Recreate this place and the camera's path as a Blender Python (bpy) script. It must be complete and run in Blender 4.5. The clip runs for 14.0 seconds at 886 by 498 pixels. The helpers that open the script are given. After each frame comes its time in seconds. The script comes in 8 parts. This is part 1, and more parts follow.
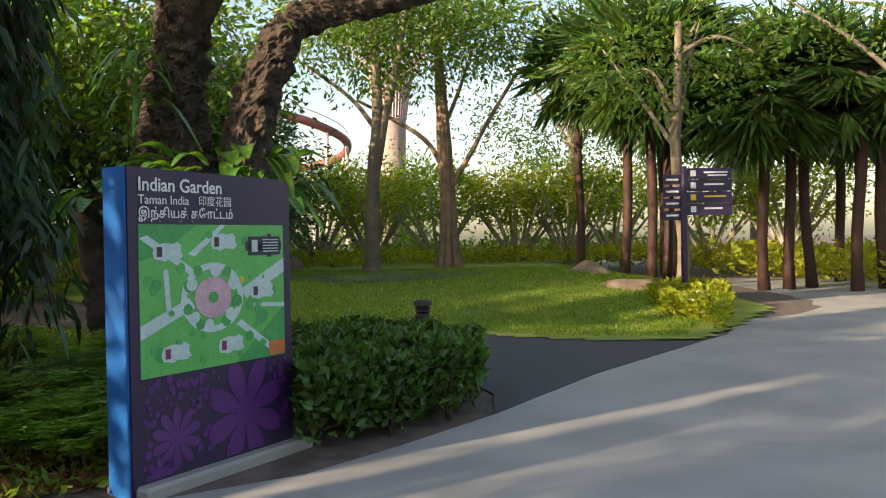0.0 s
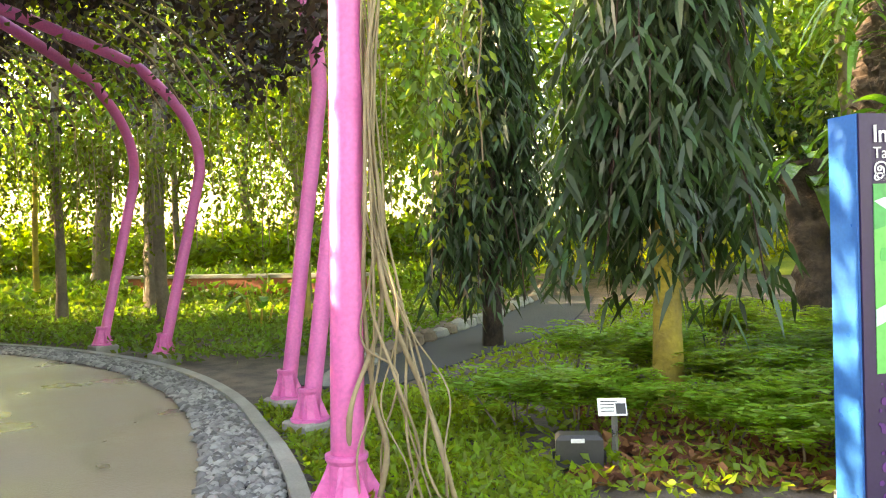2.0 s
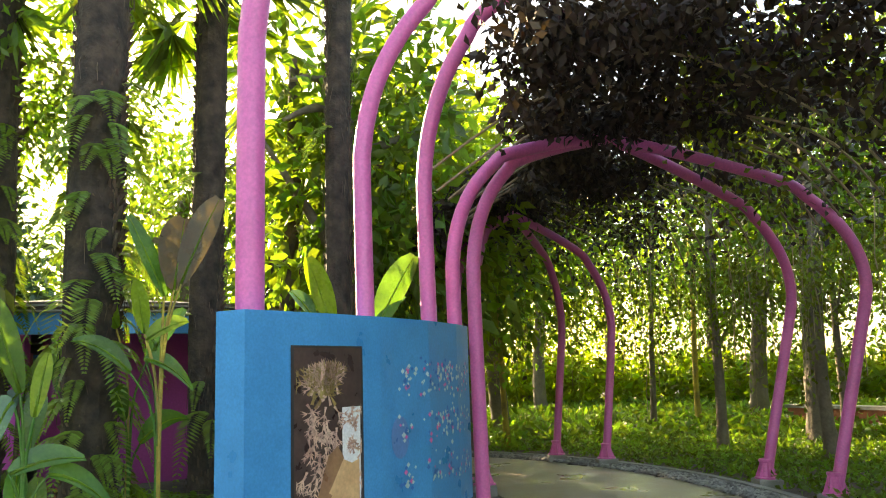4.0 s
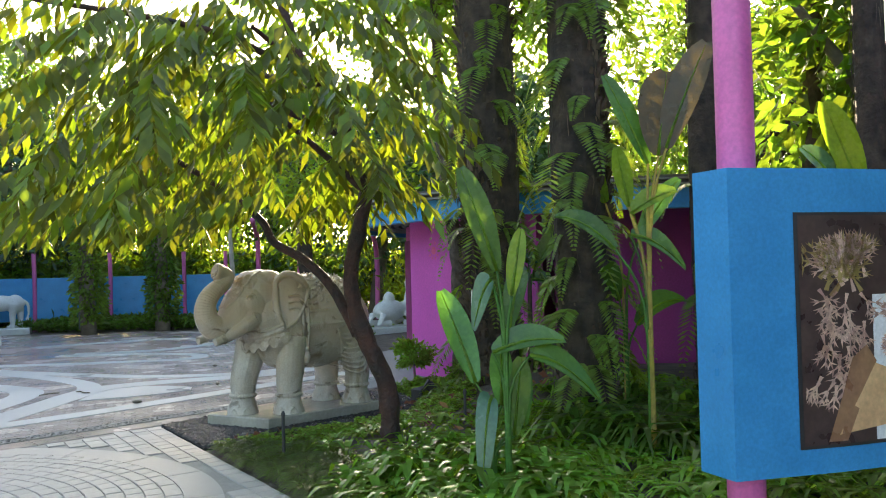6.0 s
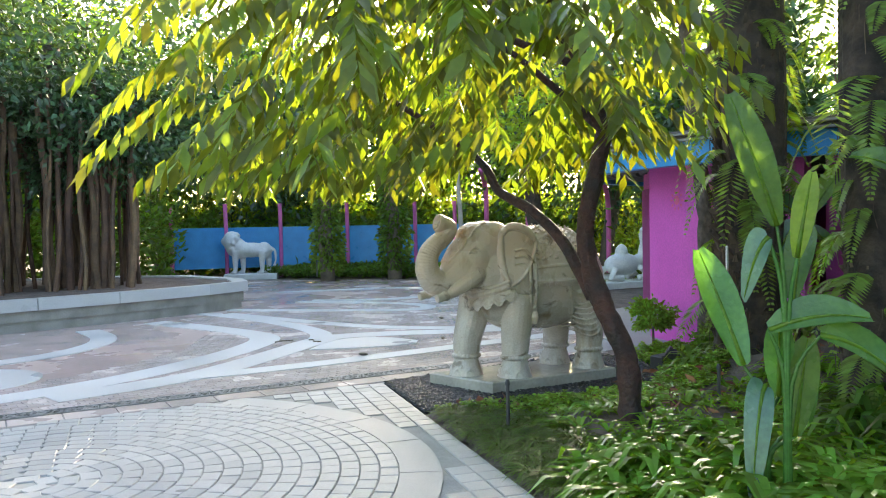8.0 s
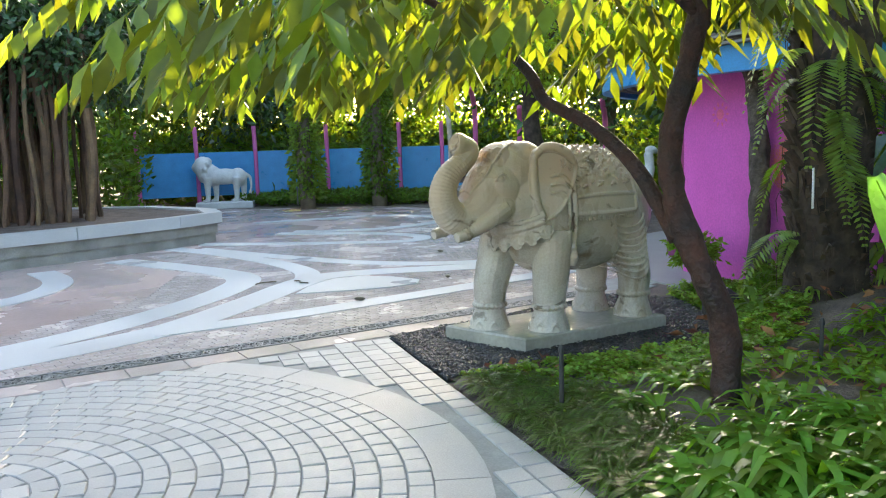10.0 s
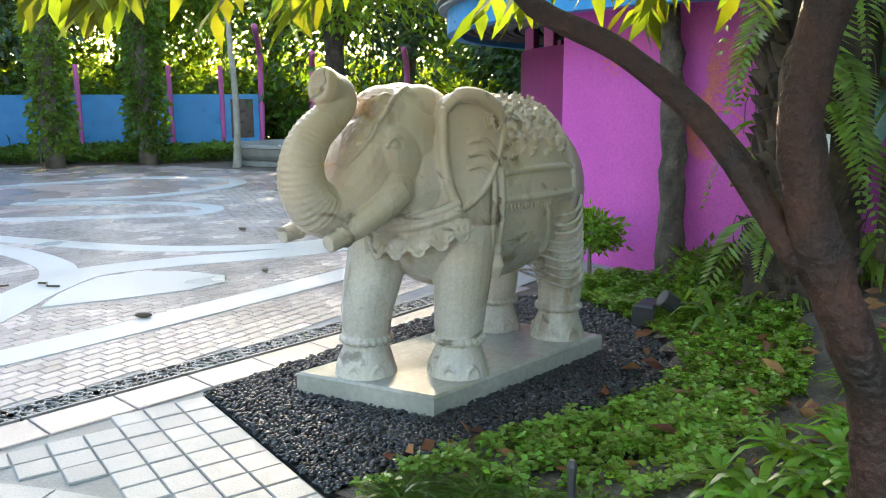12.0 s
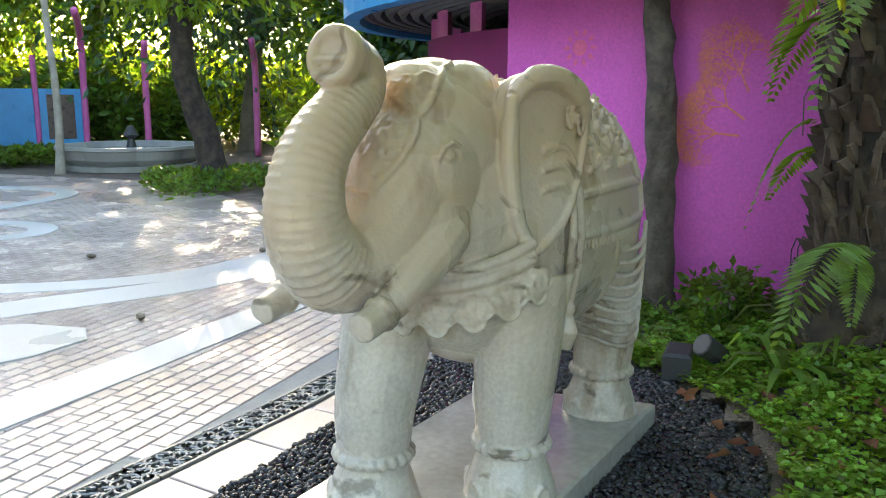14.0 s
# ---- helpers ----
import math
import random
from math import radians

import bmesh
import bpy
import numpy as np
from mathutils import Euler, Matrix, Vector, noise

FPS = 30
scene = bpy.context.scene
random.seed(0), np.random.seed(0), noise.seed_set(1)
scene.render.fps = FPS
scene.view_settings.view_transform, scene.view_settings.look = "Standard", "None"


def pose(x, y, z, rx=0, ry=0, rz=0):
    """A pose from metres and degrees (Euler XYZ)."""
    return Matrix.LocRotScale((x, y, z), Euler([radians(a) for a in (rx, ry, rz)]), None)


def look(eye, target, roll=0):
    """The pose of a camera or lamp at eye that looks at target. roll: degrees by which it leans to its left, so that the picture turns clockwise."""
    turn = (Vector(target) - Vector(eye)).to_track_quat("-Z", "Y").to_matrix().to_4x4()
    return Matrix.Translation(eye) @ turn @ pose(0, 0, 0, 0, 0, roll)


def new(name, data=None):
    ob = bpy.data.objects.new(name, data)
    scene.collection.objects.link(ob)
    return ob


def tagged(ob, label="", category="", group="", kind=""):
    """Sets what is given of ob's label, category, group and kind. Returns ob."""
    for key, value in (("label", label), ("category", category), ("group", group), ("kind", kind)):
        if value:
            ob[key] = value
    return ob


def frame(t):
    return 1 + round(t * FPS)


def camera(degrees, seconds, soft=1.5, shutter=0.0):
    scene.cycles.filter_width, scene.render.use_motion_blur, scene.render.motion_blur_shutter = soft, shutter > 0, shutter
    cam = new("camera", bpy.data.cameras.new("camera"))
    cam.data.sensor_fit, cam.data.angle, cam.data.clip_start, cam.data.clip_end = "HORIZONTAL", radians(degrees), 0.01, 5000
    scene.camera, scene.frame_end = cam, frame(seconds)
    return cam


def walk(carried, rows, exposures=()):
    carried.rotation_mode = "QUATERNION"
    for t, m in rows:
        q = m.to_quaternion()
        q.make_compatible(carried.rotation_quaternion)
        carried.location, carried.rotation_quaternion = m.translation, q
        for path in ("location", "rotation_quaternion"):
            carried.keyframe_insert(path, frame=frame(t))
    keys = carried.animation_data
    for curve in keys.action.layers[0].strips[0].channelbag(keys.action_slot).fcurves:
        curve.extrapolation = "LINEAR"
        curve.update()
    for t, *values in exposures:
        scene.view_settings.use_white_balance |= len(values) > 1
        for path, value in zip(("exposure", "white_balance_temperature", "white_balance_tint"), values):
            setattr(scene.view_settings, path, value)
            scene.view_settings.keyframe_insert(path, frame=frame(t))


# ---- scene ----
cam = camera(56.7, 14.0, soft=1.1)
PATH = [
    (0, (-1.341, -0.353, 1.519), (-1.336, 1.647, 1.495), -1.0),
    (0.5, (-1.399, -0.205, 1.507), (-1.717, 1.769, 1.48), -1.3),
    (1, (-1.443, -0.01, 1.513), (-2.106, 1.877, 1.499), -1.2),
    (1.5, (-1.556, 0.135, 1.501), (-2.685, 1.786, 1.48), -1.5),
    (2, (-1.725, 0.256, 1.489), (-3.165, 1.644, 1.442), -2.0),
    (2.5, (-1.882, 0.326, 1.479), (-3.625, 1.304, 1.425), -2.6),
    (3, (-1.967, 0.345, 1.5), (-3.853, 1.009, 1.529), -2.3),
    (3.5, (-2.042, 0.379, 1.512), (-3.996, 0.742, 1.737), -1.4),
    (4, (-2.163, 0.375, 1.499), (-4.139, 0.408, 1.806), -1.7),
    (4.2, (-2.235, 0.367, 1.498), (-4.2, 0.294, 1.864), -1.2),
    (6.3, (-3.312, 0.377, 1.492), (-4.842, -0.911, 1.467), -2.3),
    (6.5, (-3.38, 0.332, 1.494), (-4.84, -1.033, 1.44), -2.6),
    (7, (-3.491, 0.188, 1.505), (-4.789, -1.333, 1.451), -1.2),
    (7.2, (-3.544, 0.117, 1.507), (-4.811, -1.429, 1.451), -1.4),
    (9.3, (-4.162, -0.907, 1.513), (-5.415, -2.462, 1.401), -0.4),
    (9.5, (-4.221, -1.048, 1.511), (-5.472, -2.6, 1.357), -0.7),
    (10, (-4.397, -1.464, 1.511), (-5.685, -2.974, 1.26), -1.7),
    (10.5, (-4.681, -1.93, 1.486), (-6.14, -3.268, 1.203), -1.8),
    (11, (-5.105, -2.64, 1.496), (-6.64, -3.886, 1.194), -1.6),
    (11.5, (-5.386, -3.081, 1.491), (-7.007, -4.202, 1.147), -0.9),
    (12, (-5.609, -3.446, 1.478), (-7.246, -4.534, 1.108), -0.2),
    (12.5, (-5.789, -3.808, 1.457), (-7.473, -4.821, 1.085), 0.5),
    (13, (-5.942, -4.111, 1.449), (-7.689, -5.011, 1.075), 0.7),
    (13.5, (-6.153, -4.453, 1.45), (-7.919, -5.318, 1.085), 1.0),
    (14, (-6.443, -4.822, 1.424), (-8.271, -5.543, 1.054), 0.3),
]
walk(cam, [(t, look(eye, target, roll)) for t, eye, target, roll in PATH],
     exposures=[(0.0, 1.25, 7300, 15), (0.8, 1.85, 7500, 16), (1.5, 2.35, 8200, 16), (2.2, 3.7, 9600, 13), (3.1, 3.6, 9600, 11), (3.7, 2.9, 8700, 9), (4.2, 2.6, 8200, 10), (6.3, 2.3, 6900, 11), (7.2, 2.65, 6900, 11), (9.3, 2.75, 6900, 11), (10.3, 2.8, 6900, 11), (11.5, 3.0, 6900, 11), (14.0, 3.0, 7000, 10)])

# ---- world, sun ----
SUN_AZ = 126.0      # degrees to the left of +y
SUN_EL = 17.0
world = bpy.data.worlds.new("sky")
scene.world = world
world.use_nodes = True
wn = world.node_tree.nodes
sky = wn.new("ShaderNodeTexSky")
sky.sky_type = "NISHITA"
sky.sun_disc = False
sky.sun_elevation = radians(SUN_EL)
sky.sun_rotation = radians(-SUN_AZ)
sky.dust_density = 2.0
sky.air_density = 1.0
world.node_tree.links.new(sky.outputs[0], wn["Background"].inputs[0])
wn["Background"].inputs[1].default_value = 0.15
sun_data = bpy.data.lights.new("sun", "SUN")
sun_data.energy = 5.0
sun_data.angle = radians(0.6)
sun_data.color = (1.0, 0.84, 0.62)
sun = new("sun", sun_data)
sdir = Vector((-math.sin(radians(SUN_AZ)) * math.cos(radians(SUN_EL)), math.cos(radians(SUN_AZ)) * math.cos(radians(SUN_EL)), math.sin(radians(SUN_EL))))
sun.matrix_world = look(sdir * 60, (0, 0, 0))


# ---- materials ----
def mat(name, col, col2=None, rough=0.6, metal=0.0, scale=6.0, fine=60.0, bump=0.15, spec=0.5, island=0.0, obrand=0.0, trans=0.0, wet=0.0, coat=0.0):
    """Two-scale varied surface: large blotches, fine grain, relief, optional variation piece by piece and light passing through."""
    m = bpy.data.materials.new(name)
    m.use_nodes = True
    nt = m.node_tree
    n, l = nt.nodes, nt.links
    b = n["Principled BSDF"]
    b.inputs["Metallic"].default_value = metal
    b.inputs["Specular IOR Level"].default_value = spec
    b.inputs["Coat Weight"].default_value = coat
    tc = n.new("ShaderNodeTexCoord")
    big = n.new("ShaderNodeTexNoise")
    big.inputs["Scale"].default_value = scale
    big.inputs["Detail"].default_value = 4
    sm = n.new("ShaderNodeTexNoise")
    sm.inputs["Scale"].default_value = fine
    sm.inputs["Detail"].default_value = 3
    l.new(tc.outputs["Object"], big.inputs["Vector"])
    l.new(tc.outputs["Object"], sm.inputs["Vector"])
    if col2 is None:
        col2 = tuple(c * 0.75 for c in col)
    ramp = n.new("ShaderNodeValToRGB")
    ramp.color_ramp.elements[0].position, ramp.color_ramp.elements[1].position = 0.32, 0.68
    ramp.color_ramp.elements[0].color, ramp.color_ramp.elements[1].color = (*col2, 1), (*col, 1)
    l.new(big.outputs["Fac"], ramp.inputs[0])
    mul = n.new("ShaderNodeMix")
    mul.data_type, mul.blend_type = "RGBA", "MULTIPLY"
    mul.inputs[0].default_value = 1.0
    g = n.new("ShaderNodeMapRange")
    g.inputs[1].default_value, g.inputs[2].default_value = 0.25, 0.75
    g.inputs[3].default_value, g.inputs[4].default_value = 0.86, 1.12
    l.new(sm.outputs["Fac"], g.inputs[0])
    l.new(ramp.outputs[0], mul.inputs[6])
    l.new(g.outputs[0], mul.inputs[7])
    out = mul.outputs[2]
    if island or obrand:
        hsv = n.new("ShaderNodeHueSaturation")
        src = n.new("ShaderNodeNewGeometry").outputs["Random Per Island"] if island else n.new("ShaderNodeObjectInfo").outputs["Random"]
        amt = island or obrand
        mr = n.new("ShaderNodeMapRange")
        mr.inputs[3].default_value, mr.inputs[4].default_value = 1 - amt, 1 + amt
        l.new(src, mr.inputs[0])
        l.new(mr.outputs[0], hsv.inputs["Value"])
        hr = n.new("ShaderNodeMapRange")
        hr.inputs[3].default_value, hr.inputs[4].default_value = 0.5 - 0.06 * amt, 0.5 + 0.05 * amt
        l.new(src, hr.inputs[0])
        l.new(hr.outputs[0], hsv.inputs["Hue"])
        l.new(out, hsv.inputs["Color"])
        out = hsv.outputs[0]
    l.new(out, b.inputs["Base Color"])
    rr = n.new("ShaderNodeMapRange")
    rr.inputs[1].default_value, rr.inputs[2].default_value = 0.3, 0.7
    rr.inputs[3].default_value, rr.inputs[4].default_value = max(rough - 0.12 - wet, 0.03), min(rough + 0.1, 1)
    l.new(big.outputs["Fac"], rr.inputs[0])
    l.new(rr.outputs[0], b.inputs["Roughness"])
    if bump:
        bp = n.new("ShaderNodeBump")
        bp.inputs["Strength"].default_value = bump
        bp.inputs["Distance"].default_value = 0.02
        l.new(sm.outputs["Fac"], bp.inputs["Height"])
        l.new(bp.outputs[0], b.inputs["Normal"])
    if trans:
        t = n.new("ShaderNodeBsdfTranslucent")
        tm = n.new("ShaderNodeMix")
        tm.data_type, tm.blend_type = "RGBA", "MULTIPLY"
        tm.inputs[0].default_value = 1.0
        tm.inputs[7].default_value = (1.9, 1.7, 0.55, 1)
        l.new(out, tm.inputs[6])
        l.new(tm.outputs[2], t.inputs[0])
        mx = n.new("ShaderNodeMixShader")
        mx.inputs[0].default_value = trans
        l.new(b.outputs[0], mx.inputs[1])
        l.new(t.outputs[0], mx.inputs[2])
        l.new(mx.outputs[0], n["Material Output"].inputs[0])
    return m


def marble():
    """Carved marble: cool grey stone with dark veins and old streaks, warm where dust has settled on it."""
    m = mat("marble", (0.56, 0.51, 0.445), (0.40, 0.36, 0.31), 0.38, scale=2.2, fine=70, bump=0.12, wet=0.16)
    nt = m.node_tree
    n, l = nt.nodes, nt.links
    b = n["Principled BSDF"]
    base = b.inputs["Base Color"].links[0].from_socket
    tc = n.new("ShaderNodeTexCoord")
    def tex(scale, detail, stretch, dist):
        mp = n.new("ShaderNodeMapping")
        mp.inputs["Scale"].default_value = stretch
        l.new(tc.outputs["Object"], mp.inputs[0])
        t = n.new("ShaderNodeTexNoise")
        t.inputs["Scale"].default_value, t.inputs["Detail"].default_value, t.inputs["Distortion"].default_value = scale, detail, dist
        l.new(mp.outputs[0], t.inputs["Vector"])
        return t.outputs["Fac"]
    def ramp(src, p0, p1):
        r = n.new("ShaderNodeMapRange")
        r.inputs[1].default_value, r.inputs[2].default_value = p0, p1
        l.new(src, r.inputs[0])
        return r.outputs[0]
    def mix(a, col, fac, kind="MIX"):
        x = n.new("ShaderNodeMix")
        x.data_type, x.blend_type = "RGBA", kind
        x.inputs[7].default_value = (*col, 1)
        l.new(a, x.inputs[6])
        l.new(fac, x.inputs[0])
        return x.outputs[2]
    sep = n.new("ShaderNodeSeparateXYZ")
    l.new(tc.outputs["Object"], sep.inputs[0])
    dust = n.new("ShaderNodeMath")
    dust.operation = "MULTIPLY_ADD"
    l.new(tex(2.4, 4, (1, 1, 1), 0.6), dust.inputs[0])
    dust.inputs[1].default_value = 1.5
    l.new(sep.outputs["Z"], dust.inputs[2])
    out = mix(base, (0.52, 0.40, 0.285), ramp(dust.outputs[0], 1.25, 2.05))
    out = mix(out, (0.62, 0.53, 0.42), ramp(tex(7, 3, (1, 1, 0.22), 0.3), 0.56, 0.72), "MULTIPLY")
    out = mix(out, (0.45, 0.42, 0.38), ramp(tex(2.1, 6, (1, 1, 1.6), 2.2), 0.60, 0.66), "MULTIPLY")
    l.new(out, b.inputs["Base Color"])
    return m


SOIL = mat("soil", (0.19, 0.145, 0.12), (0.075, 0.057, 0.048), 0.9, scale=4.0, fine=45, bump=1.0)
GRASSG = mat("lawn", (0.34, 0.38, 0.05), (0.16, 0.23, 0.035), 0.9, scale=1.1, fine=34, bump=1.0)
CONC = mat("concrete", (0.38, 0.37, 0.35), (0.27, 0.265, 0.255), 0.7, scale=0.9, fine=130, bump=0.15)
ASPH = mat("asphalt", (0.075, 0.075, 0.08), (0.05, 0.05, 0.055), 0.85, scale=1.2, fine=140, bump=0.3)
PATHC = mat("path_screed", (0.33, 0.265, 0.205), (0.15, 0.115, 0.088), 0.5, scale=1.1, fine=70, bump=0.2, wet=0.2)
SETT = mat("granite_sett", (0.42, 0.41, 0.39), (0.32, 0.32, 0.315), 0.5, scale=1.2, fine=120, bump=0.15, island=0.12, wet=0.12)
SETTP = mat("pink_sett", (0.52, 0.44, 0.41), (0.44, 0.375, 0.35), 0.28, scale=1.2, fine=120, bump=0.12, island=0.14, wet=0.14)
JOINT = mat("joint", (0.36, 0.355, 0.335), None, 0.9, scale=5, fine=90, bump=0.2)
BAND = mat("pale_band", (0.53, 0.54, 0.54), (0.45, 0.46, 0.46), 0.45, scale=1.0, fine=110, bump=0.06, wet=0.1)
PLAZA = mat("plaza_red", (0.48, 0.375, 0.345), (0.40, 0.31, 0.285), 0.3, scale=0.8, fine=30, bump=0.12, wet=0.12)
EDGE = mat("edging_stone", (0.33, 0.32, 0.29), (0.19, 0.185, 0.165), 0.7, scale=3, fine=70, bump=0.2)
PEB = mat("black_pebble", (0.035, 0.036, 0.04), (0.02, 0.02, 0.022), 0.2, scale=3, fine=60, bump=0.1, island=0.6, wet=0.1)
PEBG = mat("grey_pebble", (0.27, 0.255, 0.24), (0.17, 0.165, 0.16), 0.65, scale=2, fine=60, bump=0.2, island=0.6)
DRAIN = mat("drain_iron", (0.30, 0.30, 0.29), (0.20, 0.20, 0.20), 0.45, metal=0.3, scale=4, fine=80, bump=0.2)
DARKGAP = mat("dark_gap", (0.02, 0.02, 0.02), None, 0.9, bump=0)
PINK = mat("pink_paint", (0.72, 0.16, 0.42), (0.64, 0.13, 0.37), 0.42, scale=3, fine=45, bump=0.06)
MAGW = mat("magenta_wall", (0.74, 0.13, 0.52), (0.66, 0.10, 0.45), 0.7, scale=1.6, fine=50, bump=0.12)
# the wall's magenta darkened, with the shade of the eaves mixed in
MAGSHADE = mat("magenta_wall_shade", (0.46, 0.06, 0.30), (0.38, 0.05, 0.24), 0.7, scale=1.6, fine=50, bump=0.12)
DMAG = mat("deep_magenta", (0.30, 0.03, 0.15), (0.22, 0.02, 0.11), 0.65, scale=2, fine=50, bump=0.1)
ORAN = mat("orange_paint", (0.80, 0.16, 0.20), (0.76, 0.13, 0.34), 0.7, scale=3, fine=50, bump=0.1)
BLUE = mat("blue_panel", (0.038, 0.30, 0.62), (0.03, 0.25, 0.54), 0.38, scale=4, fine=60, bump=0.03)
BLUEW = mat("blue_wall", (0.03, 0.19, 0.55), (0.022, 0.14, 0.42), 0.5, scale=2, fine=40, bump=0.06)
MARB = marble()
MARBW = mat("pale_marble", (0.42, 0.40, 0.35), (0.27, 0.26, 0.23), 0.14, scale=2.6, fine=30, bump=0.01, wet=0.1)
WHITE = mat("white_stone", (0.74, 0.74, 0.72), (0.62, 0.62, 0.60), 0.6, scale=4, fine=40, bump=0.15)
PURP = mat("dark_purple", (0.030, 0.014, 0.062), (0.025, 0.012, 0.052), 0.45, scale=3, fine=50, bump=0.02)
PURPL = mat("flower_purple", (0.115, 0.026, 0.19), (0.085, 0.02, 0.15), 0.45, scale=3, fine=50, bump=0.02)
SBLUE = mat("sign_blue", (0.012, 0.13, 0.42), (0.010, 0.11, 0.37), 0.35, scale=3, fine=50, bump=0.02)
MGREEN = mat("map_green", (0.10, 0.50, 0.12), (0.08, 0.42, 0.10), 0.4, scale=4, fine=30, bump=0)
MDGREEN = mat("map_dark_green", (0.035, 0.36, 0.10), (0.03, 0.30, 0.09), 0.4, scale=4, fine=30, bump=0)
MTREE = mat("map_tree", (0.05, 0.42, 0.11), (0.04, 0.36, 0.09), 0.4, scale=4, fine=30, bump=0)
MPATH = mat("map_path", (0.52, 0.66, 0.68), (0.46, 0.62, 0.62), 0.4, scale=4, fine=30, bump=0)
MPINK = mat("map_pink", (0.66, 0.42, 0.52), None, 0.4, bump=0)
MORAN = mat("map_orange", (0.75, 0.22, 0.07), None, 0.4, bump=0)
MWHITE = mat("sign_white", (0.80, 0.80, 0.80), (0.76, 0.76, 0.76), 0.4, bump=0)
MYEL = mat("map_yellow", (0.8, 0.55, 0.05), None, 0.4, bump=0)
BARKD = mat("dark_bark", (0.085, 0.06, 0.045), (0.018, 0.013, 0.01), 0.95, scale=7, fine=26, bump=1.0)
BARKP = mat("palm_boot", (0.14, 0.095, 0.07), (0.04, 0.028, 0.02), 0.95, scale=5, fine=26, bump=0.7, island=0.35)
BARKB = mat("brown_bark", (0.075, 0.028, 0.018), (0.014, 0.009, 0.008), 0.7, scale=6, fine=34, bump=1.0)
BARKG = mat("grey_bark", (0.22, 0.18, 0.13), (0.12, 0.095, 0.07), 0.9, scale=3, fine=24, bump=0.8)
BARKS = mat("rough_grey_bark", (0.16, 0.125, 0.095), (0.06, 0.045, 0.035), 0.95, scale=9, fine=40, bump=1.0)
BARKF = mat("fig_bark", (0.30, 0.21, 0.14), (0.15, 0.10, 0.07), 0.9, scale=3, fine=24, bump=0.8)
BARKY = mat("mossy_bark", (0.50, 0.38, 0.06), (0.24, 0.18, 0.05), 0.9, scale=5, fine=26, bump=0.8)
BARKW = mat("pale_branch", (0.42, 0.38, 0.32), (0.28, 0.25, 0.2), 0.85, scale=4, fine=30, bump=0.4)
ROOT = mat("aerial_root", (0.17, 0.10, 0.06), (0.08, 0.05, 0.035), 0.9, scale=4, fine=30, bump=0.6, island=0.3)
VINE = mat("dry_vine", (0.33, 0.25, 0.15), (0.2, 0.15, 0.09), 0.85, scale=4, fine=30, bump=0.4, island=0.25)
CHAR = mat("charcoal", (0.045, 0.043, 0.045), (0.03, 0.03, 0.03), 0.5, scale=3, fine=50, bump=0.05)
ROCK = mat("boulder", (0.26, 0.19, 0.13), (0.13, 0.10, 0.075), 0.9, scale=2.5, fine=20, bump=0.8)
ROOF = mat("roof_sheet", (0.13, 0.11, 0.10), (0.09, 0.08, 0.075), 0.6, scale=3, fine=30, bump=0.2)
METAL = mat("steel", (0.45, 0.45, 0.46), None, 0.35, metal=0.8, bump=0.05)
L_DARK = mat("leaf_dark", (0.055, 0.11, 0.03), (0.035, 0.08, 0.022), 0.34, scale=1.2, fine=20, bump=0, island=0.45, trans=0.45)
L_MID = mat("leaf_mid", (0.12, 0.21, 0.04), (0.085, 0.16, 0.03), 0.34, scale=1.2, fine=20, bump=0, island=0.45, trans=0.58)
L_LIGHT = mat("leaf_light", (0.20, 0.30, 0.045), (0.15, 0.24, 0.035), 0.34, scale=1.2, fine=20, bump=0, island=0.4, trans=0.65)
L_YEL = mat("leaf_yellow", (0.33, 0.34, 0.035), (0.22, 0.27, 0.03), 0.4, scale=1.2, fine=20, bump=0, island=0.4, trans=0.6)
L_COOL = mat("leaf_cool", (0.06, 0.12, 0.05), (0.038, 0.085, 0.035), 0.4, scale=1.2, fine=20, bump=0, island=0.5, trans=0.22)
L_BIG = mat("leaf_banana", (0.09, 0.22, 0.04), (0.06, 0.15, 0.03), 0.24, scale=5, fine=40, bump=0.15, obrand=0.25, trans=0.35)
L_BRON = mat("leaf_bronze", (0.085, 0.065, 0.03), (0.055, 0.042, 0.022), 0.35, scale=5, fine=40, bump=0.1, trans=0.15)
L_DRY = mat("leaf_dry", (0.26, 0.10, 0.035), (0.16, 0.065, 0.03), 0.8, scale=3, fine=30, bump=0.1, island=0.4)
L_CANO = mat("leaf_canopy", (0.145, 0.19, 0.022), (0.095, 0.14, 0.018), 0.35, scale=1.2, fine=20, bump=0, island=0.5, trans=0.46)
L_LILY = mat("leaf_lily", (0.20, 0.36, 0.05), (0.14, 0.27, 0.04), 0.2, scale=1.2, fine=20, bump=0, island=0.4, trans=0.45)
L_MAST = mat("leaf_mast", (0.045, 0.085, 0.034), (0.026, 0.058, 0.022), 0.42, scale=1.2, fine=20, bump=0, island=0.5, trans=0.25)
L_MAT = mat("leaf_mat", (0.25, 0.39, 0.07), (0.16, 0.28, 0.05), 0.24, scale=1.6, fine=20, bump=0, island=0.5, trans=0.4)
L_HEDGE = mat("leaf_hedge", (0.075, 0.16, 0.035), (0.05, 0.115, 0.026), 0.3, scale=1.2, fine=20, bump=0, island=0.5, trans=0.35)
# near-black brown: the gloom under the vine roof is mixed into this leaf colour
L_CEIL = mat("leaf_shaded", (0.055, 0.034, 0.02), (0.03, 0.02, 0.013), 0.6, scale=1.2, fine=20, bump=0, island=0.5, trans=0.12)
L_FERN = mat("leaf_fern", (0.19, 0.29, 0.06), (0.13, 0.22, 0.045), 0.35, scale=1.2, fine=20, bump=0, island=0.35, trans=0.55)
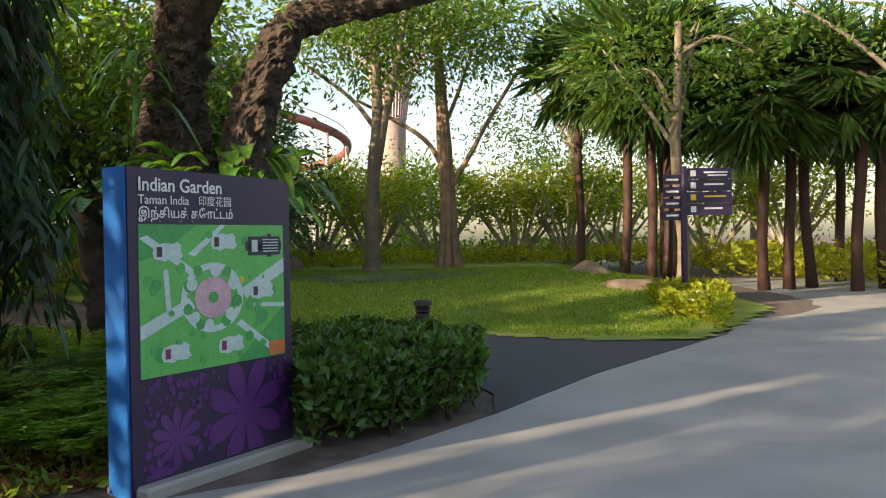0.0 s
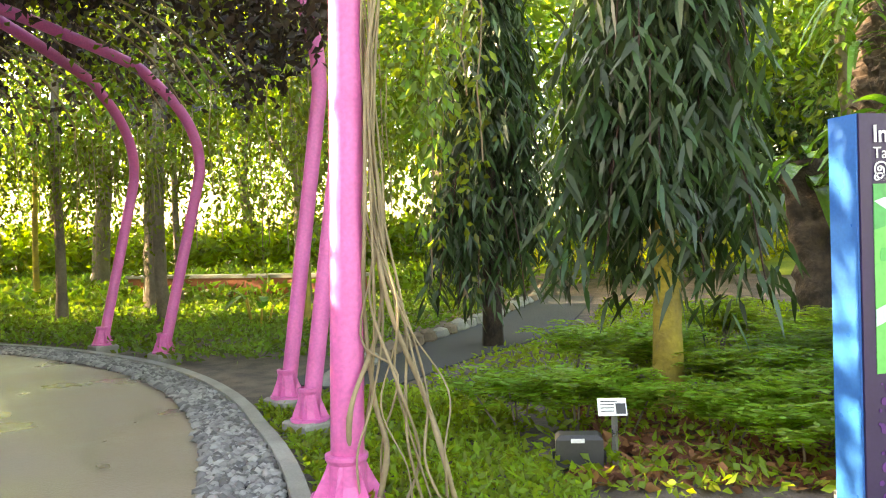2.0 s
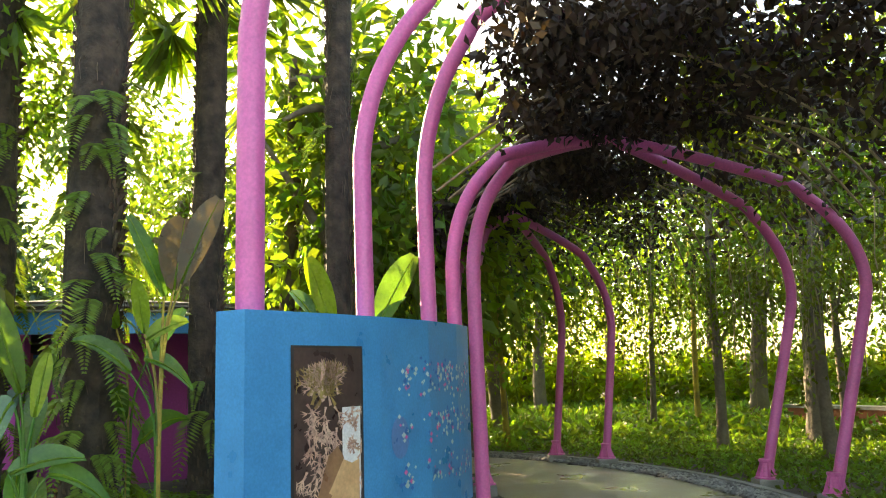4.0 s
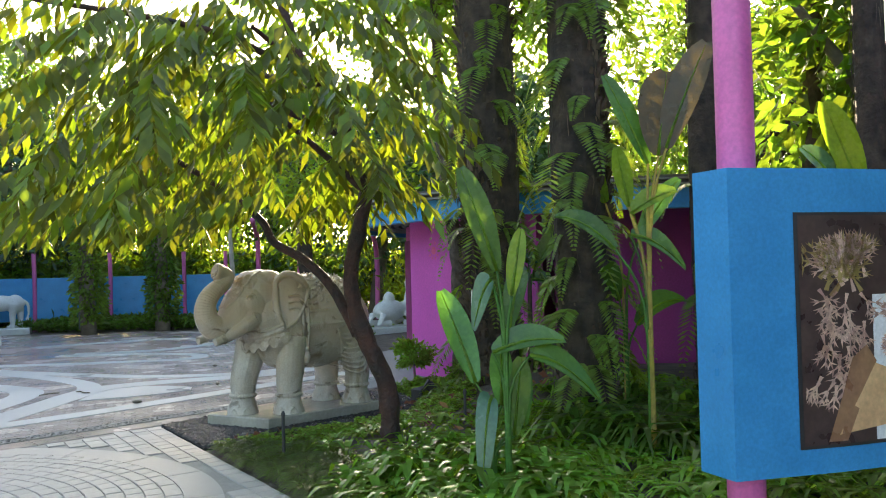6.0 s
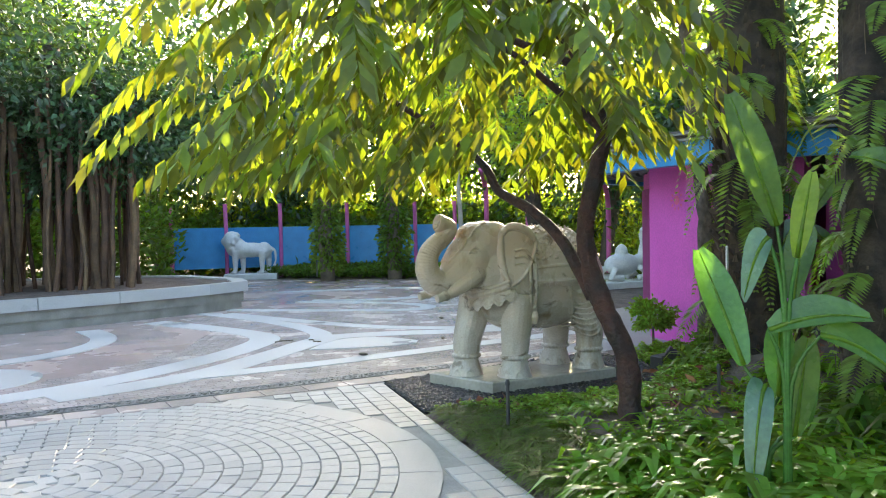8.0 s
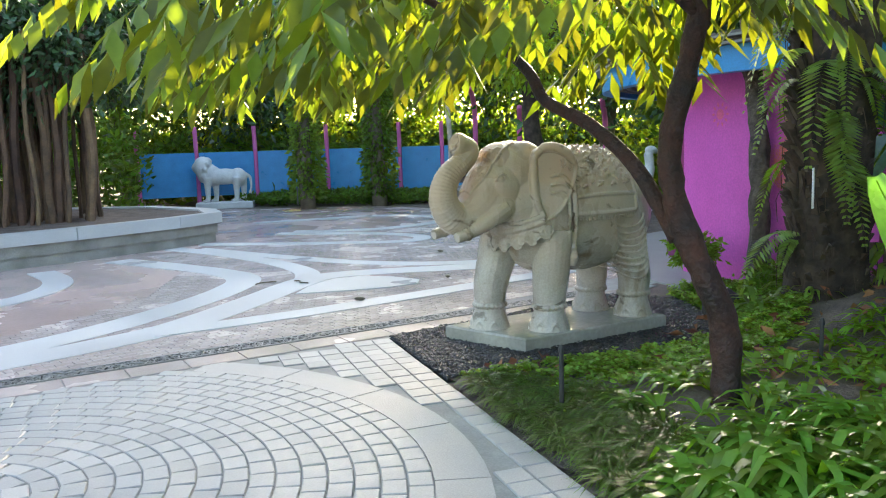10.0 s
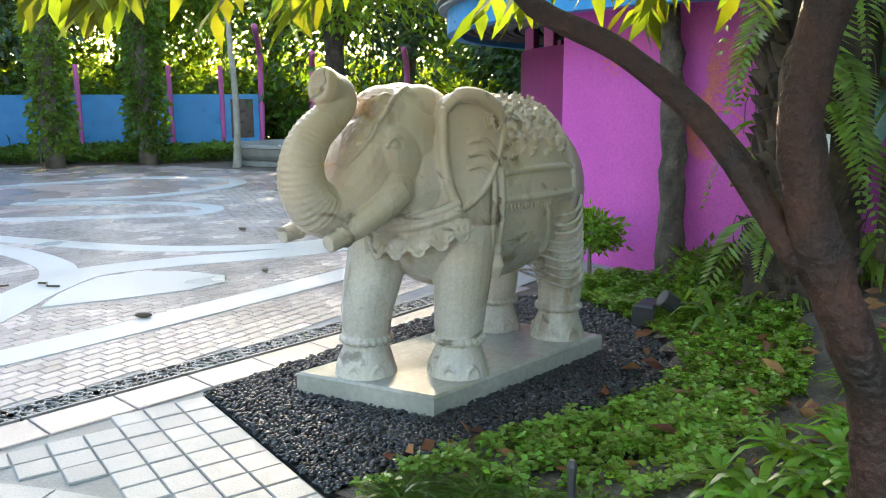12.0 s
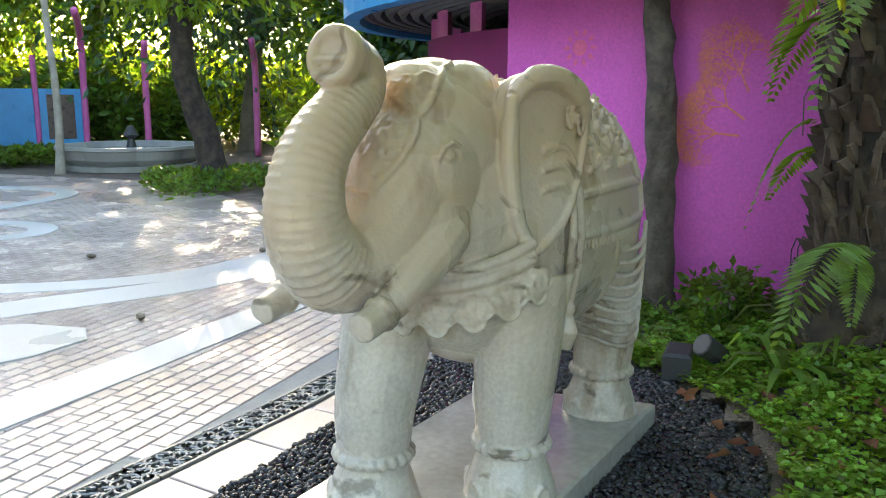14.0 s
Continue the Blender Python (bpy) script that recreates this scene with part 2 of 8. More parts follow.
L_BLUISH = mat("leaf_bluish", (0.08, 0.18, 0.10), (0.055, 0.13, 0.07), 0.22, scale=5, fine=40, bump=0.15, trans=0.15)
L_LIME = mat("leaf_lime", (0.20, 0.34, 0.04), (0.14, 0.26, 0.03), 0.3, scale=5, fine=40, bump=0.1, trans=0.6)
CORAL = mat("coral_paint", (0.80, 0.24, 0.14), (0.74, 0.18, 0.18), 0.7, scale=3, fine=50, bump=0.1)


# ---- builders ----
class Geo:
    """A gathered mesh: vertices and faces."""
    def __init__(self):
        self.v, self.f, self.n = [], [], 0

    def add(self, verts, faces):
        self.v.extend(verts)
        self.f.extend([tuple(i + self.n for i in f) for f in faces])
        self.n += len(verts)
        return self

    def box(self, x0, y0, z0, x1, y1, z1, m=None, bevel=0.0):
        if bevel:
            b = bevel
            prof = [(x0, y0, z0, 0), (x0, y0, z1 - b, 0), (x0, y0, z1, b)]
            rings = [[(x0 + i, y0 + i, z), (x1 - i, y0 + i, z), (x1 - i, y1 - i, z), (x0 + i, y1 - i, z)] for _, _, z, i in prof]
            vs = [p for r in rings for p in r]
            fs = [(3, 2, 1, 0), (8, 9, 10, 11)]
            for k in (0, 4):
                fs += [(k + i, k + (i + 1) % 4, k + 4 + (i + 1) % 4, k + 4 + i) for i in range(4)]
        else:
            vs = [(x0, y0, z0), (x1, y0, z0), (x1, y1, z0), (x0, y1, z0), (x0, y0, z1), (x1, y0, z1), (x1, y1, z1), (x0, y1, z1)]
            fs = [(3, 2, 1, 0), (4, 5, 6, 7), (0, 1, 5, 4), (1, 2, 6, 5), (2, 3, 7, 6), (3, 0, 4, 7)]
        if m is not None:
            vs = [tuple(m @ Vector(p)) for p in vs]
        return self.add(vs, fs)

    def tube(self, pts, rad, segs=10, cap=True, rough=0.0, freq=3.0):
        pts = [Vector(p) for p in pts]
        if not isinstance(rad, (list, tuple)):
            rad = [rad] * len(pts)
        vs, fs, side = [], [], None
        for i, p in enumerate(pts):
            d = (pts[min(i + 1, len(pts) - 1)] - pts[max(i - 1, 0)]).normalized()
            if side is None:
                side = d.orthogonal().normalized()
            side = (side - d * side.dot(d)).normalized()
            up = d.cross(side)
            for k in range(segs):
                a = 2 * math.pi * k / segs
                o = side * math.cos(a) + up * math.sin(a)
                k2 = 1 + rough * noise.noise((p + o * rad[i]) * freq) + 0.6 * rough * noise.noise((p + o * rad[i]) * freq * 2.7) if rough else 1
                vs.append(tuple(p + o * rad[i] * k2))
        for i in range(len(pts) - 1):
            for k in range(segs):
                a, b = i * segs + k, i * segs + (k + 1) % segs
                fs.append((a, b, b + segs, a + segs))
        if cap:
            fs.append(tuple(range(segs - 1, -1, -1)))
            fs.append(tuple(range((len(pts) - 1) * segs, len(pts) * segs)))
        return self.add(vs, fs)

    def ball(self, c, r, segs=14, rings=8, m=None):
        rx, ry, rz = (r, r, r) if not isinstance(r, (tuple, list)) else r
        vs = [(0, 0, -1)]
        for i in range(1, rings):
            a = math.pi * i / rings
            vs += [(math.sin(a) * math.cos(2 * math.pi * k / segs), math.sin(a) * math.sin(2 * math.pi * k / segs), -math.cos(a)) for k in range(segs)]
        vs.append((0, 0, 1))
        fs = [(0, 1 + (k + 1) % segs, 1 + k) for k in range(segs)]
        for i in range(rings - 2):
            fs += [(1 + i * segs + k, 1 + i * segs + (k + 1) % segs, 1 + (i + 1) * segs + (k + 1) % segs, 1 + (i + 1) * segs + k) for k in range(segs)]
        top = len(vs) - 1
        fs += [(top, top - segs + k, top - segs + (k + 1) % segs) for k in range(segs)]
        mm = m or Matrix.Identity(3)
        vs = [tuple(Vector(c) + mm @ Vector((x * rx, y * ry, z * rz))) for x, y, z in vs]
        return self.add(vs, fs)

    def prism(self, poly, z0, z1, m=None):
        n = len(poly)
        vs = [(x, y, z0) for x, y in poly] + [(x, y, z1) for x, y in poly]
        if m is not None:
            vs = [tuple(m @ Vector(p)) for p in vs]
        return self.add(vs, [tuple(range(n - 1, -1, -1)), tuple(range(n, 2 * n))] + [(i, (i + 1) % n, n + (i + 1) % n, n + i) for i in range(n)])

    def strip(self, a, b, closed=False):
        """A ribbon between two rows of points."""
        n = len(a)
        return self.add([tuple(p) for p in a] + [tuple(p) for p in b], [(i, (i + 1) % n, n + (i + 1) % n, n + i) for i in range(n if closed else n - 1)])


def mesh_of(name, g, material, smooth=False):
    me = bpy.data.meshes.new(name)
    if isinstance(g, Geo):
        me.from_pydata(g.v, [], g.f)
    else:
        verts, tris = g
        me.vertices.add(len(verts))
        me.vertices.foreach_set("co", np.ascontiguousarray(verts, dtype=np.float32).ravel())
        me.loops.add(len(tris) * 3)
        me.loops.foreach_set("vertex_index", np.ascontiguousarray(tris, dtype=np.int32).ravel())
        me.polygons.add(len(tris))
        me.polygons.foreach_set("loop_start", np.arange(0, len(tris) * 3, 3, dtype=np.int32))
        me.polygons.foreach_set("loop_total", np.full(len(tris), 3, dtype=np.int32))
        me.update(calc_edges=True)
    me.materials.append(material)
    if smooth:
        me.polygons.foreach_set("use_smooth", [True] * len(me.polygons))
    me.update()
    return me


def thing(name, at=(0, 0, 0), label="", category="", group="", kind="", turn=0.0):
    ob = new(name)
    ob.empty_display_size = 0.1
    ob.matrix_basis = pose(*at, 0, 0, turn)
    return tagged(ob, label, category, group, kind)


def part(name, g, material, parent=None, label="", smooth=False):
    ob = new(name, g if isinstance(g, bpy.types.Mesh) else mesh_of(name, g, material, smooth))
    if parent is not None:
        ob.parent = parent
    if label:
        ob["label"] = label
    if isinstance(g, tuple):
        ob["kind"] = "stuff"
    return ob


def solo(name, g, material, label, category, group="", kind="", smooth=False, at=None):
    ob = part(name, g, material, None, label, smooth)
    if at:
        ob.location = at
    return tagged(ob, label, category, group, kind)


def leaves(P, A, L, W, rng, fold=0.25, N=None):
    """Kite-shaped folded leaves: bases P, axes A, lengths L, widths W."""
    n = len(P)
    A = A / (np.linalg.norm(A, axis=1, keepdims=True) + 1e-9)
    R = rng.normal(size=(n, 3)) if N is None else N + 0.35 * rng.normal(size=(n, 3))
    S = np.cross(A, R)
    S /= np.linalg.norm(S, axis=1, keepdims=True) + 1e-9
    U = np.cross(S, A)
    L, W = np.broadcast_to(L, n)[:, None], np.broadcast_to(W, n)[:, None]
    mid = P + A * L * 0.45
    v = np.stack([P, mid + S * W * 0.5 + U * W * fold, P + A * L, mid - S * W * 0.5 + U * W * fold], 1).reshape(-1, 3)
    b = 4 * np.arange(n)[:, None]
    return v, np.concatenate([b + [0, 1, 2], b + [0, 2, 3]])


def joined(pieces):
    vs, ts, o = [], [], 0
    for v, t in pieces:
        vs.append(v)
        ts.append(t + o)
        o += len(v)
    return np.concatenate(vs), np.concatenate(ts)


def blob_points(rng, n, c, r, shell=0.45, clumps=40):
    """Points in an uneven crown: clumps spread through an ellipsoid."""
    d = rng.normal(size=(clumps, 3))
    d /= np.linalg.norm(d, axis=1, keepdims=True)
    cc = d * (rng.uniform(shell, 1.0, size=(clumps, 1))) * np.array(r)
    k = rng.integers(0, clumps, n)
    s = rng.uniform(0.12, 0.3, size=clumps)[k][:, None]
    off = rng.normal(size=(n, 3)) * s * np.array(r)
    return np.array(c) + cc[k] + off, off + 0.6 * cc[k] / np.max(r)


def crown_mesh(seed, n, c, r, L=0.12, W=0.05, droop=0.5, clumps=40, shell=0.45):
    rng = np.random.default_rng(seed)
    P, O = blob_points(rng, n, c, r, shell, clumps)
    A = O / (np.linalg.norm(O, axis=1, keepdims=True) + 1e-6) + rng.normal(size=(n, 3)) * 0.7
    A[:, 2] -= droop
    return leaves(P, A, L * rng.uniform(0.6, 1.3, n), W * rng.uniform(0.7, 1.2, n), rng)


def bend(p0, p1, sway, rng, n=8):
    p0, p1 = Vector(p0), Vector(p1)
    out = []
    ph = rng.uniform(0, 6.28)
    for i in range(n + 1):
        t = i / n
        out.append(p0.lerp(p1, t) + Vector((math.sin(t * 5 + ph), math.cos(t * 4 + ph * 1.7), 0)) * sway * math.sin(math.pi * min(t * 1.2, 1)))
    return out


# ---- ground and paving ----
def flat(name, poly, z, material, label, category, depth=0.05, kind="structure"):
    return solo(name, Geo().prism(poly, z - depth, z), material, label, category, kind=kind)


def arc(c, r, a0, a1, n):
    return [(c[0] + r * math.cos(radians(a0 + (a1 - a0) * i / n)), c[1] + r * math.sin(radians(a0 + (a1 - a0) * i / n))) for i in range(n + 1)]


RC = (-11.6, -4.6)      # centre of the ring walk
DRC = (-15.6, -4.9)     # centre of the round pavilion


def ground_height(x, y):
    """A lawn mound in the north, level elsewhere."""
    m = max(0.0, min(1.0, (y - 13.5) / 9.0))
    m = m * m * (3 - 2 * m)
    side = max(0.0, min(1.0, (6.5 - x) / 4.0))
    left = max(0.0, min(1.0, (x + 30) / 14))
    return 0.55 * m * side * left - 0.012


g = Geo()
xs = [-400, -150, -80, -50] + [-36 + 1.5 * i for i in range(36)] + [24, 40, 80, 150, 400]
ys = [-400, -150, -80, -50, -36] + [-30 + 1.5 * i for i in range(54)] + [55, 80, 150, 400]
g.add([(x, y, ground_height(x, y)) for y in ys for x in xs],
      [(j * len(xs) + i, j * len(xs) + i + 1, (j + 1) * len(xs) + i + 1, (j + 1) * len(xs) + i) for j in range(len(ys) - 1) for i in range(len(xs) - 1)])
solo("ground", g, SOIL, "dark brown planting soil under the whole garden", "ground", kind="structure", smooth=True)


def draped(name, x0, x1, y0, y1, step, inside, dz, material, label, category):
    g, ids = Geo(), {}
    nx, ny = int((x1 - x0) / step), int((y1 - y0) / step)
    vs, fs = [], []
    for j in range(ny + 1):
        for i in range(nx + 1):
            x, y = x0 + i * step, y0 + j * step
            vs.append((x, y, ground_height(x, y) + dz))
    for j in range(ny):
        for i in range(nx):
            if inside(x0 + (i + 0.5) * step, y0 + (j + 0.5) * step):
                a = j * (nx + 1) + i
                fs.append((a, a + 1, a + nx + 2, a + nx + 1))
    g.add(vs, fs)
    return solo(name, g, material, label, category, kind="structure", smooth=True)


def lawn_in(x, y):
    edge = 11.4 + max(0, (1.0 - x)) * 0.62 if x < 2.4 else 11.4 + (x - 2.4) * 1.6
    return y > edge and x > -14 and x < 5.2 and y < 34


draped("lawn", -14, 6, 11, 34, 0.25, lawn_in, 0.03, GRASSG, "short green lawn on a gentle mound", "lawn")
draped("gravel_clearing", -7.5, 1.0, 19.5, 26, 0.25, lambda x, y: ((x + 3.2) / 3.2) ** 2 + ((y - 22.6) / 2.6) ** 2 < 1, 0.06, ASPH, "dark bark mulch round the trees on the lawn", "mulch")

# plaza in concrete at the start, reaching behind the eye
plaza_poly = [(-2.25, 5.0), (-1.7, 5.65), (-0.9, 6.72), (0.39, 8.77), (2.31, 11.26), (2.97, 12.05), (4.14, 14.74), (6.3, 20.4), (8.0, 28.0), (12.0, 28.0), (12.5, 19), (30, 22), (30, -14),
              (-2.0, -14), (-2.0, 0.2), (-4.4, 2.2), (-3.9, 3.6), (-3.15, 4.45)]
flat("pavement_concrete", plaza_poly, 0.0, CONC, "pale grey worn concrete walkway", "pavement")
jt = thing("pavement_joint", label="narrow dark joints sawn in the concrete", category="joint", kind="structure")
for line in ([(-0.45, 6.1), (1.1, 5.55), (3.2, 5.0), (6, 4.4)], [(0.5, 8.9), (1.8, 8.3), (5, 7.4), (9, 6.6)], [(-2.2, 4.6), (-0.4, 3.2), (2, 1.6)], [(2.0, 13.0), (4.5, 10.2), (8, 8.0)]):
    P_ = [Vector((x, y, 0)) for x, y in line]
    A_, B_ = [], []
    for q in range(len(P_)):
        d = (P_[min(q + 1, len(P_) - 1)] - P_[max(q - 1, 0)]).normalized()
        s_ = Vector((-d.y, d.x, 0)) * 0.006
        A_.append(P_[q] + s_ + Vector((0, 0, 0.003)))
        B_.append(P_[q] - s_ + Vector((0, 0, 0.003)))
    part("joint", Geo().strip(B_, A_), JOINT, jt)
# ring walk
def ring_out(a):
    return float(np.interp(a, (44, 51, 56, 62, 73, 84, 95), (9.82, 9.59, 9.45, 9.30, 9.20, 9.12, 9.04)))


def ring_in(a):
    return float(np.interp(a, (44, 51, 63, 74, 82, 95), (9.18, 8.97, 8.77, 8.69, 8.64, 8.56)))


def ring_line(f, a0, a1, n, d=0.0):
    return [(RC[0] + (f(a) + d) * math.cos(radians(a)), RC[1] + (f(a) + d) * math.sin(radians(a))) for a in np.linspace(a0, a1, n + 1)]


flat("pavement_ring", [(-4.3, 2.0)] + ring_line(ring_in, 44, 200, 60) + arc(RC, 5.9, 200, 62, 40) + [(-8.0, -0.4), (-6.9, -1.2), (-6.4, -2.0), (-2.0, -2.0), (-2.0, 0.2)], 0.004, PATHC, "tan screed walk, damp in places", "pavement")
flat("path_asphalt", [(-0.9, 6.74), (0.39, 8.79), (2.31, 11.28), (1.25, 11.55), (-0.3, 12.4), (-3.2, 13.6), (-9, 15.5), (-9, 14.0), (-3.4, 11.4), (-1.3, 9.3), (-0.85, 7.6)], 0.006, ASPH, "dark grey asphalt side path", "path")
flat("path_stone", [(-7.6, 4.9), (-8.3, 7.0), (-8.9, 9.5), (-11.0, 13.0), (-13.5, 17.0), (-17, 22), (-19, 21.5), (-15.2, 15.6), (-12.6, 12.6), (-10.8, 9.6), (-10.0, 7.9), (-9.4, 6.4), (-8.9, 4.8)], 0.006, ASPH, "grey gravel footpath between the beds", "path")

# stone edging of the gravel footpath, irregular stones
rng = np.random.default_rng(5)
kerb = thing("stone_edging", label="row of rough pale stones beside the gravel footpath", category="edging")
way = [Vector((x, y, 0)) for x, y in ((-8.2, 4.9), (-9.3, 6.5), (-9.9, 7.9), (-10.7, 9.7), (-12.4, 13.0), (-14.6, 16.2), (-17.6, 21))]
for a, b in zip(way, way[1:]):
    m = int((b - a).length / 0.36)
    for i in range(m):
        p = a.lerp(b, (i + 0.5) / m)
        gg = Geo().ball((0, 0, 0), (0.2 + 0.05 * rng.random(), 0.13, 0.1 + 0.05 * rng.random()), 7, 4)
        gg.v = [tuple(Vector(v) * (0.85 + 0.3 * rng.random())) for v in gg.v]
        o = part("stone", gg, ROCK if rng.random() < 0.25 else EDGE, kerb)
        o.matrix_basis = pose(p.x, p.y, 0.03, 0, 0, math.degrees(math.atan2((b - a).y, (b - a).x)) + rng.uniform(-15, 15))

# ring of grey gravel with its concrete kerb
g = Geo()
ro, ri = ring_line(ring_out, 44, 200, 90), ring_line(ring_out, 44, 200, 90, -0.11)
g.strip([(x, y, 0.06) for x, y in ri], [(x, y, 0.06) for x, y in ro]).strip([(x, y, 0.06) for x, y in ro], [(x, y, -0.05) for x, y in ro]).strip([(x, y, -0.05) for x, y in ri], [(x, y, 0.06) for x, y in ri])
solo("kerb_ring", g, EDGE, "low curved concrete kerb round the ring walk", "kerb", kind="structure")
n = 7600
a = rng.uniform(radians(44), radians(140), n)
r_a, r_b = np.array([ring_in(math.degrees(q)) for q in a]), np.array([ring_out(math.degrees(q)) for q in a]) - 0.13
r = r_a + (r_b - r_a) * rng.random(n)
P = np.stack([RC[0] + r * np.cos(a), RC[1] + r * np.sin(a), np.full(n, 0.012)], 1)


def pebbles(P, size, rng, flatness=0.55):
    base = np.array([(1, 0, 0), (0, 1, 0), (-1, 0, 0), (0, -1, 0), (0, 0, 1), (0.6, 0.6, 0.55), (-0.6, 0.6, 0.55), (-0.6, -0.6, 0.55), (0.6, -0.6, 0.55)])
    tri = np.array([(0, 1, 5), (1, 2, 6), (2, 3, 7), (3, 0, 8), (0, 5, 8), (1, 6, 5), (2, 7, 6), (3, 8, 7), (4, 5, 6), (4, 6, 7), (4, 7, 8), (4, 8, 5)])
    n = len(P)
    s = size * rng.uniform(0.6, 1.3, (n, 1, 1)) * rng.uniform(0.7, 1.25, (n, 1, 3)) * np.array([1, 0.75, flatness])
    v = base[None] * s * rng.uniform(0.72, 1.22, (n, 9, 1))
    t = rng.uniform(0, 6.28, n)
    c, si = np.cos(t)[:, None], np.sin(t)[:, None]
    v = np.stack([v[..., 0] * c - v[..., 1] * si, v[..., 0] * si + v[..., 1] * c, v[..., 2] + v[..., 0] * rng.uniform(-0.3, 0.3, (n, 1))], -1) + P[:, None]
    return v.reshape(-1, 3), (tri[None] + 9 * np.arange(n)[:, None, None]).reshape(-1, 3)


solo("gravel_ring", pebbles(P, 0.05, rng, 0.7), PEBG, "band of grey and brown river pebbles", "gravel", kind="stuff")
flat("gravel_ring_bed", ring_line(ring_out, 44, 200, 70, -0.1) + ring_line(ring_in, 200, 44, 70), 0.008, DARKGAP, "dark bed under the river pebbles", "bed")

# ---- granite plaza before the elephant ----
def planting_edge(y):
    """x of the paving's edge beside the elephant's bed."""
    return -6.80 - 0.385 * (-y - 3.0)


def drain_y(x):
    return -6.96 - 0.165 * (x + 8.5) if x > -9.6 else -6.778 + 0.09 * (-9.6 - x)


flat("pavement_granite", [(3, -1.6), (-6.26, -1.6)] + [(planting_edge(y), y) for y in (-2.2, -3, -4, -5, -6, -6.6)] + [(-10.6, -6.42), (-13.0, -6.35), (-13.0, -7.1), (3, -9.5)], 0.006, JOINT, "dark mortar bed under the granite setts", "bed")
flat("plaza", [(6, -9.4), (-8.3, -7.05), (-12.6, -6.85), (-14.5, -9.4), (-15.6, -11.2), (-17.2, -14), (-17, -18.5), (-14, -21.5), (-6, -24), (6, -24)], 0.004, PLAZA, "round plaza paved in reddish granite", "pavement")


def sett_piece(g, cx, cy, ang, lx, ly, z):
    c, s = math.cos(ang), math.sin(ang)
    b = 0.004
    ring = []
    for i, zz in ((0, z - 0.02), (0, z), (b, z + 0.005)):
        ring += [(cx + (sx * (lx / 2 - i)) * c - (sy * (ly / 2 - i)) * s, cy + (sx * (lx / 2 - i)) * s + (sy * (ly / 2 - i)) * c, zz) for sx, sy in ((-1, -1), (1, -1), (1, 1), (-1, 1))]
    g.add(ring, [(k + i, k + (i + 1) % 4, k + 4 + (i + 1) % 4, k + 4 + i) for k in (0, 4) for i in range(4)] + [(8, 9, 10, 11)])


FAN = (-4.85, -5.50)    # centre of the concentric courses
g, rs = Geo(), random.Random(3)
near = []
for k in range(1, 19):
    r = 0.1195 * k
    m = max(5, int(2 * math.pi * r / 0.155))
    for i in range(m):
        a = 2 * math.pi * (i + 0.5 * (k % 2)) / m
        if FAN[1] + r * math.sin(a) < drain_y(FAN[0] + r * math.cos(a)) + 0.38:
            continue
        spec = (FAN[0] + r * math.cos(a), FAN[1] + r * math.sin(a), a, 0.113, 2 * math.pi * r / m - 0.008, 0.012 + rs.uniform(-0.002, 0.002))
        if k > 11 and FAN[0] - spec[0] > 0.2 and len(near) < 300:
            near.append(spec)
        else:
            sett_piece(g, *spec)
slabs = []
for i in range(20):
    a0, a1 = 2 * math.pi * (i + 0.006) / 20, 2 * math.pi * (i + 0.994) / 20
    if FAN[1] + 2.3 * math.sin((a0 + a1) / 2) < drain_y(FAN[0] + 2.3 * math.cos((a0 + a1) / 2)) + 0.6:
        continue
    o = [(FAN[0] + 2.47 * math.cos(a0 + (a1 - a0) * t / 4), FAN[1] + 2.47 * math.sin(a0 + (a1 - a0) * t / 4)) for t in range(5)]
    n_ = [(FAN[0] + 2.215 * math.cos(a1 + (a0 - a1) * t / 4), FAN[1] + 2.215 * math.sin(a1 + (a0 - a1) * t / 4)) for t in range(5)]
    slabs.append(Geo().prism(o + n_, -0.01, 0.015))
# courses parallel to the drain outside the circle
for j in range(60):
    for i in range(90):
        x = 2.0 - 0.158 * i + 0.079 * (j % 2)
        y = drain_y(x) + 0.40 + 0.118 * j
        if y > -1.7 or math.hypot(x - FAN[0], y - FAN[1]) < 2.55 or x < planting_edge(y) + 1.30:
            continue
        sett_piece(g, x, y, -0.164, 0.150, 0.110, 0.012 + rs.uniform(-0.002, 0.002))
# square courses beside the bed
y = -1.75
while y > -6.9:
    dx = (planting_edge(y - 0.05) - planting_edge(y + 0.05)) / -0.1
    d = Vector((dx, 1, 0)).normalized()
    nrm = Vector((d.y, -d.x, 0))
    for j in range(8):
        p = Vector((planting_edge(y), y, 0)) + nrm * (0.08 + 0.150 * j)
        if p.y > drain_y(p.x) + 0.42 and math.hypot(p.x - FAN[0], p.y - FAN[1]) > 2.54:
            sett_piece(g, p.x, p.y, math.atan2(d.y, d.x), 0.147, 0.144, 0.012 + rs.uniform(-0.002, 0.002))
    y -= 0.154 * d.y
ring_ = thing("slab_ring", label="ring of smooth pale slabs round the curved setts", category="paving", kind="structure")
for q in slabs:
    part("slab", q, SETT, ring_)
solo("granite_setts", g, SETT, "pale grey granite setts laid in arcs", "paving", kind="stuff")

unit = Geo()
sett_piece(unit, 0, 0, 0, 0.113, 0.147, 0)
UNIT = mesh_of("sett", unit, SETT)
NEAR_SETTS = near

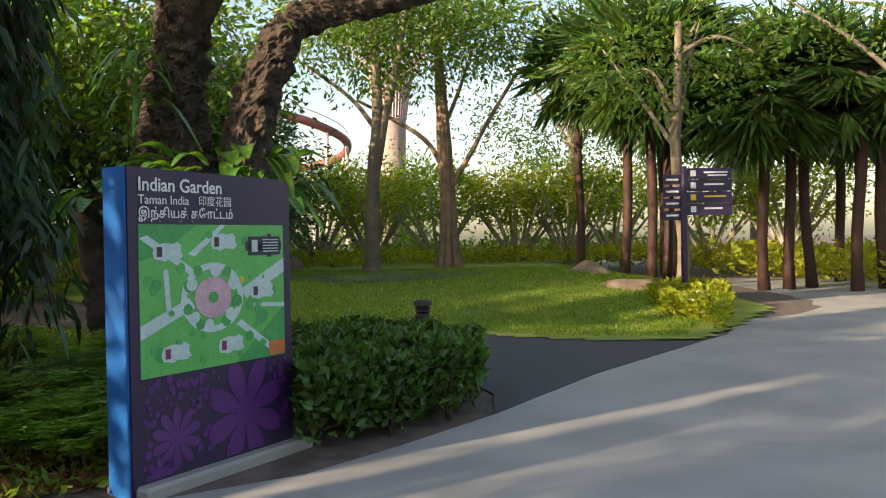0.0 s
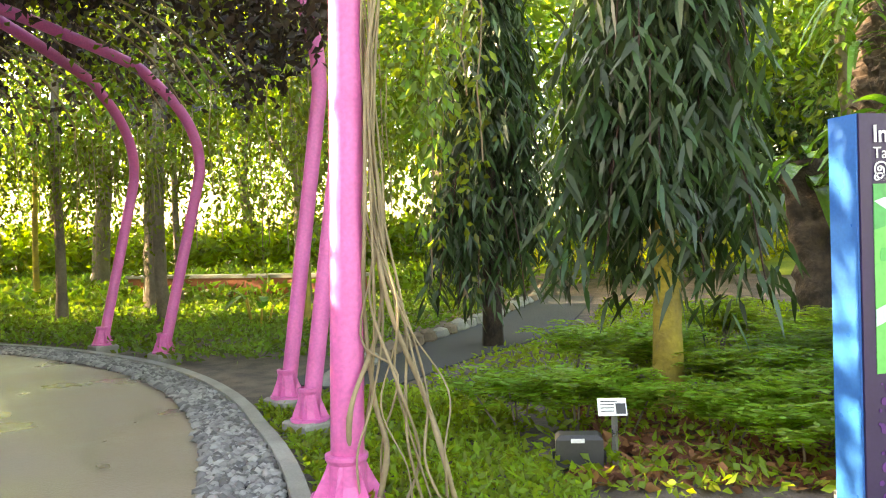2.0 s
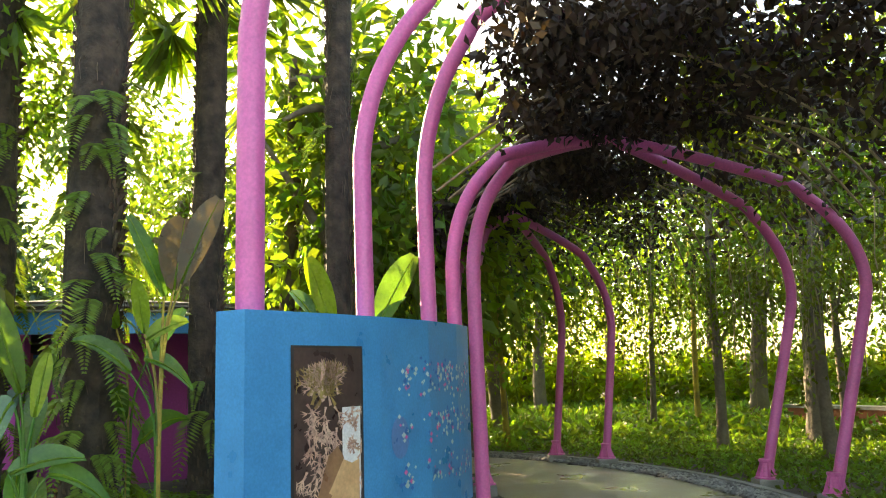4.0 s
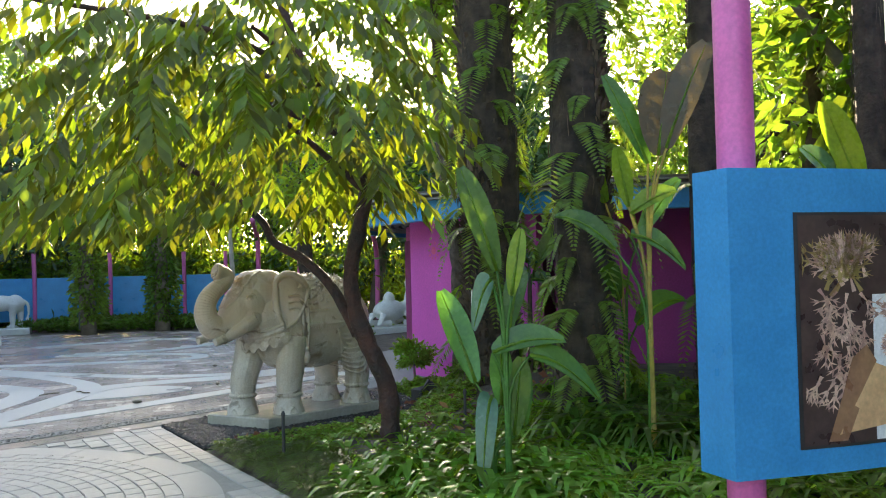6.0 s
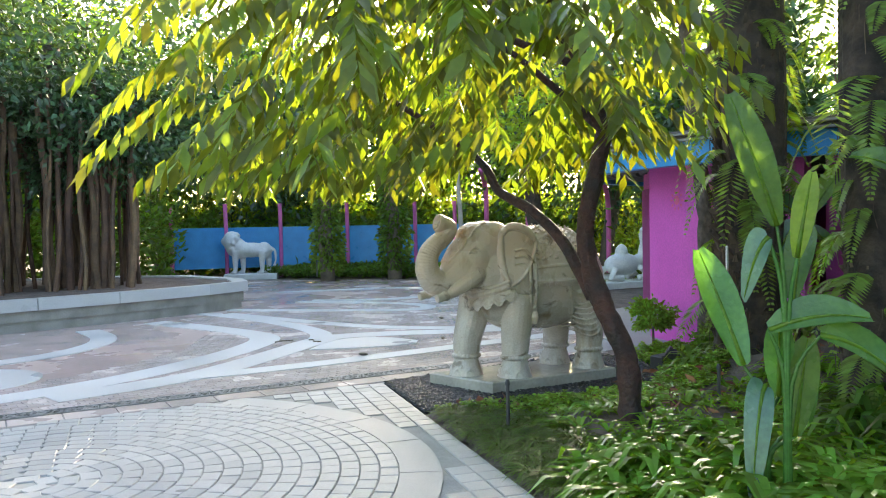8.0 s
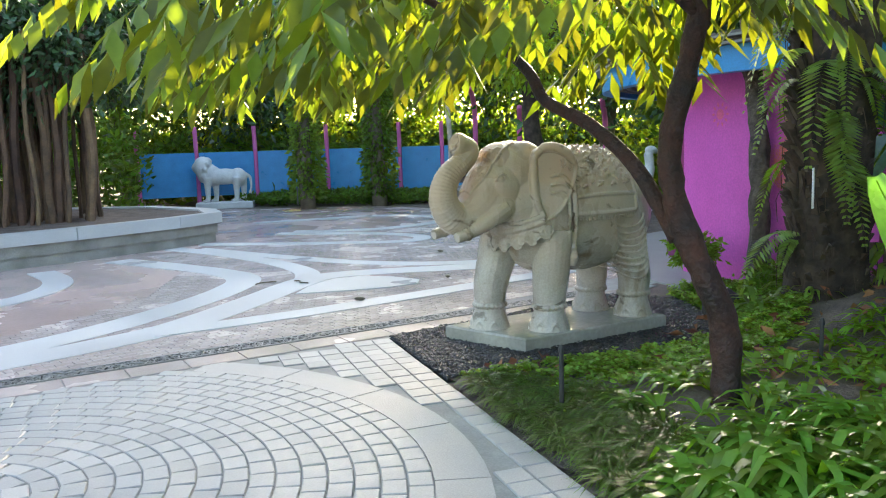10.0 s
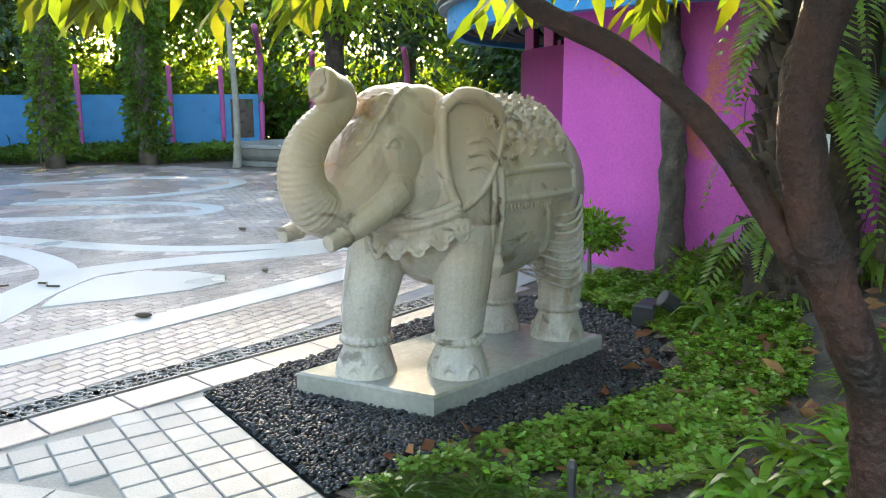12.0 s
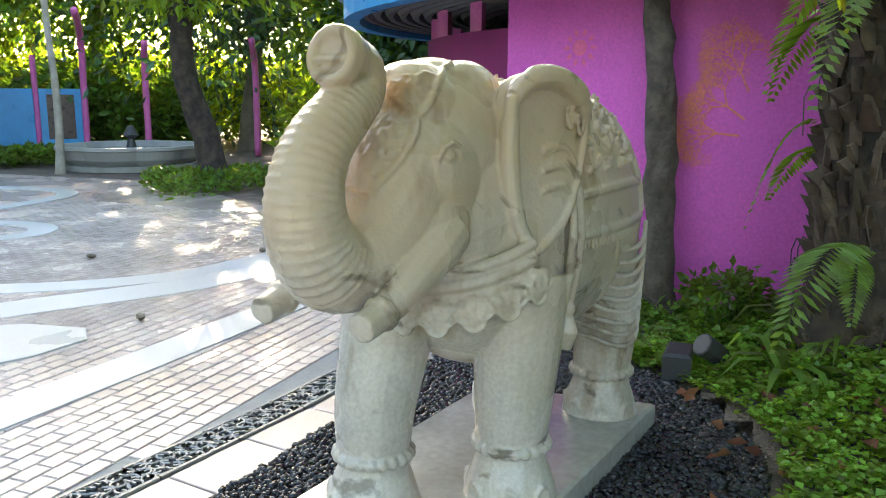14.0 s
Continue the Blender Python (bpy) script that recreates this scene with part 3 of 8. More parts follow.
# pink setts past the drain
g = Geo()
for j in range(70):
    for i in range(95):
        x, y = -3.0 - 0.125 * i, -7.05 - 0.092 * j
        x += 0.0625 * (j % 2)
        if y > drain_y(x) - 0.14:
            continue
        if math.hypot(x + 4.6, y + 13.2) < 4.3:
            continue
        sett_piece(g, x, y, rs.uniform(-0.01, 0.01), 0.119, 0.086, 0.007 + rs.uniform(-0.0015, 0.0015))
solo("pink_setts", g, SETTP, "pinkish granite setts in running rows", "paving", kind="stuff")


SWIRLS = [0]


def swirl(name, pts, w, label):
    SWIRLS[0] += 1
    zt = 0.0145 + 0.0007 * SWIRLS[0]
    P = [Vector((x, y, 0)) for x, y in pts]
    # smooth the line
    Q = []
    for i in range(len(P) - 1):
        p0, p1, p2, p3 = P[max(i - 1, 0)], P[i], P[i + 1], P[min(i + 2, len(P) - 1)]
        for k in range(8):
            t = k / 8
            Q.append(0.5 * ((2 * p1) + (-p0 + p2) * t + (2 * p0 - 5 * p1 + 4 * p2 - p3) * t * t + (-p0 + 3 * p1 - 3 * p2 + p3) * t ** 3))
    Q.append(P[-1])
    A, B = [], []
    for i, q in enumerate(Q):
        d = (Q[min(i + 1, len(Q) - 1)] - Q[max(i - 1, 0)]).normalized()
        s = Vector((-d.y, d.x, 0)) * w / 2
        A.append((q.x + s.x, q.y + s.y, zt))
        B.append((q.x - s.x, q.y - s.y, zt))
    g = Geo().strip(B, A).strip(A, [(x, y, 0) for x, y, _ in A]).strip([(x, y, 0) for x, y, _ in B], B)
    return solo(name, g, BAND, label, "paving band", kind="structure")


def ringpts(c, r, a0, a1, n=16, k=1.0):
    return [(c[0] + r * math.cos(radians(a0 + (a1 - a0) * i / n)), c[1] + k * r * math.sin(radians(a0 + (a1 - a0) * i / n))) for i in range(n + 1)]


swirl("paving_band", [(-3.4, -8.5), (-4.4, -8.34), (-5.4, -8.38), (-6.3, -8.58), (-7.05, -8.9), (-7.8, -9.32), (-8.45, -9.82), (-8.82, -10.3), (-8.88, -11.0), (-8.7, -12.06), (-8.4, -13.3)], 0.40, "pale granite band looping through the plaza")
swirl("paving_band", [(-4.2, -10.7), (-5.2, -10.6), (-5.9, -10.7), (-6.5, -10.95), (-7.0, -11.45), (-7.25, -12.1), (-7.3, -13.0)], 0.34, "pale granite band round the reddish field")
swirl("paving_band", [(-5.6, -8.05), (-6.85, -8.2), (-7.54, -8.5), (-8.42, -9.05), (-8.97, -9.42), (-9.56, -9.68), (-10.22, -9.45), (-11.34, -8.8), (-12.6, -8.5)], 0.42, "pale granite band along the plaza edge")
swirl("paving_band", [(-9.5, -14.0), (-9.72, -12.64), (-9.76, -11.2), (-9.6, -10.2), (-9.3, -9.66)], 0.3, "pale granite band branching to the planter")
swirl("paving_band", [(-9.75, -13.6), (-10.1, -11.8), (-10.6, -10.1), (-11.5, -9.1), (-12.8, -8.8)], 0.3, "pale granite band sweeping to the pavilion")
swirl("paving_band", [(-10.1, -14.23), (-10.9, -13.18), (-11.77, -12.26), (-12.45, -11.7), (-12.96, -12.1), (-12.74, -13.17), (-11.72, -14.63)], 0.28, "pale granite loop in the plaza")
swirl("paving_band", [(-12.1, -14.7), (-13.28, -13.75), (-14.99, -13.85), (-15.55, -14.68), (-15.1, -16.1), (-13.9, -16.6), (-12.5, -17.0)], 0.28, "pale granite loop by the fountain")
swirl("paving_band", [(-6.9, -8.2), (-7.6, -8.06), (-8.4, -7.95), (-9.67, -7.86), (-10.9, -7.8), (-12.2, -7.7)], 0.30, "straight pale granite band beside the drain")
flat("paving_disc", arc((-5.15, -9.55), 0.72, 0, 360, 36)[:-1], 0.016, BAND, "pale granite disc in the plaza", "paving")
flat("paving_leaf", [(-8.7, -8.9), (-9.0, -9.16), (-9.3, -9.34), (-9.55, -9.42), (-9.85, -9.3), (-10.05, -9.0), (-10.12, -8.6), (-9.95, -8.42), (-9.6, -8.45), (-9.16, -8.64)][::-1], 0.0212, BAND, "pale leaf-shaped granite inlay in the plaza", "paving")

# drain channel with its grating
drain = thing("drain_channel", label="narrow black cast-iron drain grating set in paving", category="drain", kind="structure")
pts = [(-1.5 - 0.4 * i) for i in range(24)]
g = Geo()
g.strip([(x, drain_y(x) - 0.095, 0.013) for x in pts], [(x, drain_y(x) + 0.095, 0.013) for x in pts])
part("channel_bed", g, DARKGAP, drain)
def scroll(c, r, a0, a1):
    return [(c[0] + r * math.cos(a0 + (a1 - a0) * q / 6), c[1] + r * math.sin(a0 + (a1 - a0) * q / 6), 0.019) for q in range(7)]
rd_ = random.Random(61)
for x in pts[:-1]:
    g = Geo()
    a, b = Vector((x, drain_y(x), 0)), Vector((x - 0.4, drain_y(x - 0.4), 0))
    for k in range(7):
        for off in (-0.052, 0.0, 0.052):
            p = a.lerp(b, (k + 0.5 + (0.25 if off else -0.25)) / 7) + Vector((0, off, 0))
            b0 = rd_.uniform(0, 6.28)
            g.tube(scroll(p, 0.027, b0, b0 + 4.4), 0.0062, 4, False)
            g.tube([(p.x, p.y, 0.019), (p.x + 0.036 * math.cos(b0 + 2.6), p.y + 0.036 * math.sin(b0 + 2.6), 0.019)], 0.006, 4, False)
    for off in (-0.088, 0.088):
        g.tube([(a.x - 0.004, a.y + off, 0.018), (b.x + 0.004, b.y + off, 0.018)], 0.010, 4, False)
    for e in (a, b):
        g.tube([(e.x, e.y - 0.088, 0.0175), (e.x, e.y + 0.088, 0.0175)], 0.008, 4, False)
    part("grating", g, DRAIN, drain)
for x in pts:
    z_ = -0.164 if x > -9.3 else -0.09
    part("border_slab", Geo().box(-0.198, -0.125, -0.02, 0.198, 0.125, 0.018, Matrix.Translation((x - 0.2, drain_y(x - 0.2) + 0.235, 0)) @ Matrix.Rotation(z_, 4, "Z"), bevel=0.004), SETTP, drain, "pale stone slab beside the grating")

# ---- elephant bed: pebbles ----
rng = np.random.default_rng(8)
oval = [(-8.19, -6.59), (-9.4, -6.5), (-10.75, -6.40), (-10.95, -5.8), (-10.6, -5.3), (-10.2, -4.94), (-9.75, -4.74), (-9.3, -4.74), (-8.9, -4.95), (-8.3, -5.2), (-7.74, -5.38)]


def inside(poly, x, y):
    c = np.zeros(len(x), bool)
    for (x0, y0), (x1, y1) in zip(poly, poly[1:] + poly[:1]):
        hit = ((y0 > y) != (y1 > y)) & (x < (x1 - x0) * (y - y0) / (y1 - y0 + 1e-9) + x0)
        c ^= hit
    return c


x, y = rng.uniform(-11, -7.7, 34000), rng.uniform(-6.6, -4.7, 34000)
k = inside(oval, x, y)
P = np.stack([x[k], y[k], np.full(k.sum(), 0.0)], 1)
P[:, 2] = 0.012 + 0.02 * rng.random(len(P))
solo("black_pebbles", pebbles(P, 0.019, rng, 0.42), PEB, "bed of small glossy black pebbles round the plinth", "gravel", kind="stuff")
flat("pebble_bed", oval, 0.01, DARKGAP, "dark bed under the black pebbles", "bed", depth=0.03)


def bed_height(x, y):
    """The planting bed rises gently behind its paved edge."""
    d = max(0.0, min(1.0, (planting_edge(y) - x - 0.15) / 1.0))
    q = max(0.0, min(1.0, (y + 4.75) / 0.9))
    w = max(0.0, min(1.0, (-x - 9.4) / 1.3)) * max(0.0, min(1.0, (y + 5.3) / 0.9)) * max(0.0, min(1.0, (-y - 1.5) / 1.2))
    return 0.01 + 0.17 * d * q * (0.9 + 0.2 * math.sin(2.1 * x) * math.cos(1.7 * y)) + 0.20 * w * w * (3 - 2 * w)


bed_poly = [(planting_edge(y) - 0.02, y) for y in (-6.5, -6, -5, -4, -3, -2.2)] + [(-6.6, -1.3), (-7.6, -0.7), (-8.6, -0.1), (-9.6, 0.45), (-11.5, 0.9), (-13.5, 0.3), (-12.6, -2.2), (-11.9, -4.0), (-11.9, -5.8), (-12.35, -6.6), (-11.2, -6.35)]
g, vs, fs, N_ = Geo(), [], [], 0.12
for j in range(66):
    for i in range(62):
        vs.append((-14 + N_ * i, -6.6 + N_ * j, bed_height(-14 + N_ * i, -6.6 + N_ * j)))
XX = np.array([-14 + N_ * (i + .5) for j in range(65) for i in range(61)])
YY = np.array([-6.6 + N_ * (j + .5) for j in range(65) for i in range(61)])
KK = inside(bed_poly, XX, YY) & ~inside(oval, XX, YY)
for q in np.flatnonzero(KK):
    j, i = divmod(int(q), 61)
    a = j * 62 + i
    fs.append((a, a + 1, a + 63, a + 62))
solo("planting_bed", g.add(vs, fs), SOIL, "mounded dark soil of the elephant bed", "soil", kind="structure", smooth=True)


# ---- the marble elephant ----
EL = pose(-9.175, -5.695, 0, 0, 0, -9.5)
def skew_slab(poly, z1, b):
    n, c = len(poly), Vector((sum(p[0] for p in poly), sum(p[1] for p in poly))) / len(poly)
    rows = [[(x, y, z) for x, y in poly] for z in (0.0, z1 - b)] + [[(x + (c.x - x) * b * 1.6, y + (c.y - y) * b * 2.4, z1) for x, y in poly]]
    return Geo().add([p for r in rows for p in r], [tuple(range(n - 1, -1, -1)), tuple(range(2 * n, 3 * n))] + [(k * n + i, k * n + (i + 1) % n, (k + 1) * n + (i + 1) % n, (k + 1) * n + i) for k in (0, 1) for i in range(n)])


pl = solo("plinth", skew_slab([(0.80, -0.39), (0.585, 0.35), (-0.79, 0.372), (-0.60, -0.37)], 0.125, 0.012), MARBW, "wet pale marble plinth under the elephant", "plinth")
pl.matrix_basis = EL


def smooth_line(P, k=6):
    P = [Vector(p) for p in P]
    Q = []
    for i in range(len(P) - 1):
        p0, p1, p2, p3 = P[max(i - 1, 0)], P[i], P[i + 1], P[min(i + 2, len(P) - 1)]
        for j in range(k):
            t = j / k
            Q.append(0.5 * ((2 * p1) + (-p0 + p2) * t + (2 * p0 - 5 * p1 + 4 * p2 - p3) * t * t + (-p0 + 3 * p1 - 3 * p2 + p3) * t ** 3))
    return Q + [P[-1]]


def smooth_closed(P, k):
    n, out = len(P), []
    for i in range(n):
        p0, p1, p2, p3 = [Vector((*P[(i + q) % n], 0)) for q in (-1, 0, 1, 2)]
        for j in range(k):
            t = j / k
            q = 0.5 * ((2 * p1) + (-p0 + p2) * t + (2 * p0 - 5 * p1 + 4 * p2 - p3) * t * t + (-p0 + 3 * p1 - 3 * p2 + p3) * t ** 3)
            out.append((q.x, q.y))
    return out


def elephant():
    g = Geo()
    g.ball((-0.20, 0, 0.98), (0.62, 0.36, 0.475), 28, 18)
    g.ball((-0.47, 0, 0.96), (0.40, 0.35, 0.42), 24, 16)
    g.ball((0.18, 0, 0.98), (0.36, 0.33, 0.45), 24, 16)
    g.ball((0.36, 0, 1.08), (0.28, 0.25, 0.36), 24, 16)            # neck
    g.ball((0.44, 0, 1.27), (0.24, 0.215, 0.262), 28, 18)          # skull
    g.ball((0.38, 0.07, 1.36), (0.19, 0.12, 0.165), 20, 14)
    g.ball((0.38, -0.07, 1.36), (0.19, 0.12, 0.165), 20, 14)
    g.ball((0.55, 0, 1.37), (0.155, 0.155, 0.15), 20, 14)          # brow
    g.ball((0.58, 0, 1.10), (0.20, 0.185, 0.19), 20, 14)           # jaw
    for s in (-1, 1):
        g.ball((0.60, s * 0.105, 1.07), (0.15, 0.10, 0.13), 18, 12)        # cheek
        g.ball((0.56, s * 0.11, 1.20), (0.17, 0.10, 0.17), 18, 12)
        g.ball((0.645, s * 0.186, 1.262), (0.028, 0.017, 0.021), 12, 8)    # eye
        g.tube([(0.605, s * 0.196, 1.25), (0.615, s * 0.2, 1.285), (0.645, s * 0.196, 1.30), (0.675, s * 0.185, 1.285), (0.69, s * 0.174, 1.25)], 0.0095, 6)
        # tusk in its fleshy sheath, with a collar
        g.tube(smooth_line([(0.60, s * 0.15, 1.05), (0.72, s * 0.158, 0.985), (0.84, s * 0.162, 0.925), (0.93, s * 0.162, 0.888), (1.02, s * 0.16, 0.866)], 3), [0.075] * 3 + [0.066, 0.062, 0.058, 0.052, 0.048, 0.044, 0.042, 0.04, 0.039, 0.038], 14)
        g.tube([(0.925, s * 0.162, 0.89), (0.945, s * 0.162, 0.883)], 0.049, 14)
        # ear: thick hanging flap, close to the head in front and flaring behind
        rim = smooth_closed([(0.40, 1.40), (0.385, 1.46), (0.315, 1.49), (0.22, 1.465), (0.14, 1.40), (0.105, 1.33), (0.14, 1.20), (0.21, 1.06), (0.28, 0.985), (0.335, 0.955), (0.385, 1.0), (0.41, 1.12), (0.42, 1.26)], 4)
        c = (0.26, 1.26)
        yy = lambda x: s * (0.215 + 0.14 * math.sin(0.5 * math.pi * min(1, max(0, (0.44 - x) / 0.30))))
        nr = len(rim)
        front = [(c[0], yy(c[0]) - s * 0.012, c[1])] + [(c[0] + (x - c[0]) * 0.62, yy(c[0] + (x - c[0]) * 0.62) - s * 0.004, c[1] + (z - c[1]) * 0.62) for x, z in rim] + [(x, yy(x), z) for x, z in rim]
        rear = [(c[0], s * 0.12, c[1])] + [(c[0] + (x - c[0]) * 0.6, s * 0.14, c[1] + (z - c[1]) * 0.6) for x, z in rim] + [(x, yy(x) - s * 0.05, z) for x, z in rim]
        ff = []
        for k in range(nr):
            k2 = (k + 1) % nr
            for o in (0, 2 * nr + 1):
                ff += [(o, o + 1 + k, o + 1 + k2), (o + 1 + k, o + 1 + nr + k, o + 1 + nr + k2, o + 1 + k2)]
            ff.append((1 + nr + k, 3 * nr + 2 + k, 3 * nr + 2 + k2, 1 + nr + k2))
        g.add(front + rear, ff)
        loop = [(x, yy(x), z) for x, z in rim]
        g.tube(loop + loop[:1], 0.014, 8)
        lip = [(0.405, 1.42), (0.412, 1.30), (0.405, 1.16), (0.385, 1.05), (0.345, 0.965)]
        g.tube(smooth_line([(x, yy(x) + s * 0.012, z) for x, z in lip], 4), [0.022] * 3 + [0.030] * 9 + [0.026] * 3 + [0.018] * 2, 10)
        roll = [(0.40, 1.42), (0.35, 1.472), (0.27, 1.47), (0.19, 1.425), (0.125, 1.35)]
        g.tube(smooth_line([(x, yy(x) + s * 0.014, z) for x, z in roll], 4), [0.028] * 4 + [0.036] * 9 + [0.028] * 2 + [0.02] * 2, 10)
        for x0 in (0.225, 0.17):                                   # bead loops under the fold
            for j in range(9):
                a = math.pi * j / 8
                g.ball((x0 + 0.024 * math.cos(a), yy(x0) + s * 0.014, 1.395 - 0.4 * (0.25 - x0) - 0.055 * math.sin(a)), 0.0095, 6, 4)
        for z in (1.14, 1.20, 1.26):
            g.tube(smooth_line([(0.16, yy(0.16) - s * 0.003, z - 0.05), (0.22, yy(0.22) - s * 0.003, z + 0.01), (0.30, yy(0.30) - s * 0.003, z)], 3), 0.009, 6)
        # harness straps down the flank, with a tassel
        for dx in (0.0, 0.06):
            strap = [(0.10 + dx, s * 0.20, 1.40), (0.10 + dx, s * 0.30, 1.27), (0.11 + dx, s * 0.355, 1.05), (0.10 + dx, s * 0.34, 0.84), (0.09 + dx * 0.6, s * 0.29, 0.66)]
            g.tube(smooth_line(strap, 3), 0.016, 6)
        g.tube([(0.10, s * 0.315, 0.72), (0.105, s * 0.325, 0.66), (0.105, s * 0.315, 0.60)], [0.02, 0.034, 0.022], 10)
        g.ball((0.105, s * 0.32, 0.735), 0.026, 10, 6)
        for j in range(22):
            p = Vector((0.115, s * 0.31, 1.25)).lerp(Vector((0.115, s * 0.362, 0.98)), j / 21)
            g.ball(p, 0.012, 6, 4)
    # trunk: broad root on the face, low bend, raised in an S to a flared tip
    tr = smooth_line([(0.47, 0, 1.33), (0.60, 0, 1.215), (0.70, 0, 1.09), (0.80, 0, 1.005), (0.91, 0, 0.985), (0.99, 0, 1.045), (1.022, 0, 1.13), (1.012, 0, 1.22), (0.96, 0, 1.305), (0.87, 0, 1.375), (0.805, 0, 1.43), (0.80, 0, 1.485), (0.86, 0, 1.51)], 4)
    rk = [0.165, 0.190, 0.172, 0.148, 0.124, 0.113, 0.103, 0.094, 0.086, 0.078, 0.072, 0.070, 0.070]
    rd = [rk[min(i // 4, 12)] + (rk[min(i // 4 + 1, 12)] - rk[min(i // 4, 12)]) * (i % 4) / 4 for i in range(len(tr))]
    g.tube(tr, rd, 24)
    for j in range(27):                                            # wrinkles, only on the outer side
        u = 17 + j * 0.86
        i = int(u)
        if i + 1 >= len(tr) - 3:
            break
        p, r = tr[i].lerp(tr[i + 1], u - i), rd[i]
        d = (tr[i + 1] - tr[i]).normalized()
        n_ = Vector((d.z, 0, -d.x))
        g.tube([p + (n_ * math.cos(a) + Vector((0, 1, 0)) * math.sin(a)) * (r - 0.004) for a in [radians(-115 + 23 * q) for q in range(11)]], 0.0085, 6)
    g.tube([(0.835, 0, 1.503), (0.885, 0, 1.514), (0.905, 0, 1.518)], [0.070, 0.083, 0.080], 20)
    ax, up = Vector((0.97, 0, 0.22)), Vector((-0.22, 0, 0.97))
    rimc = Vector((0.905, 0, 1.518))
    g.tube([rimc + up * 0.064 * math.cos(a) + Vector((0, 0.064, 0)) * math.sin(a) for a in [k * 0.3927 for k in range(17)]], 0.017, 8)
    g.tube([rimc + Vector((0.004, -0.05, -0.008)), rimc + Vector((0.004, 0.05, -0.008))], 0.011, 6)
    # legs with beaded anklets and toes
    for x, y, top in ((0.545, -0.15, 0.42), (0.24, 0.19, 0.19), (-0.615, 0.185, -0.53), (-0.50, -0.19, -0.46)):
        g.tube(smooth_line([(top, y * 0.95, 0.86), ((top * 1.2 + x) / 2.2, y, 0.64), (x - 0.01, y, 0.45), (x, y, 0.32), (x, y, 0.29)], 3), [0.165, 0.160, 0.154, 0.147, 0.141, 0.135, 0.130, 0.126, 0.122, 0.118, 0.115, 0.114, 0.114], 22)
        g.tube([(x, y, 0.30), (x, y, 0.25), (x + 0.005, y, 0.19), (x + 0.005, y, 0.12)], [0.108, 0.118, 0.140, 0.158], 22)
        for j in range(22):
            a = 2 * math.pi * j / 22
            g.ball((x + 0.118 * math.cos(a), y + 0.118 * math.sin(a), 0.30), 0.0205, 8, 6)
        for a in (-70, -24, 24, 70):
            a = radians(a)
            g.tube([(x + 0.147 * math.cos(a + da), y + 0.147 * math.sin(a + da), z) for da, z in ((-0.22, 0.13), (-0.15, 0.17), (0, 0.188), (0.15, 0.17), (0.22, 0.13))], 0.011, 6)
    # saddle cloth over the back
    def over(x, ang, off):
        rx = 1 - ((x + 0.20) / 0.72) ** 2
        k = math.sqrt(max(rx, 0.05))
        return (x, (0.365 * k + off) * math.sin(ang), 0.98 + (0.475 * k + off) * math.cos(ang))
    na, nx = 25, 13
    rowsA = [over(0.12 - 0.05 * i, radians(-90 + 180 * q / (na - 1)), 0.024) for i in range(nx) for q in range(na)]
    rowsB = [over(0.12 - 0.05 * i, radians(-90 + 180 * q / (na - 1)), -0.05) for i in range(nx) for q in range(na)]
    fs = []
    for i in range(nx - 1):
        for q in range(na - 1):
            k = i * na + q
            fs += [(k, k + 1, k + na + 1, k + na), (nx * na + k + na, nx * na + k + na + 1, nx * na + k + 1, nx * na + k)]
    for i in range(nx - 1):
        for q in (0, na - 1):
            k = i * na + q
            fs.append((k, k + na, nx * na + k + na, nx * na + k))
    for q in range(na - 1):
        for i in (0, nx - 1):
            k = i * na + q
            fs.append((k, k + 1, nx * na + k + 1, nx * na + k))
    g.add(rowsA + rowsB, fs)
    for a in (-90, 90, -74, 74):
        g.tube([over(0.12 - 0.05 * i, radians(a), 0.02) for i in range(13)], 0.018, 6)
    for s in (-1, 1):
        g.tube([over(0.12, radians(s * a), 0.02) for a in range(10, 92, 6)], 0.02, 6)
        g.tube([over(-0.48, radians(s * a), 0.02) for a in range(10, 92, 6)], 0.02, 6)
        for i in range(26):
            p = Vector(over(0.12 - 0.0235 * i, radians(s * 92), 0.02))
            g.tube([p, p - Vector((0, 0, 0.035))], [0.010, 0.007], 5)
        rq = random.Random(40 + s)
        for q in range(120):                                       # carved scrollwork
            x_, a_ = rq.uniform(-0.46, 0.09), rq.uniform(8, 66)
            p, q2 = Vector(over(x_, radians(s * a_), 0.030)), Vector(over(x_ + rq.uniform(-.035, .035), radians(s * (a_ + rq.uniform(-4, 4))), 0.032))
            g.tube([p, p.lerp(q2, 0.5) + Vector((rq.uniform(-.01, .01), s * 0.006, 0)), q2], 0.009, 6)
        for row in range(4):                                       # rosettes carved in relief
            for i in range(5):
                p = over(0.04 - 0.115 * i, radians(s * (16 + 14 * row)), 0.022)
                g.ball(p, (0.026, 0.016, 0.026), 8, 6)
                for q in range(5):
                    b = q * 1.2566
                    g.ball((p[0] + 0.036 * math.cos(b), p[1], p[2] + 0.032 * math.sin(b)), (0.013, 0.010, 0.013), 6, 4)
        def skin(x, zz):
            """Outer face of the haunch and hind leg at a place."""
            e = 1 - ((x + 0.47) / 0.40) ** 2 - ((zz - 0.96) / 0.42) ** 2
            e2 = 1 - ((x + 0.20) / 0.62) ** 2 - ((zz - 0.98) / 0.475) ** 2
            cx = float(np.interp(zz, (0.45, 0.64, 0.86), (-0.605, -0.55, -0.50)))
            lg = float(np.interp(zz, (0.42, 0.62, 0.85), (0.135, 0.16, 0.185))) ** 2 - (x - cx) ** 2
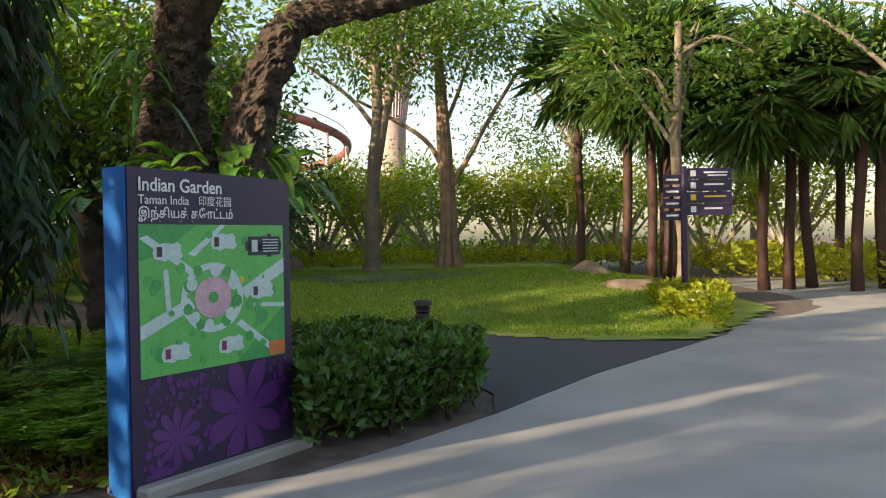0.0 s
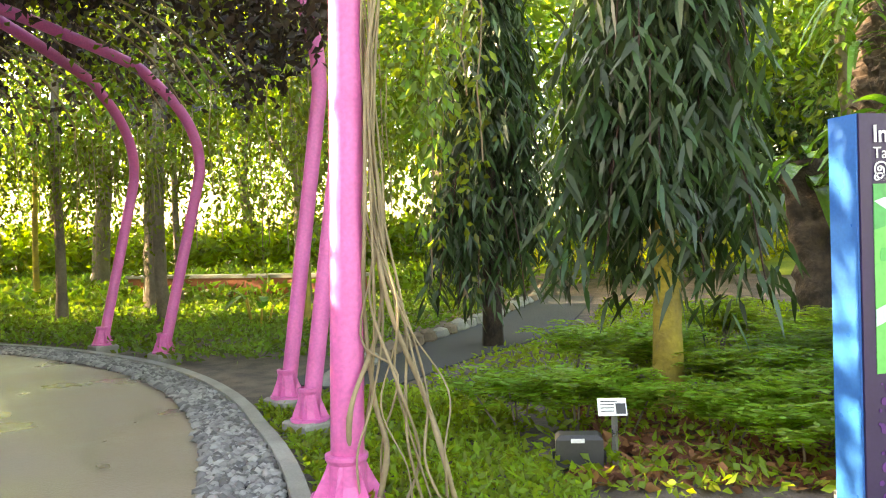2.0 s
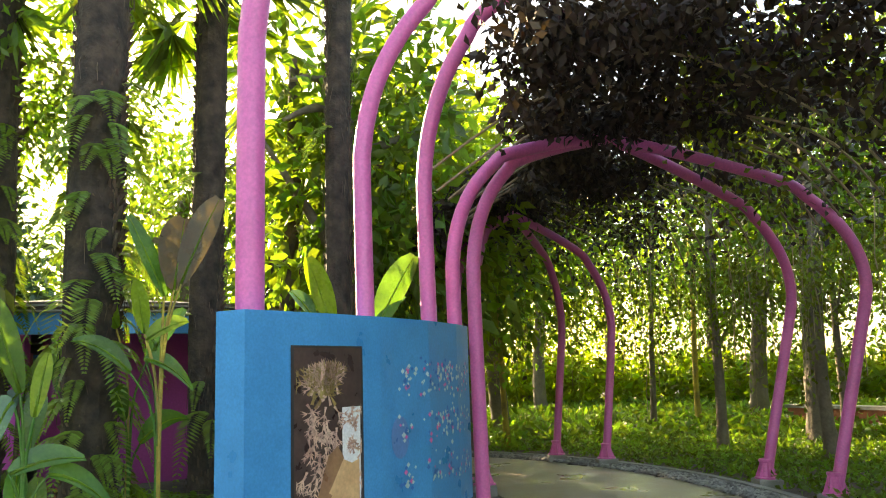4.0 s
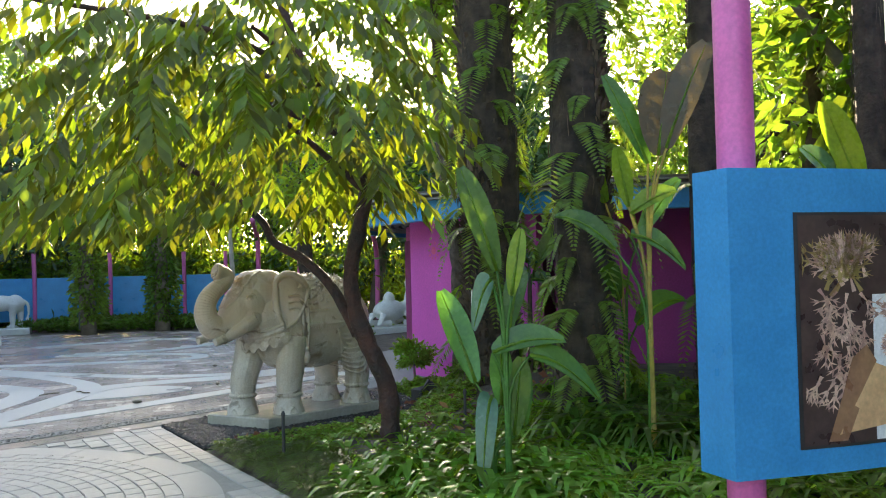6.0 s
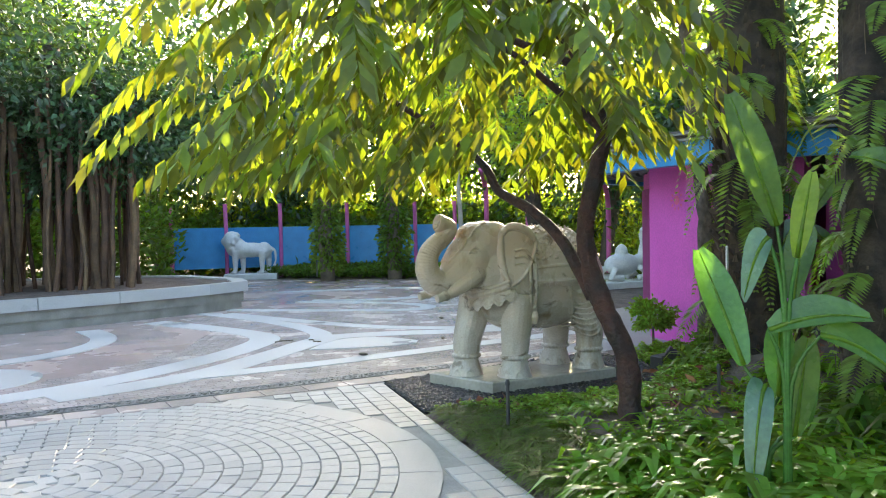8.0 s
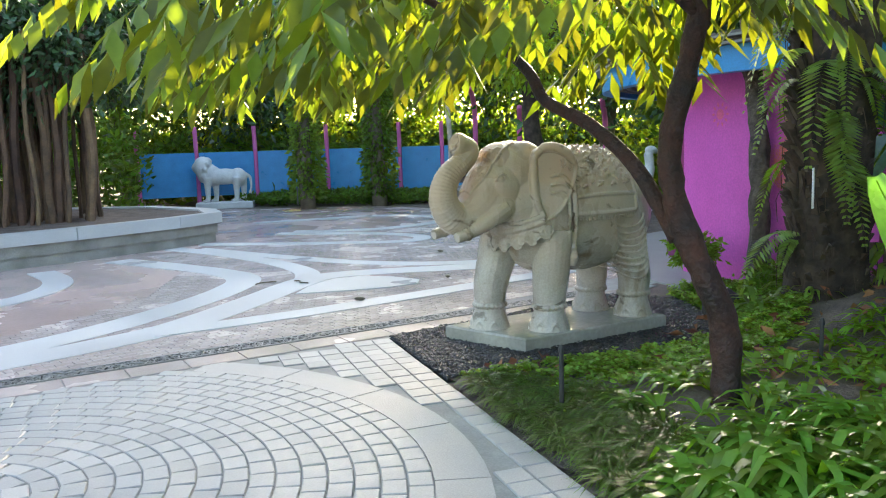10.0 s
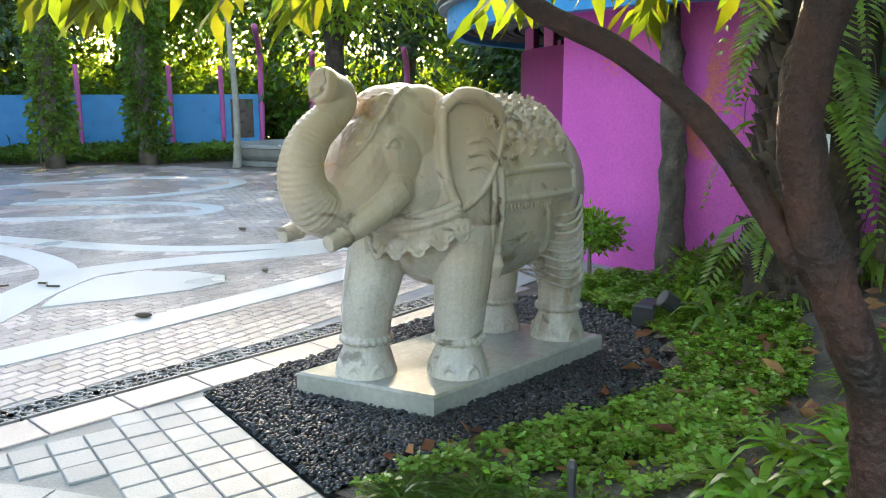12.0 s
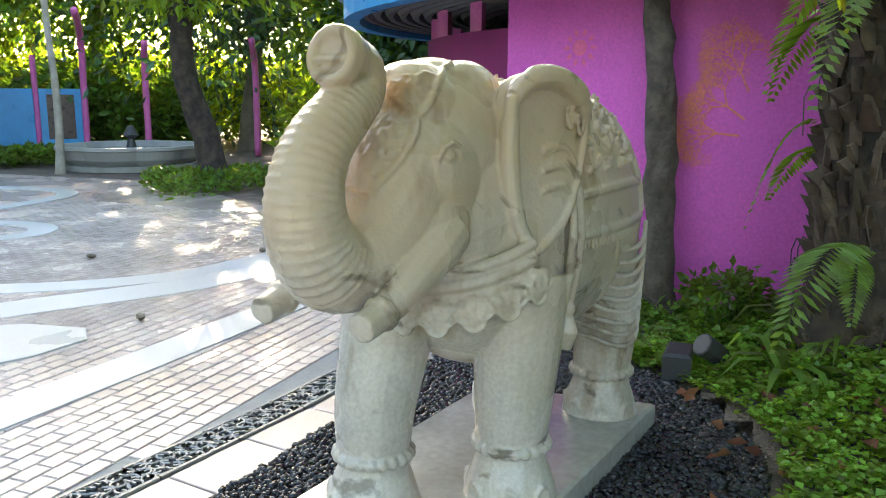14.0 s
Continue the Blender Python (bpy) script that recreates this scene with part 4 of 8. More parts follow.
            return s * (max(0.35 * math.sqrt(max(e, 0)), 0.36 * math.sqrt(max(e2, 0)), 0.185 + math.sqrt(lg) if lg > 0 else 0) - 0.001)
        for j in range(9):                                         # draped folds on the haunch
            z, w_ = 0.95 - 0.052 * j, 0.155 - 0.006 * j
            cx = -0.40 - 0.018 * j
            g.tube([(cx + w_ * math.cos(a), skin(cx + w_ * math.cos(a), z - 0.10 * math.sin(a)), z - 0.10 * math.sin(a)) for a in [math.pi * q / 10 for q in range(11)]], 0.011, 6)

    # collar and its scalloped fringe
    def neck(a, z):
        """On the chest at angle a from the front."""
        return Vector((0.27 + 0.30 * math.cos(a), 0.325 * math.sin(a), z + 0.13 * (1 - math.cos(a))))
    for z, r in ((0.905, 0.020), (0.865, 0.026), (0.825, 0.014)):
        g.tube([neck(radians(-72 + 8 * q), z) for q in range(19)], r, 8)
    for j in range(9):
        a = radians(-72 + 18 * j)
        for da, dz in ((0, 0), (0.085, 0.03), (-0.085, 0.03), (0, 0.04)):
            c = neck(a + da, 0.755 + dz)
            m = Matrix.Rotation(a, 3, "Z")
            g.ball(c + Vector((0.012 * math.cos(a), 0.012 * math.sin(a), 0)), (0.022, 0.036, 0.036), 10, 6, m)
            g.tube([c + m @ Vector((0.030, 0.034 * math.cos(b), 0.034 * math.sin(b))) for b in [math.pi * (1 + q / 6) for q in range(7)]], 0.006, 5)
    # twisted cord and scrollwork of the forehead cloth, laid on the brow
    lumps = [((0.44, 0, 1.27), (0.24, 0.215, 0.262)), ((0.38, 0.07, 1.36), (0.19, 0.12, 0.165)), ((0.55, 0, 1.37), (0.155, 0.155, 0.15)), ((0.56, 0.11, 1.20), (0.17, 0.10, 0.17)), ((0.60, 0.105, 1.07), (0.15, 0.10, 0.13))]
    lumps += [(tuple(tr[q]), (rd[q],) * 3) for q in range(0, 14)]
    def side_at(x, z):
        """Half width of the head at a place."""
        best = 0.0
        for (a, b, c), (p, q, r) in lumps:
            e = 1 - ((x - a) / p) ** 2 - ((z - c) / r) ** 2
            best = max(best, b + q * math.sqrt(e)) if e > 0 else best
        return best
    def brow_at(y, z):
        """Foremost x of the head at a place."""
        best = 0.0
        for (a, b, c), (p, q, r) in lumps:
            e = 1 - ((y - b) / q) ** 2 - ((z - c) / r) ** 2
            best = max(best, a + p * math.sqrt(e)) if e > 0 else best
        return best
    line = smooth_line([(0.47, 0, 1.512), (0.59, 0, 1.462), (0.66, 0, 1.38), (0.73, 0, 1.295), (0.795, 0, 1.22), (0.84, 0, 1.17)], 12)
    rq = random.Random(50)
    for s in (-1, 1):
        for p in line:
            g.ball((p.x, s * (side_at(p.x, p.z) + 0.002), p.z), 0.0115, 6, 4)
        for q in range(56):
            p = line[rq.randrange(14, len(line))]
            y = side_at(p.x, p.z) * rq.uniform(0.0, 0.82)
            z = p.z + rq.uniform(0.0, 0.04)
            b0 = rq.uniform(0, 6.28)
            pts_ = [(y + 0.016 * math.cos(b0 + 1.3 * k), z + 0.016 * math.sin(b0 + 1.3 * k)) for k in range(4)]
            g.tube([(brow_at(yy_, zz_) + 0.002, s * yy_, zz_) for yy_, zz_ in pts_ if brow_at(yy_, zz_) > 0.3] or [(0.5, 0, 1.3), (0.5, 0, 1.31)], 0.006, 5)
    # tail
    g.tube([(-0.82, 0, 1.12), (-0.88, 0, 0.95), (-0.87, 0, 0.7), (-0.84, 0, 0.5)], [0.04, 0.035, 0.028, 0.035], 8)
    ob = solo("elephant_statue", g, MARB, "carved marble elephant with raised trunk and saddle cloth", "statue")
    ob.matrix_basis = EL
    md = ob.modifiers.new("remesh", "REMESH")
    md.mode, md.voxel_size, md.use_smooth_shade = "VOXEL", 0.0054, True
    sm = ob.modifiers.new("smooth", "SMOOTH")
    sm.factor, sm.iterations = 0.5, 2
    return ob


elephant()


# ---- garden sign ----
def text(body, size, material, parent, x, z, name="lettering", y=-0.006, align="LEFT", bold=0.0, xs=1.0):
    cu = bpy.data.curves.new(name, "FONT")
    cu.body, cu.size, cu.align_x, cu.extrude = body, size, align, 0.0008
    cu.offset = bold
    cu.materials.append(material)
    ob = new(name, cu)
    ob.parent = parent
    ob.matrix_basis = pose(x, y, z, 90, 0, 0) @ Matrix.Diagonal((xs, 1, 1, 1))
    return ob


def poly_plate(g, poly, y):
    g.add([(x, y, z) for x, z in poly] + [(x, y + 0.003, z) for x, z in poly], [tuple(range(len(poly)))] + [(i, (i + 1) % len(poly), len(poly) + (i + 1) % len(poly), len(poly) + i) for i in range(len(poly))])


def ell(cx, cz, rx, rz, n=28, rot=0.0):
    out = []
    for i in range(n):
        a = 2 * math.pi * i / n
        u, v = rx * math.cos(a), rz * math.sin(a)
        out.append((cx + u * math.cos(rot) - v * math.sin(rot), cz + u * math.sin(rot) + v * math.cos(rot)))
    return out


def sign():
    # local x runs along the face, -y is the front
    ang = math.degrees(math.atan2(5.645 - 4.569, -2.497 + 3.155))
    s = thing("information_sign", (-3.155, 4.569, 0), "dark purple garden map sign with blue side panel", "sign", turn=ang)
    W, T = 1.26, 0.22
    x0, x1 = -0.07, 1.335
    prof = [(x0, 0.0), (x1, 0.0)] + [(x1 - 0.07 + 0.07 * math.cos(a), 1.90 + 0.07 * math.sin(a)) for a in (0, 0.4, 0.8, 1.2, 1.57)] + [(x0, 1.985)]
    g = Geo()
    n = len(prof)
    g.add([(x, 0, z) for x, z in prof] + [(x, T - 0.012, z) for x, z in prof], [tuple(range(n)), tuple(range(2 * n - 1, n - 1, -1))] + [(i, n + i, n + (i + 1) % n, (i + 1) % n) for i in range(n)])
    part("body", g, PURP, s)
    part("side_panel", Geo().box(x0 - 0.012, 0.012, 0.0, x0 - 0.002, T - 0.012, 1.985), SBLUE, s, "bright blue side panel")
    part("base", Geo().box(x0 + 0.02, -0.10, -0.01, x1 + 0.10, T + 0.05, 0.07, bevel=0.02), CONC, s, "low concrete footing")
    z0, z1 = 0.705, 1.64
    part("map_board", Geo().box(0, -0.004, z0, W, 0, z1), MGREEN, s, "printed green garden map")
    def plate(name, polys, material, y, label=""):
        g = Geo()
        for p in polys:
            poly_plate(g, p, y)
        return part(name, g, material, s, label)
    m = lambda u, v: (u * W, z1 - v * (z1 - z0))
    for q_ in [[m(0.62, 1), m(1, 0.62), m(1, 1)], [m(0, 0), m(0.36, 0), m(0.12, 0.2), m(0, 0.24)]]:
        plate("map_corner", [q_], MDGREEN, -0.006)
    # roads crossing the map
    for q_ in [[m(0, 0.66), m(0, 0.75), m(0.34, 0.57), m(0.30, 0.50)], [m(0.66, 0.47), m(0.70, 0.54), m(1, 0.36), m(1, 0.25)],
                       [m(0.30, 0.2), m(0.34, 0.22), m(0.56, 0.0), m(0.52, 0.0)], [m(0.0, 0.09), m(0.33, 0.36), m(0.36, 0.33), m(0.05, 0.07)],
                       [m(0.62, 0.72), m(0.66, 0.69), m(0.92, 0.93), m(0.88, 0.95)], [m(0.72, 0.6), m(0.72, 0.57), m(1, 0.60), m(1, 0.63)], [m(0.14, 0.3), m(0.17, 0.3), m(0.19, 0.62), m(0.16, 0.62)]]:
        plate("map_road", [q_], MPATH, -0.0062)
    ringo, ringi = [m(0.46 + 0.215 * math.cos(a), 0.51 + 0.245 * math.sin(a)) for a in np.linspace(0, 6.283, 37)], [m(0.46 + 0.175 * math.cos(a), 0.51 + 0.20 * math.sin(a)) for a in np.linspace(0, 6.283, 37)]
    g = Geo().strip([(x, -0.0075, z) for x, z in ringo], [(x, -0.0075, z) for x, z in ringi])
    part("map_ring", g, MPATH, s)
    plate("map_plaza", [[m(0.46 + 0.125 * math.cos(a), 0.51 + 0.145 * math.sin(a)) for a in np.linspace(6.283, 0, 30)[:-1]]], MPINK, -0.0085)
    plate("map_centre", [[m(0.46 + 0.035 * math.cos(a), 0.51 + 0.04 * math.sin(a)) for a in np.linspace(6.283, 0, 20)[:-1]]], MDGREEN, -0.0095)
    for q_ in [[m(cx + r * math.cos(a), cy + r * 1.3 * math.sin(a)) for a in np.linspace(6.283, 0, 14)[:-1]] for cx, cy, r in ((0.30, 0.42, .035), (0.36, 0.32, .03), (0.56, 0.33, .03), (0.63, 0.55, .035), (0.55, 0.69, .03), (0.37, 0.69, .03), (0.29, 0.58, .03), (0.2, 0.16, .03), (0.84, 0.12, .035), (0.82, 0.68, .04), (0.72, 0.82, .03), (0.1, 0.4, .03), (0.12, 0.86, .04), (0.7, 0.12, .025), (0.9, 0.5, .035))]:
        plate("map_garden", [q_], MDGREEN, -0.0078)
    rt = random.Random(9)
    for u, v in ((0.09, 0.13), (0.46, 0.07), (0.74, 0.44), (0.13, 0.81), (0.5, 0.81)):
        edge = [(u + du, v + dv) for du, dv in ((0, 0.01), (0.06, -0.008), (0.11, 0.0), (0.14, -0.012), (0.165, 0.012), (0.16, 0.05), (0.175, 0.08), (0.15, 0.105), (0.09, 0.098), (0.06, 0.115), (0.03, 0.105), (0.0, 0.10), (-0.012, 0.06))]
        plate("map_note", [[m(a, b) for a, b in edge][::-1]], MPATH, -0.009, "pale caption box on the map")
        plate("map_picture", [[m(u + .012, v + .018), m(u + .045, v + .018), m(u + .045, v + .085), m(u + .012, v + .085)][::-1]], CHAR if v < 0.5 else DMAG, -0.0098)
    for k in range(46):
        a, d = rt.uniform(0, 6.28), rt.uniform(0.27, 0.62)
        cu, cv = 0.46 + d * math.cos(a), 0.51 + d * math.sin(a)
        if 0.04 < cu < 0.96 and 0.05 < cv < 0.95:
            r = rt.uniform(0.012, 0.035)
            plate("map_tree", [[m(cu + r * (0.8 + 0.3 * rt.random()) * math.cos(b), cv + 1.3 * r * (0.8 + 0.3 * rt.random()) * math.sin(b)) for b in np.linspace(6.283, 0, 12)[:-1]]], MTREE, -0.0061 - 0.00002 * k)
    for a, r in ((-1.45, 0.037), (2.4, 0.03), (0.75, 0.037), (1.75, 0.03), (-2.6, 0.035), (-0.5, 0.04)):
        plate("map_court", [[m(0.46 + 0.165 * math.cos(a) + r * math.cos(b), 0.51 + 0.19 * math.sin(a) + 1.25 * r * math.sin(b)) for b in np.linspace(6.283, 0, 18)[:-1]]], MPATH, -0.0082)
    plate("map_heading", [[m(0.72, 0.085), m(0.97, 0.085), m(0.97, 0.225), m(0.72, 0.225)][::-1], [m(.87, .065), m(.9, .065), m(.9, .24), m(.87, .24)][::-1], [m(.70, .12), m(.98, .12), m(.98, .19), m(.70, .19)][::-1]], PURP, -0.0092)
    plate("map_text", [[m(0.83, 0.105 + 0.022 * i), m(0.955, 0.105 + 0.022 * i), m(0.955, 0.113 + 0.022 * i), m(0.83, 0.113 + 0.022 * i)][::-1] for i in range(5)] + [[m(.745, .11), m(.79, .11), m(.79, .2), m(.745, .2)][::-1]], MPATH, -0.0102)
    plate("map_inset", [[m(0.87, 0.885), m(0.995, 0.885), m(0.995, 0.99), m(0.87, 0.99)][::-1]], MORAN, -0.0092)
    plate("map_marker", [ell(*m(0.665, 0.40), 0.02, 0.022)], MYEL, -0.0104)
    text("Indian Garden", 0.118, MWHITE, s, 0.0, 1.845, bold=0.0018)
    text("Taman India", 0.08, MWHITE, s, 0.0, 1.765)
    text("\u5370\u5ea6\u82b1\u56ed", 0.072, MWHITE, s, 0.47, 1.767)
    text("\u0b87\u0ba8\u0bcd\u0ba4\u0bbf\u0baf\u0ba4\u0bcd \u0ba4\u0bcb\u0b9f\u0bcd\u0b9f\u0bae\u0bcd", 0.08, MWHITE, s, 0.0, 1.682, bold=0.001)
    def petal(cx, cz, a, r0, r1, w):
        """A rounded petal, narrow at the heart and broad at its tip."""
        out = []
        for q in range(22):
            b = 2 * math.pi * q / 22
            u = 0.5 + 0.5 * math.cos(b)
            v = w * math.sin(b) * (0.45 + 0.75 * u)
            r = r0 + (r1 - r0) * u
            out.append((cx + r * math.cos(a) - v * math.sin(a), cz + r * math.sin(a) + v * math.cos(a)))
        return out
    def flower(cx, cz, n_, R, w, turn_, label):
        g = Geo()
        for k in range(n_):
            p = [(x, max(z, 0.085)) for x, z in petal(cx, cz, turn_ + k * 2 * math.pi / n_, 0.10 * R, R, w)]
            poly_plate(g, p, -0.004)
        poly_plate(g, ell(cx, max(cz, 0.1), 0.26 * R, 0.26 * R if cz > 0.2 else 0.02), -0.0044)
        part("flower_motif", g, PURPL, s, label)
    flower(0.86, 0.36, 8, 0.36, 0.083, 0.35, "large purple flower motif")
    flower(0.26, 0.30, 10, 0.20, 0.036, 0.3, "small purple flower motif")
    flower(0.13, 0.10, 8, 0.11, 0.026, 0.1, "small purple flower motif")
    rr = random.Random(4)
    dots = []
    while len(dots) < 130:
        x, z = rr.uniform(0.0, 1.29), rr.uniform(0.16, 0.68)
        if math.hypot(x - 0.86, z - 0.36) > 0.34 and math.hypot(x - 0.26, z - 0.3) > 0.2:
            dots.append(ell(x, z, *(2 * (rr.choice((0.006, 0.009, 0.014, 0.02, 0.026)),)), 12))
    plate("dot_motif", dots, PURPL, -0.004)["kind"] = "stuff"


sign()


# ---- pink arches of the ring walk ----
def polar(r, a, z=0.0):
    return Vector((RC[0] + r * math.cos(a), RC[1] + r * math.sin(a), z))


def foot_shape():
    """A round plate with six tapering gussets against the pole, and a collar."""
    rows = [(0.115, 0.145, 0.145), (0.135, 0.145, 0.145), (0.136, 0.138, 0.085), (0.20, 0.112, 0.074), (0.27, 0.086, 0.072), (0.31, 0.076, 0.072), (0.335, 0.084, 0.084), (0.355, 0.084, 0.084), (0.36, 0.06, 0.06)]
    vs, n = [], 36
    for z, rg, rp in rows:
        vs += [((rg if k % 6 == 0 else rp) * math.cos(2 * math.pi * k / n), (rg if k % 6 == 0 else rp) * math.sin(2 * math.pi * k / n), z) for k in range(n)]
    fs = [(i * n + k, i * n + (k + 1) % n, (i + 1) * n + (k + 1) % n, (i + 1) * n + k) for i in range(len(rows) - 1) for k in range(n)]
    return Geo().add(vs, fs + [tuple(range(n - 1, -1, -1))])


FOOT = mesh_of("flange", foot_shape(), PINK)
BLOCK = mesh_of("footing", Geo().box(-0.15, -0.15, -0.02, 0.15, 0.15, 0.12, bevel=0.02), EDGE)


def arch_leg(parent, base, apex, outward, lean=0.35, knee=2.7, r=0.066):
    b, o = Vector((*base, 0.14)), Vector((*outward, 0)).normalized()
    k = Vector((base[0], base[1], knee)) + o * lean
    top = Vector(apex)
    rise = top.z - knee
    low = b.lerp(k, 0.84)
    ctrl = k + (k - b).normalized() * 0.42
    mid = k.lerp(Vector((top.x, top.y, knee)), 0.32) + Vector((0, 0, 0.66 * rise))
    curve = [low.lerp(ctrl, t).lerp(ctrl.lerp(mid, t), t) for t in [i / 7 for i in range(8)]]
    end = mid.lerp(top, 0.5) + Vector((0, 0, 0.03))
    pts = [b, b.lerp(low, 0.5)] + curve + [end, top]
    part("pole", Geo().tube(smooth_line(pts, 4), r, 16), PINK, parent, smooth=True)
    for me, nm in ((FOOT, "flange"), (BLOCK, "footing")):
        f = new(nm, me)
        f.parent = parent
        k_ = r / 0.066 if nm == "flange" else min(r / 0.066, 1.0)
        f.matrix_basis = Matrix.Translation((*base, -0.05 if r > 0.08 else 0)) @ Matrix.Diagonal((k_, k_, 1, 1))


def arch(outer, inner, apex, knee_o, knee_i, lean_o, lean_i, r=0.066):
    t = thing("garden_arch", label="pink painted steel arch with vines over the walk", category="arch", group="pink arches of the ring walk")
    for p in outer + inner:
        radial = Vector((p[0] - RC[0], p[1] - RC[1])).normalized() * (1 if p in outer else -1)
        arch_leg(t, p, apex, radial, lean_o if p in outer else lean_i, knee_o if p in outer else knee_i, r)
    return t


P1 = (-5.27, 2.90)
arch([P1], [(-7.32, -0.76)], (-6.4, 1.3, 5.6), 4.2, 4.2, 0.13, 0.0, 0.092)
arch([(-6.80, 3.72), (-7.66, 4.09)], [(-7.98, -0.07), (-8.8, 0.38)], (-7.9, 2.0, 4.95), 3.05, 3.45, 0.42, 0.05)
arch([(-11.26, 4.69), (-12.76, 4.54)], [(-9.42, 0.60), (-9.75, 0.80)], (-11.03, 2.42, 4.08), 2.55, 2.75, 0.62, 0.03)
arch([(-15.78, 3.15), (-16.66, 2.47)], [(-13.0, 1.0), (-13.6, 0.75)], (-14.9, 1.7, 4.0), 2.4, 2.6, 0.30, 0.05)
arch([(-18.9, 0.4), (-19.4, -0.5)], [(-15.9, -0.8), (-16.4, -1.5)], (-17.6, -0.6, 4.0), 2.4, 2.6, 0.30, 0.05)

# ---- blue picture panel between the arch poles ----
def panel():
    s = thing("display_panel", label="bright blue display panel with pictures on pink poles", category="panel")
    front = [Vector((-7.05, -0.73)), Vector((-7.55, -0.42)), Vector((-8.05, -0.12)), Vector((-8.6, 0.22)), Vector((-9.1, 0.50)), Vector((-9.38, 0.74))]
    # bowed outward, so the far end turns away
    def off(p, q, d):
        n = Vector((q.y - p.y, -(q.x - p.x))).normalized()
        return n * d
    bow = [p + off(front[0], front[-1], 0.16 * math.sin(math.pi * i / 5) - (0.06 if i == 5 else 0)) for i, p in enumerate(front)]
    back = [p + off(front[0], front[-1], -0.24) for p in bow]
    g = Geo()
    n = len(bow)
    zb, zt = 0.48, 1.93
    vs = [(p.x, p.y, z) for z in (zb, zt) for p in bow] + [(p.x, p.y, z) for z in (zb, zt) for p in back]
    fs = []
    for i in range(n - 1):
        fs += [(i, i + 1, n + i + 1, n + i), (2 * n + i + 1, 2 * n + i, 3 * n + i, 3 * n + i + 1), (n + i, n + i + 1, 3 * n + i + 1, 3 * n + i), (i + 1, i, 2 * n + i, 2 * n + i + 1)]
    fs += [(0, n, 3 * n, 2 * n), (n - 1, 3 * n - 1, 4 * n - 1, 2 * n - 1)]
    g.add(vs, fs)
    part("board", g, BLUE, s)
    def on(u, z, d=0.008):
        u *= n - 1
        i = min(int(u), n - 2)
        p = bow[i].lerp(bow[i + 1], u - i)
        q = off(bow[i], bow[i + 1], d)
        return (p.x + q.x, p.y + q.y, z)
    def quad(u0, u1, z0, z1, d, k=6):
        us = [u0 + (u1 - u0) * i / k for i in range(k + 1)]
        return Geo().strip([on(u, z0, d) for u in us], [on(u, z1, d) for u in us])
    part("picture_edge", quad(0.115, 0.335, 0.60, 1.72, 0.004), CHAR, s, "dark frame of the tree picture")
    part("picture", quad(0.122, 0.328, 0.615, 1.705, 0.008), PICDARK, s, "picture of a fringed tree")
    part("picture_sky", quad(0.262, 0.322, 0.62, 1.32, 0.010), MWHITE, s)
    rr = random.Random(11)
    g, g2 = Geo(), Geo()
    def twig(gg, u, z, ang, ln, depth):
        u2, z2 = min(max(u + 0.42 * ln * math.cos(ang), 0.126), 0.324), min(max(z + ln * math.sin(ang), 0.63), 1.695)
        w = 0.0022 + 0.0009 * depth
        gg.add([on(u - w * math.sin(ang), z + 2.4 * w * math.cos(ang), 0.013), on(u + w * math.sin(ang), z - 2.4 * w * math.cos(ang), 0.013), on(u2, z2, 0.013)], [(0, 1, 2)])
        if depth:
            for da in (-0.65, 0.05, 0.7):
                twig(gg, u2 - 0.2 * (u2 - u), z2 - 0.2 * (z2 - z), ang + da + rr.uniform(-.2, .2), ln * rr.uniform(0.6, 0.85), depth - 1)
    for k in range(16):
        twig(g2 if k % 2 else g, 0.205 + rr.uniform(-0.05, 0.055), 1.36 + rr.uniform(-.06, .06), 1.57 + rr.uniform(-.7, .7), 0.10, 3)
    for k in range(34):
        z = rr.uniform(0.85, 1.36)
        twig(g, 0.20 + rr.uniform(-0.055, 0.05), z, -1.57 + rr.uniform(-.7, .7), 0.07, 2)
    for k in range(18):
        twig(g, 0.30 + rr.uniform(-0.02, 0.018), rr.uniform(0.75, 1.3), rr.uniform(0, 6.28), 0.05, 2)
    part("picture_fringe", g, PICTAN, s)["kind"] = "stuff"
    part("picture_tuft", g2, PICYEL, s)["kind"] = "stuff"
    part("picture_shadow", Geo().add([on(u, z, 0.015) for u, z in ((0.165, 0.63), (0.20, 0.63), (0.265, 1.0), (0.245, 1.08), (0.215, 1.02), (0.19, 0.82))], [tuple(range(6))]), PICTRUNK, s, "brown trunk in the picture")
    # sun patch on the picture's lower half, drawn as a bright flat shape
    part("picture_sunlit_sand", Geo().add([on(u, z, 0.016) for u, z in ((0.185, 0.66), (0.315, 0.70), (0.315, 0.98), (0.29, 0.96), (0.262, 0.99), (0.23, 0.85))], [tuple(range(6))]), PICSUNSAND, s, "pale sand in the picture, a sun patch put into its colour")
    # ornament of small tiles and dots on the rest of the board
    tiles = {"tile_pale": (MPATH, Geo()), "tile_pink": (PINK, Geo()), "tile_navy": (BLUEW, Geo())}
    for k in range(330):
        u, z = rr.choice((0.5, 0.6, 0.66, 0.72, 0.74, 0.8, 0.86, 0.92)) + rr.gauss(0, 0.018), rr.choice((0.75, 0.85, 1.1, 1.2, 1.42, 1.5, 1.56)) + rr.gauss(0, 0.035)
        nm = rr.choice(("tile_pale", "tile_pale", "tile_pink", "tile_navy"))
        r = rr.uniform(0.004, 0.009)
        tiles[nm][1].add([on(u - r, z, 0.006), on(u, z - 2.6 * r, 0.006), on(u + r, z, 0.006), on(u, z + 2.6 * r, 0.006)], [(0, 1, 2, 3)])
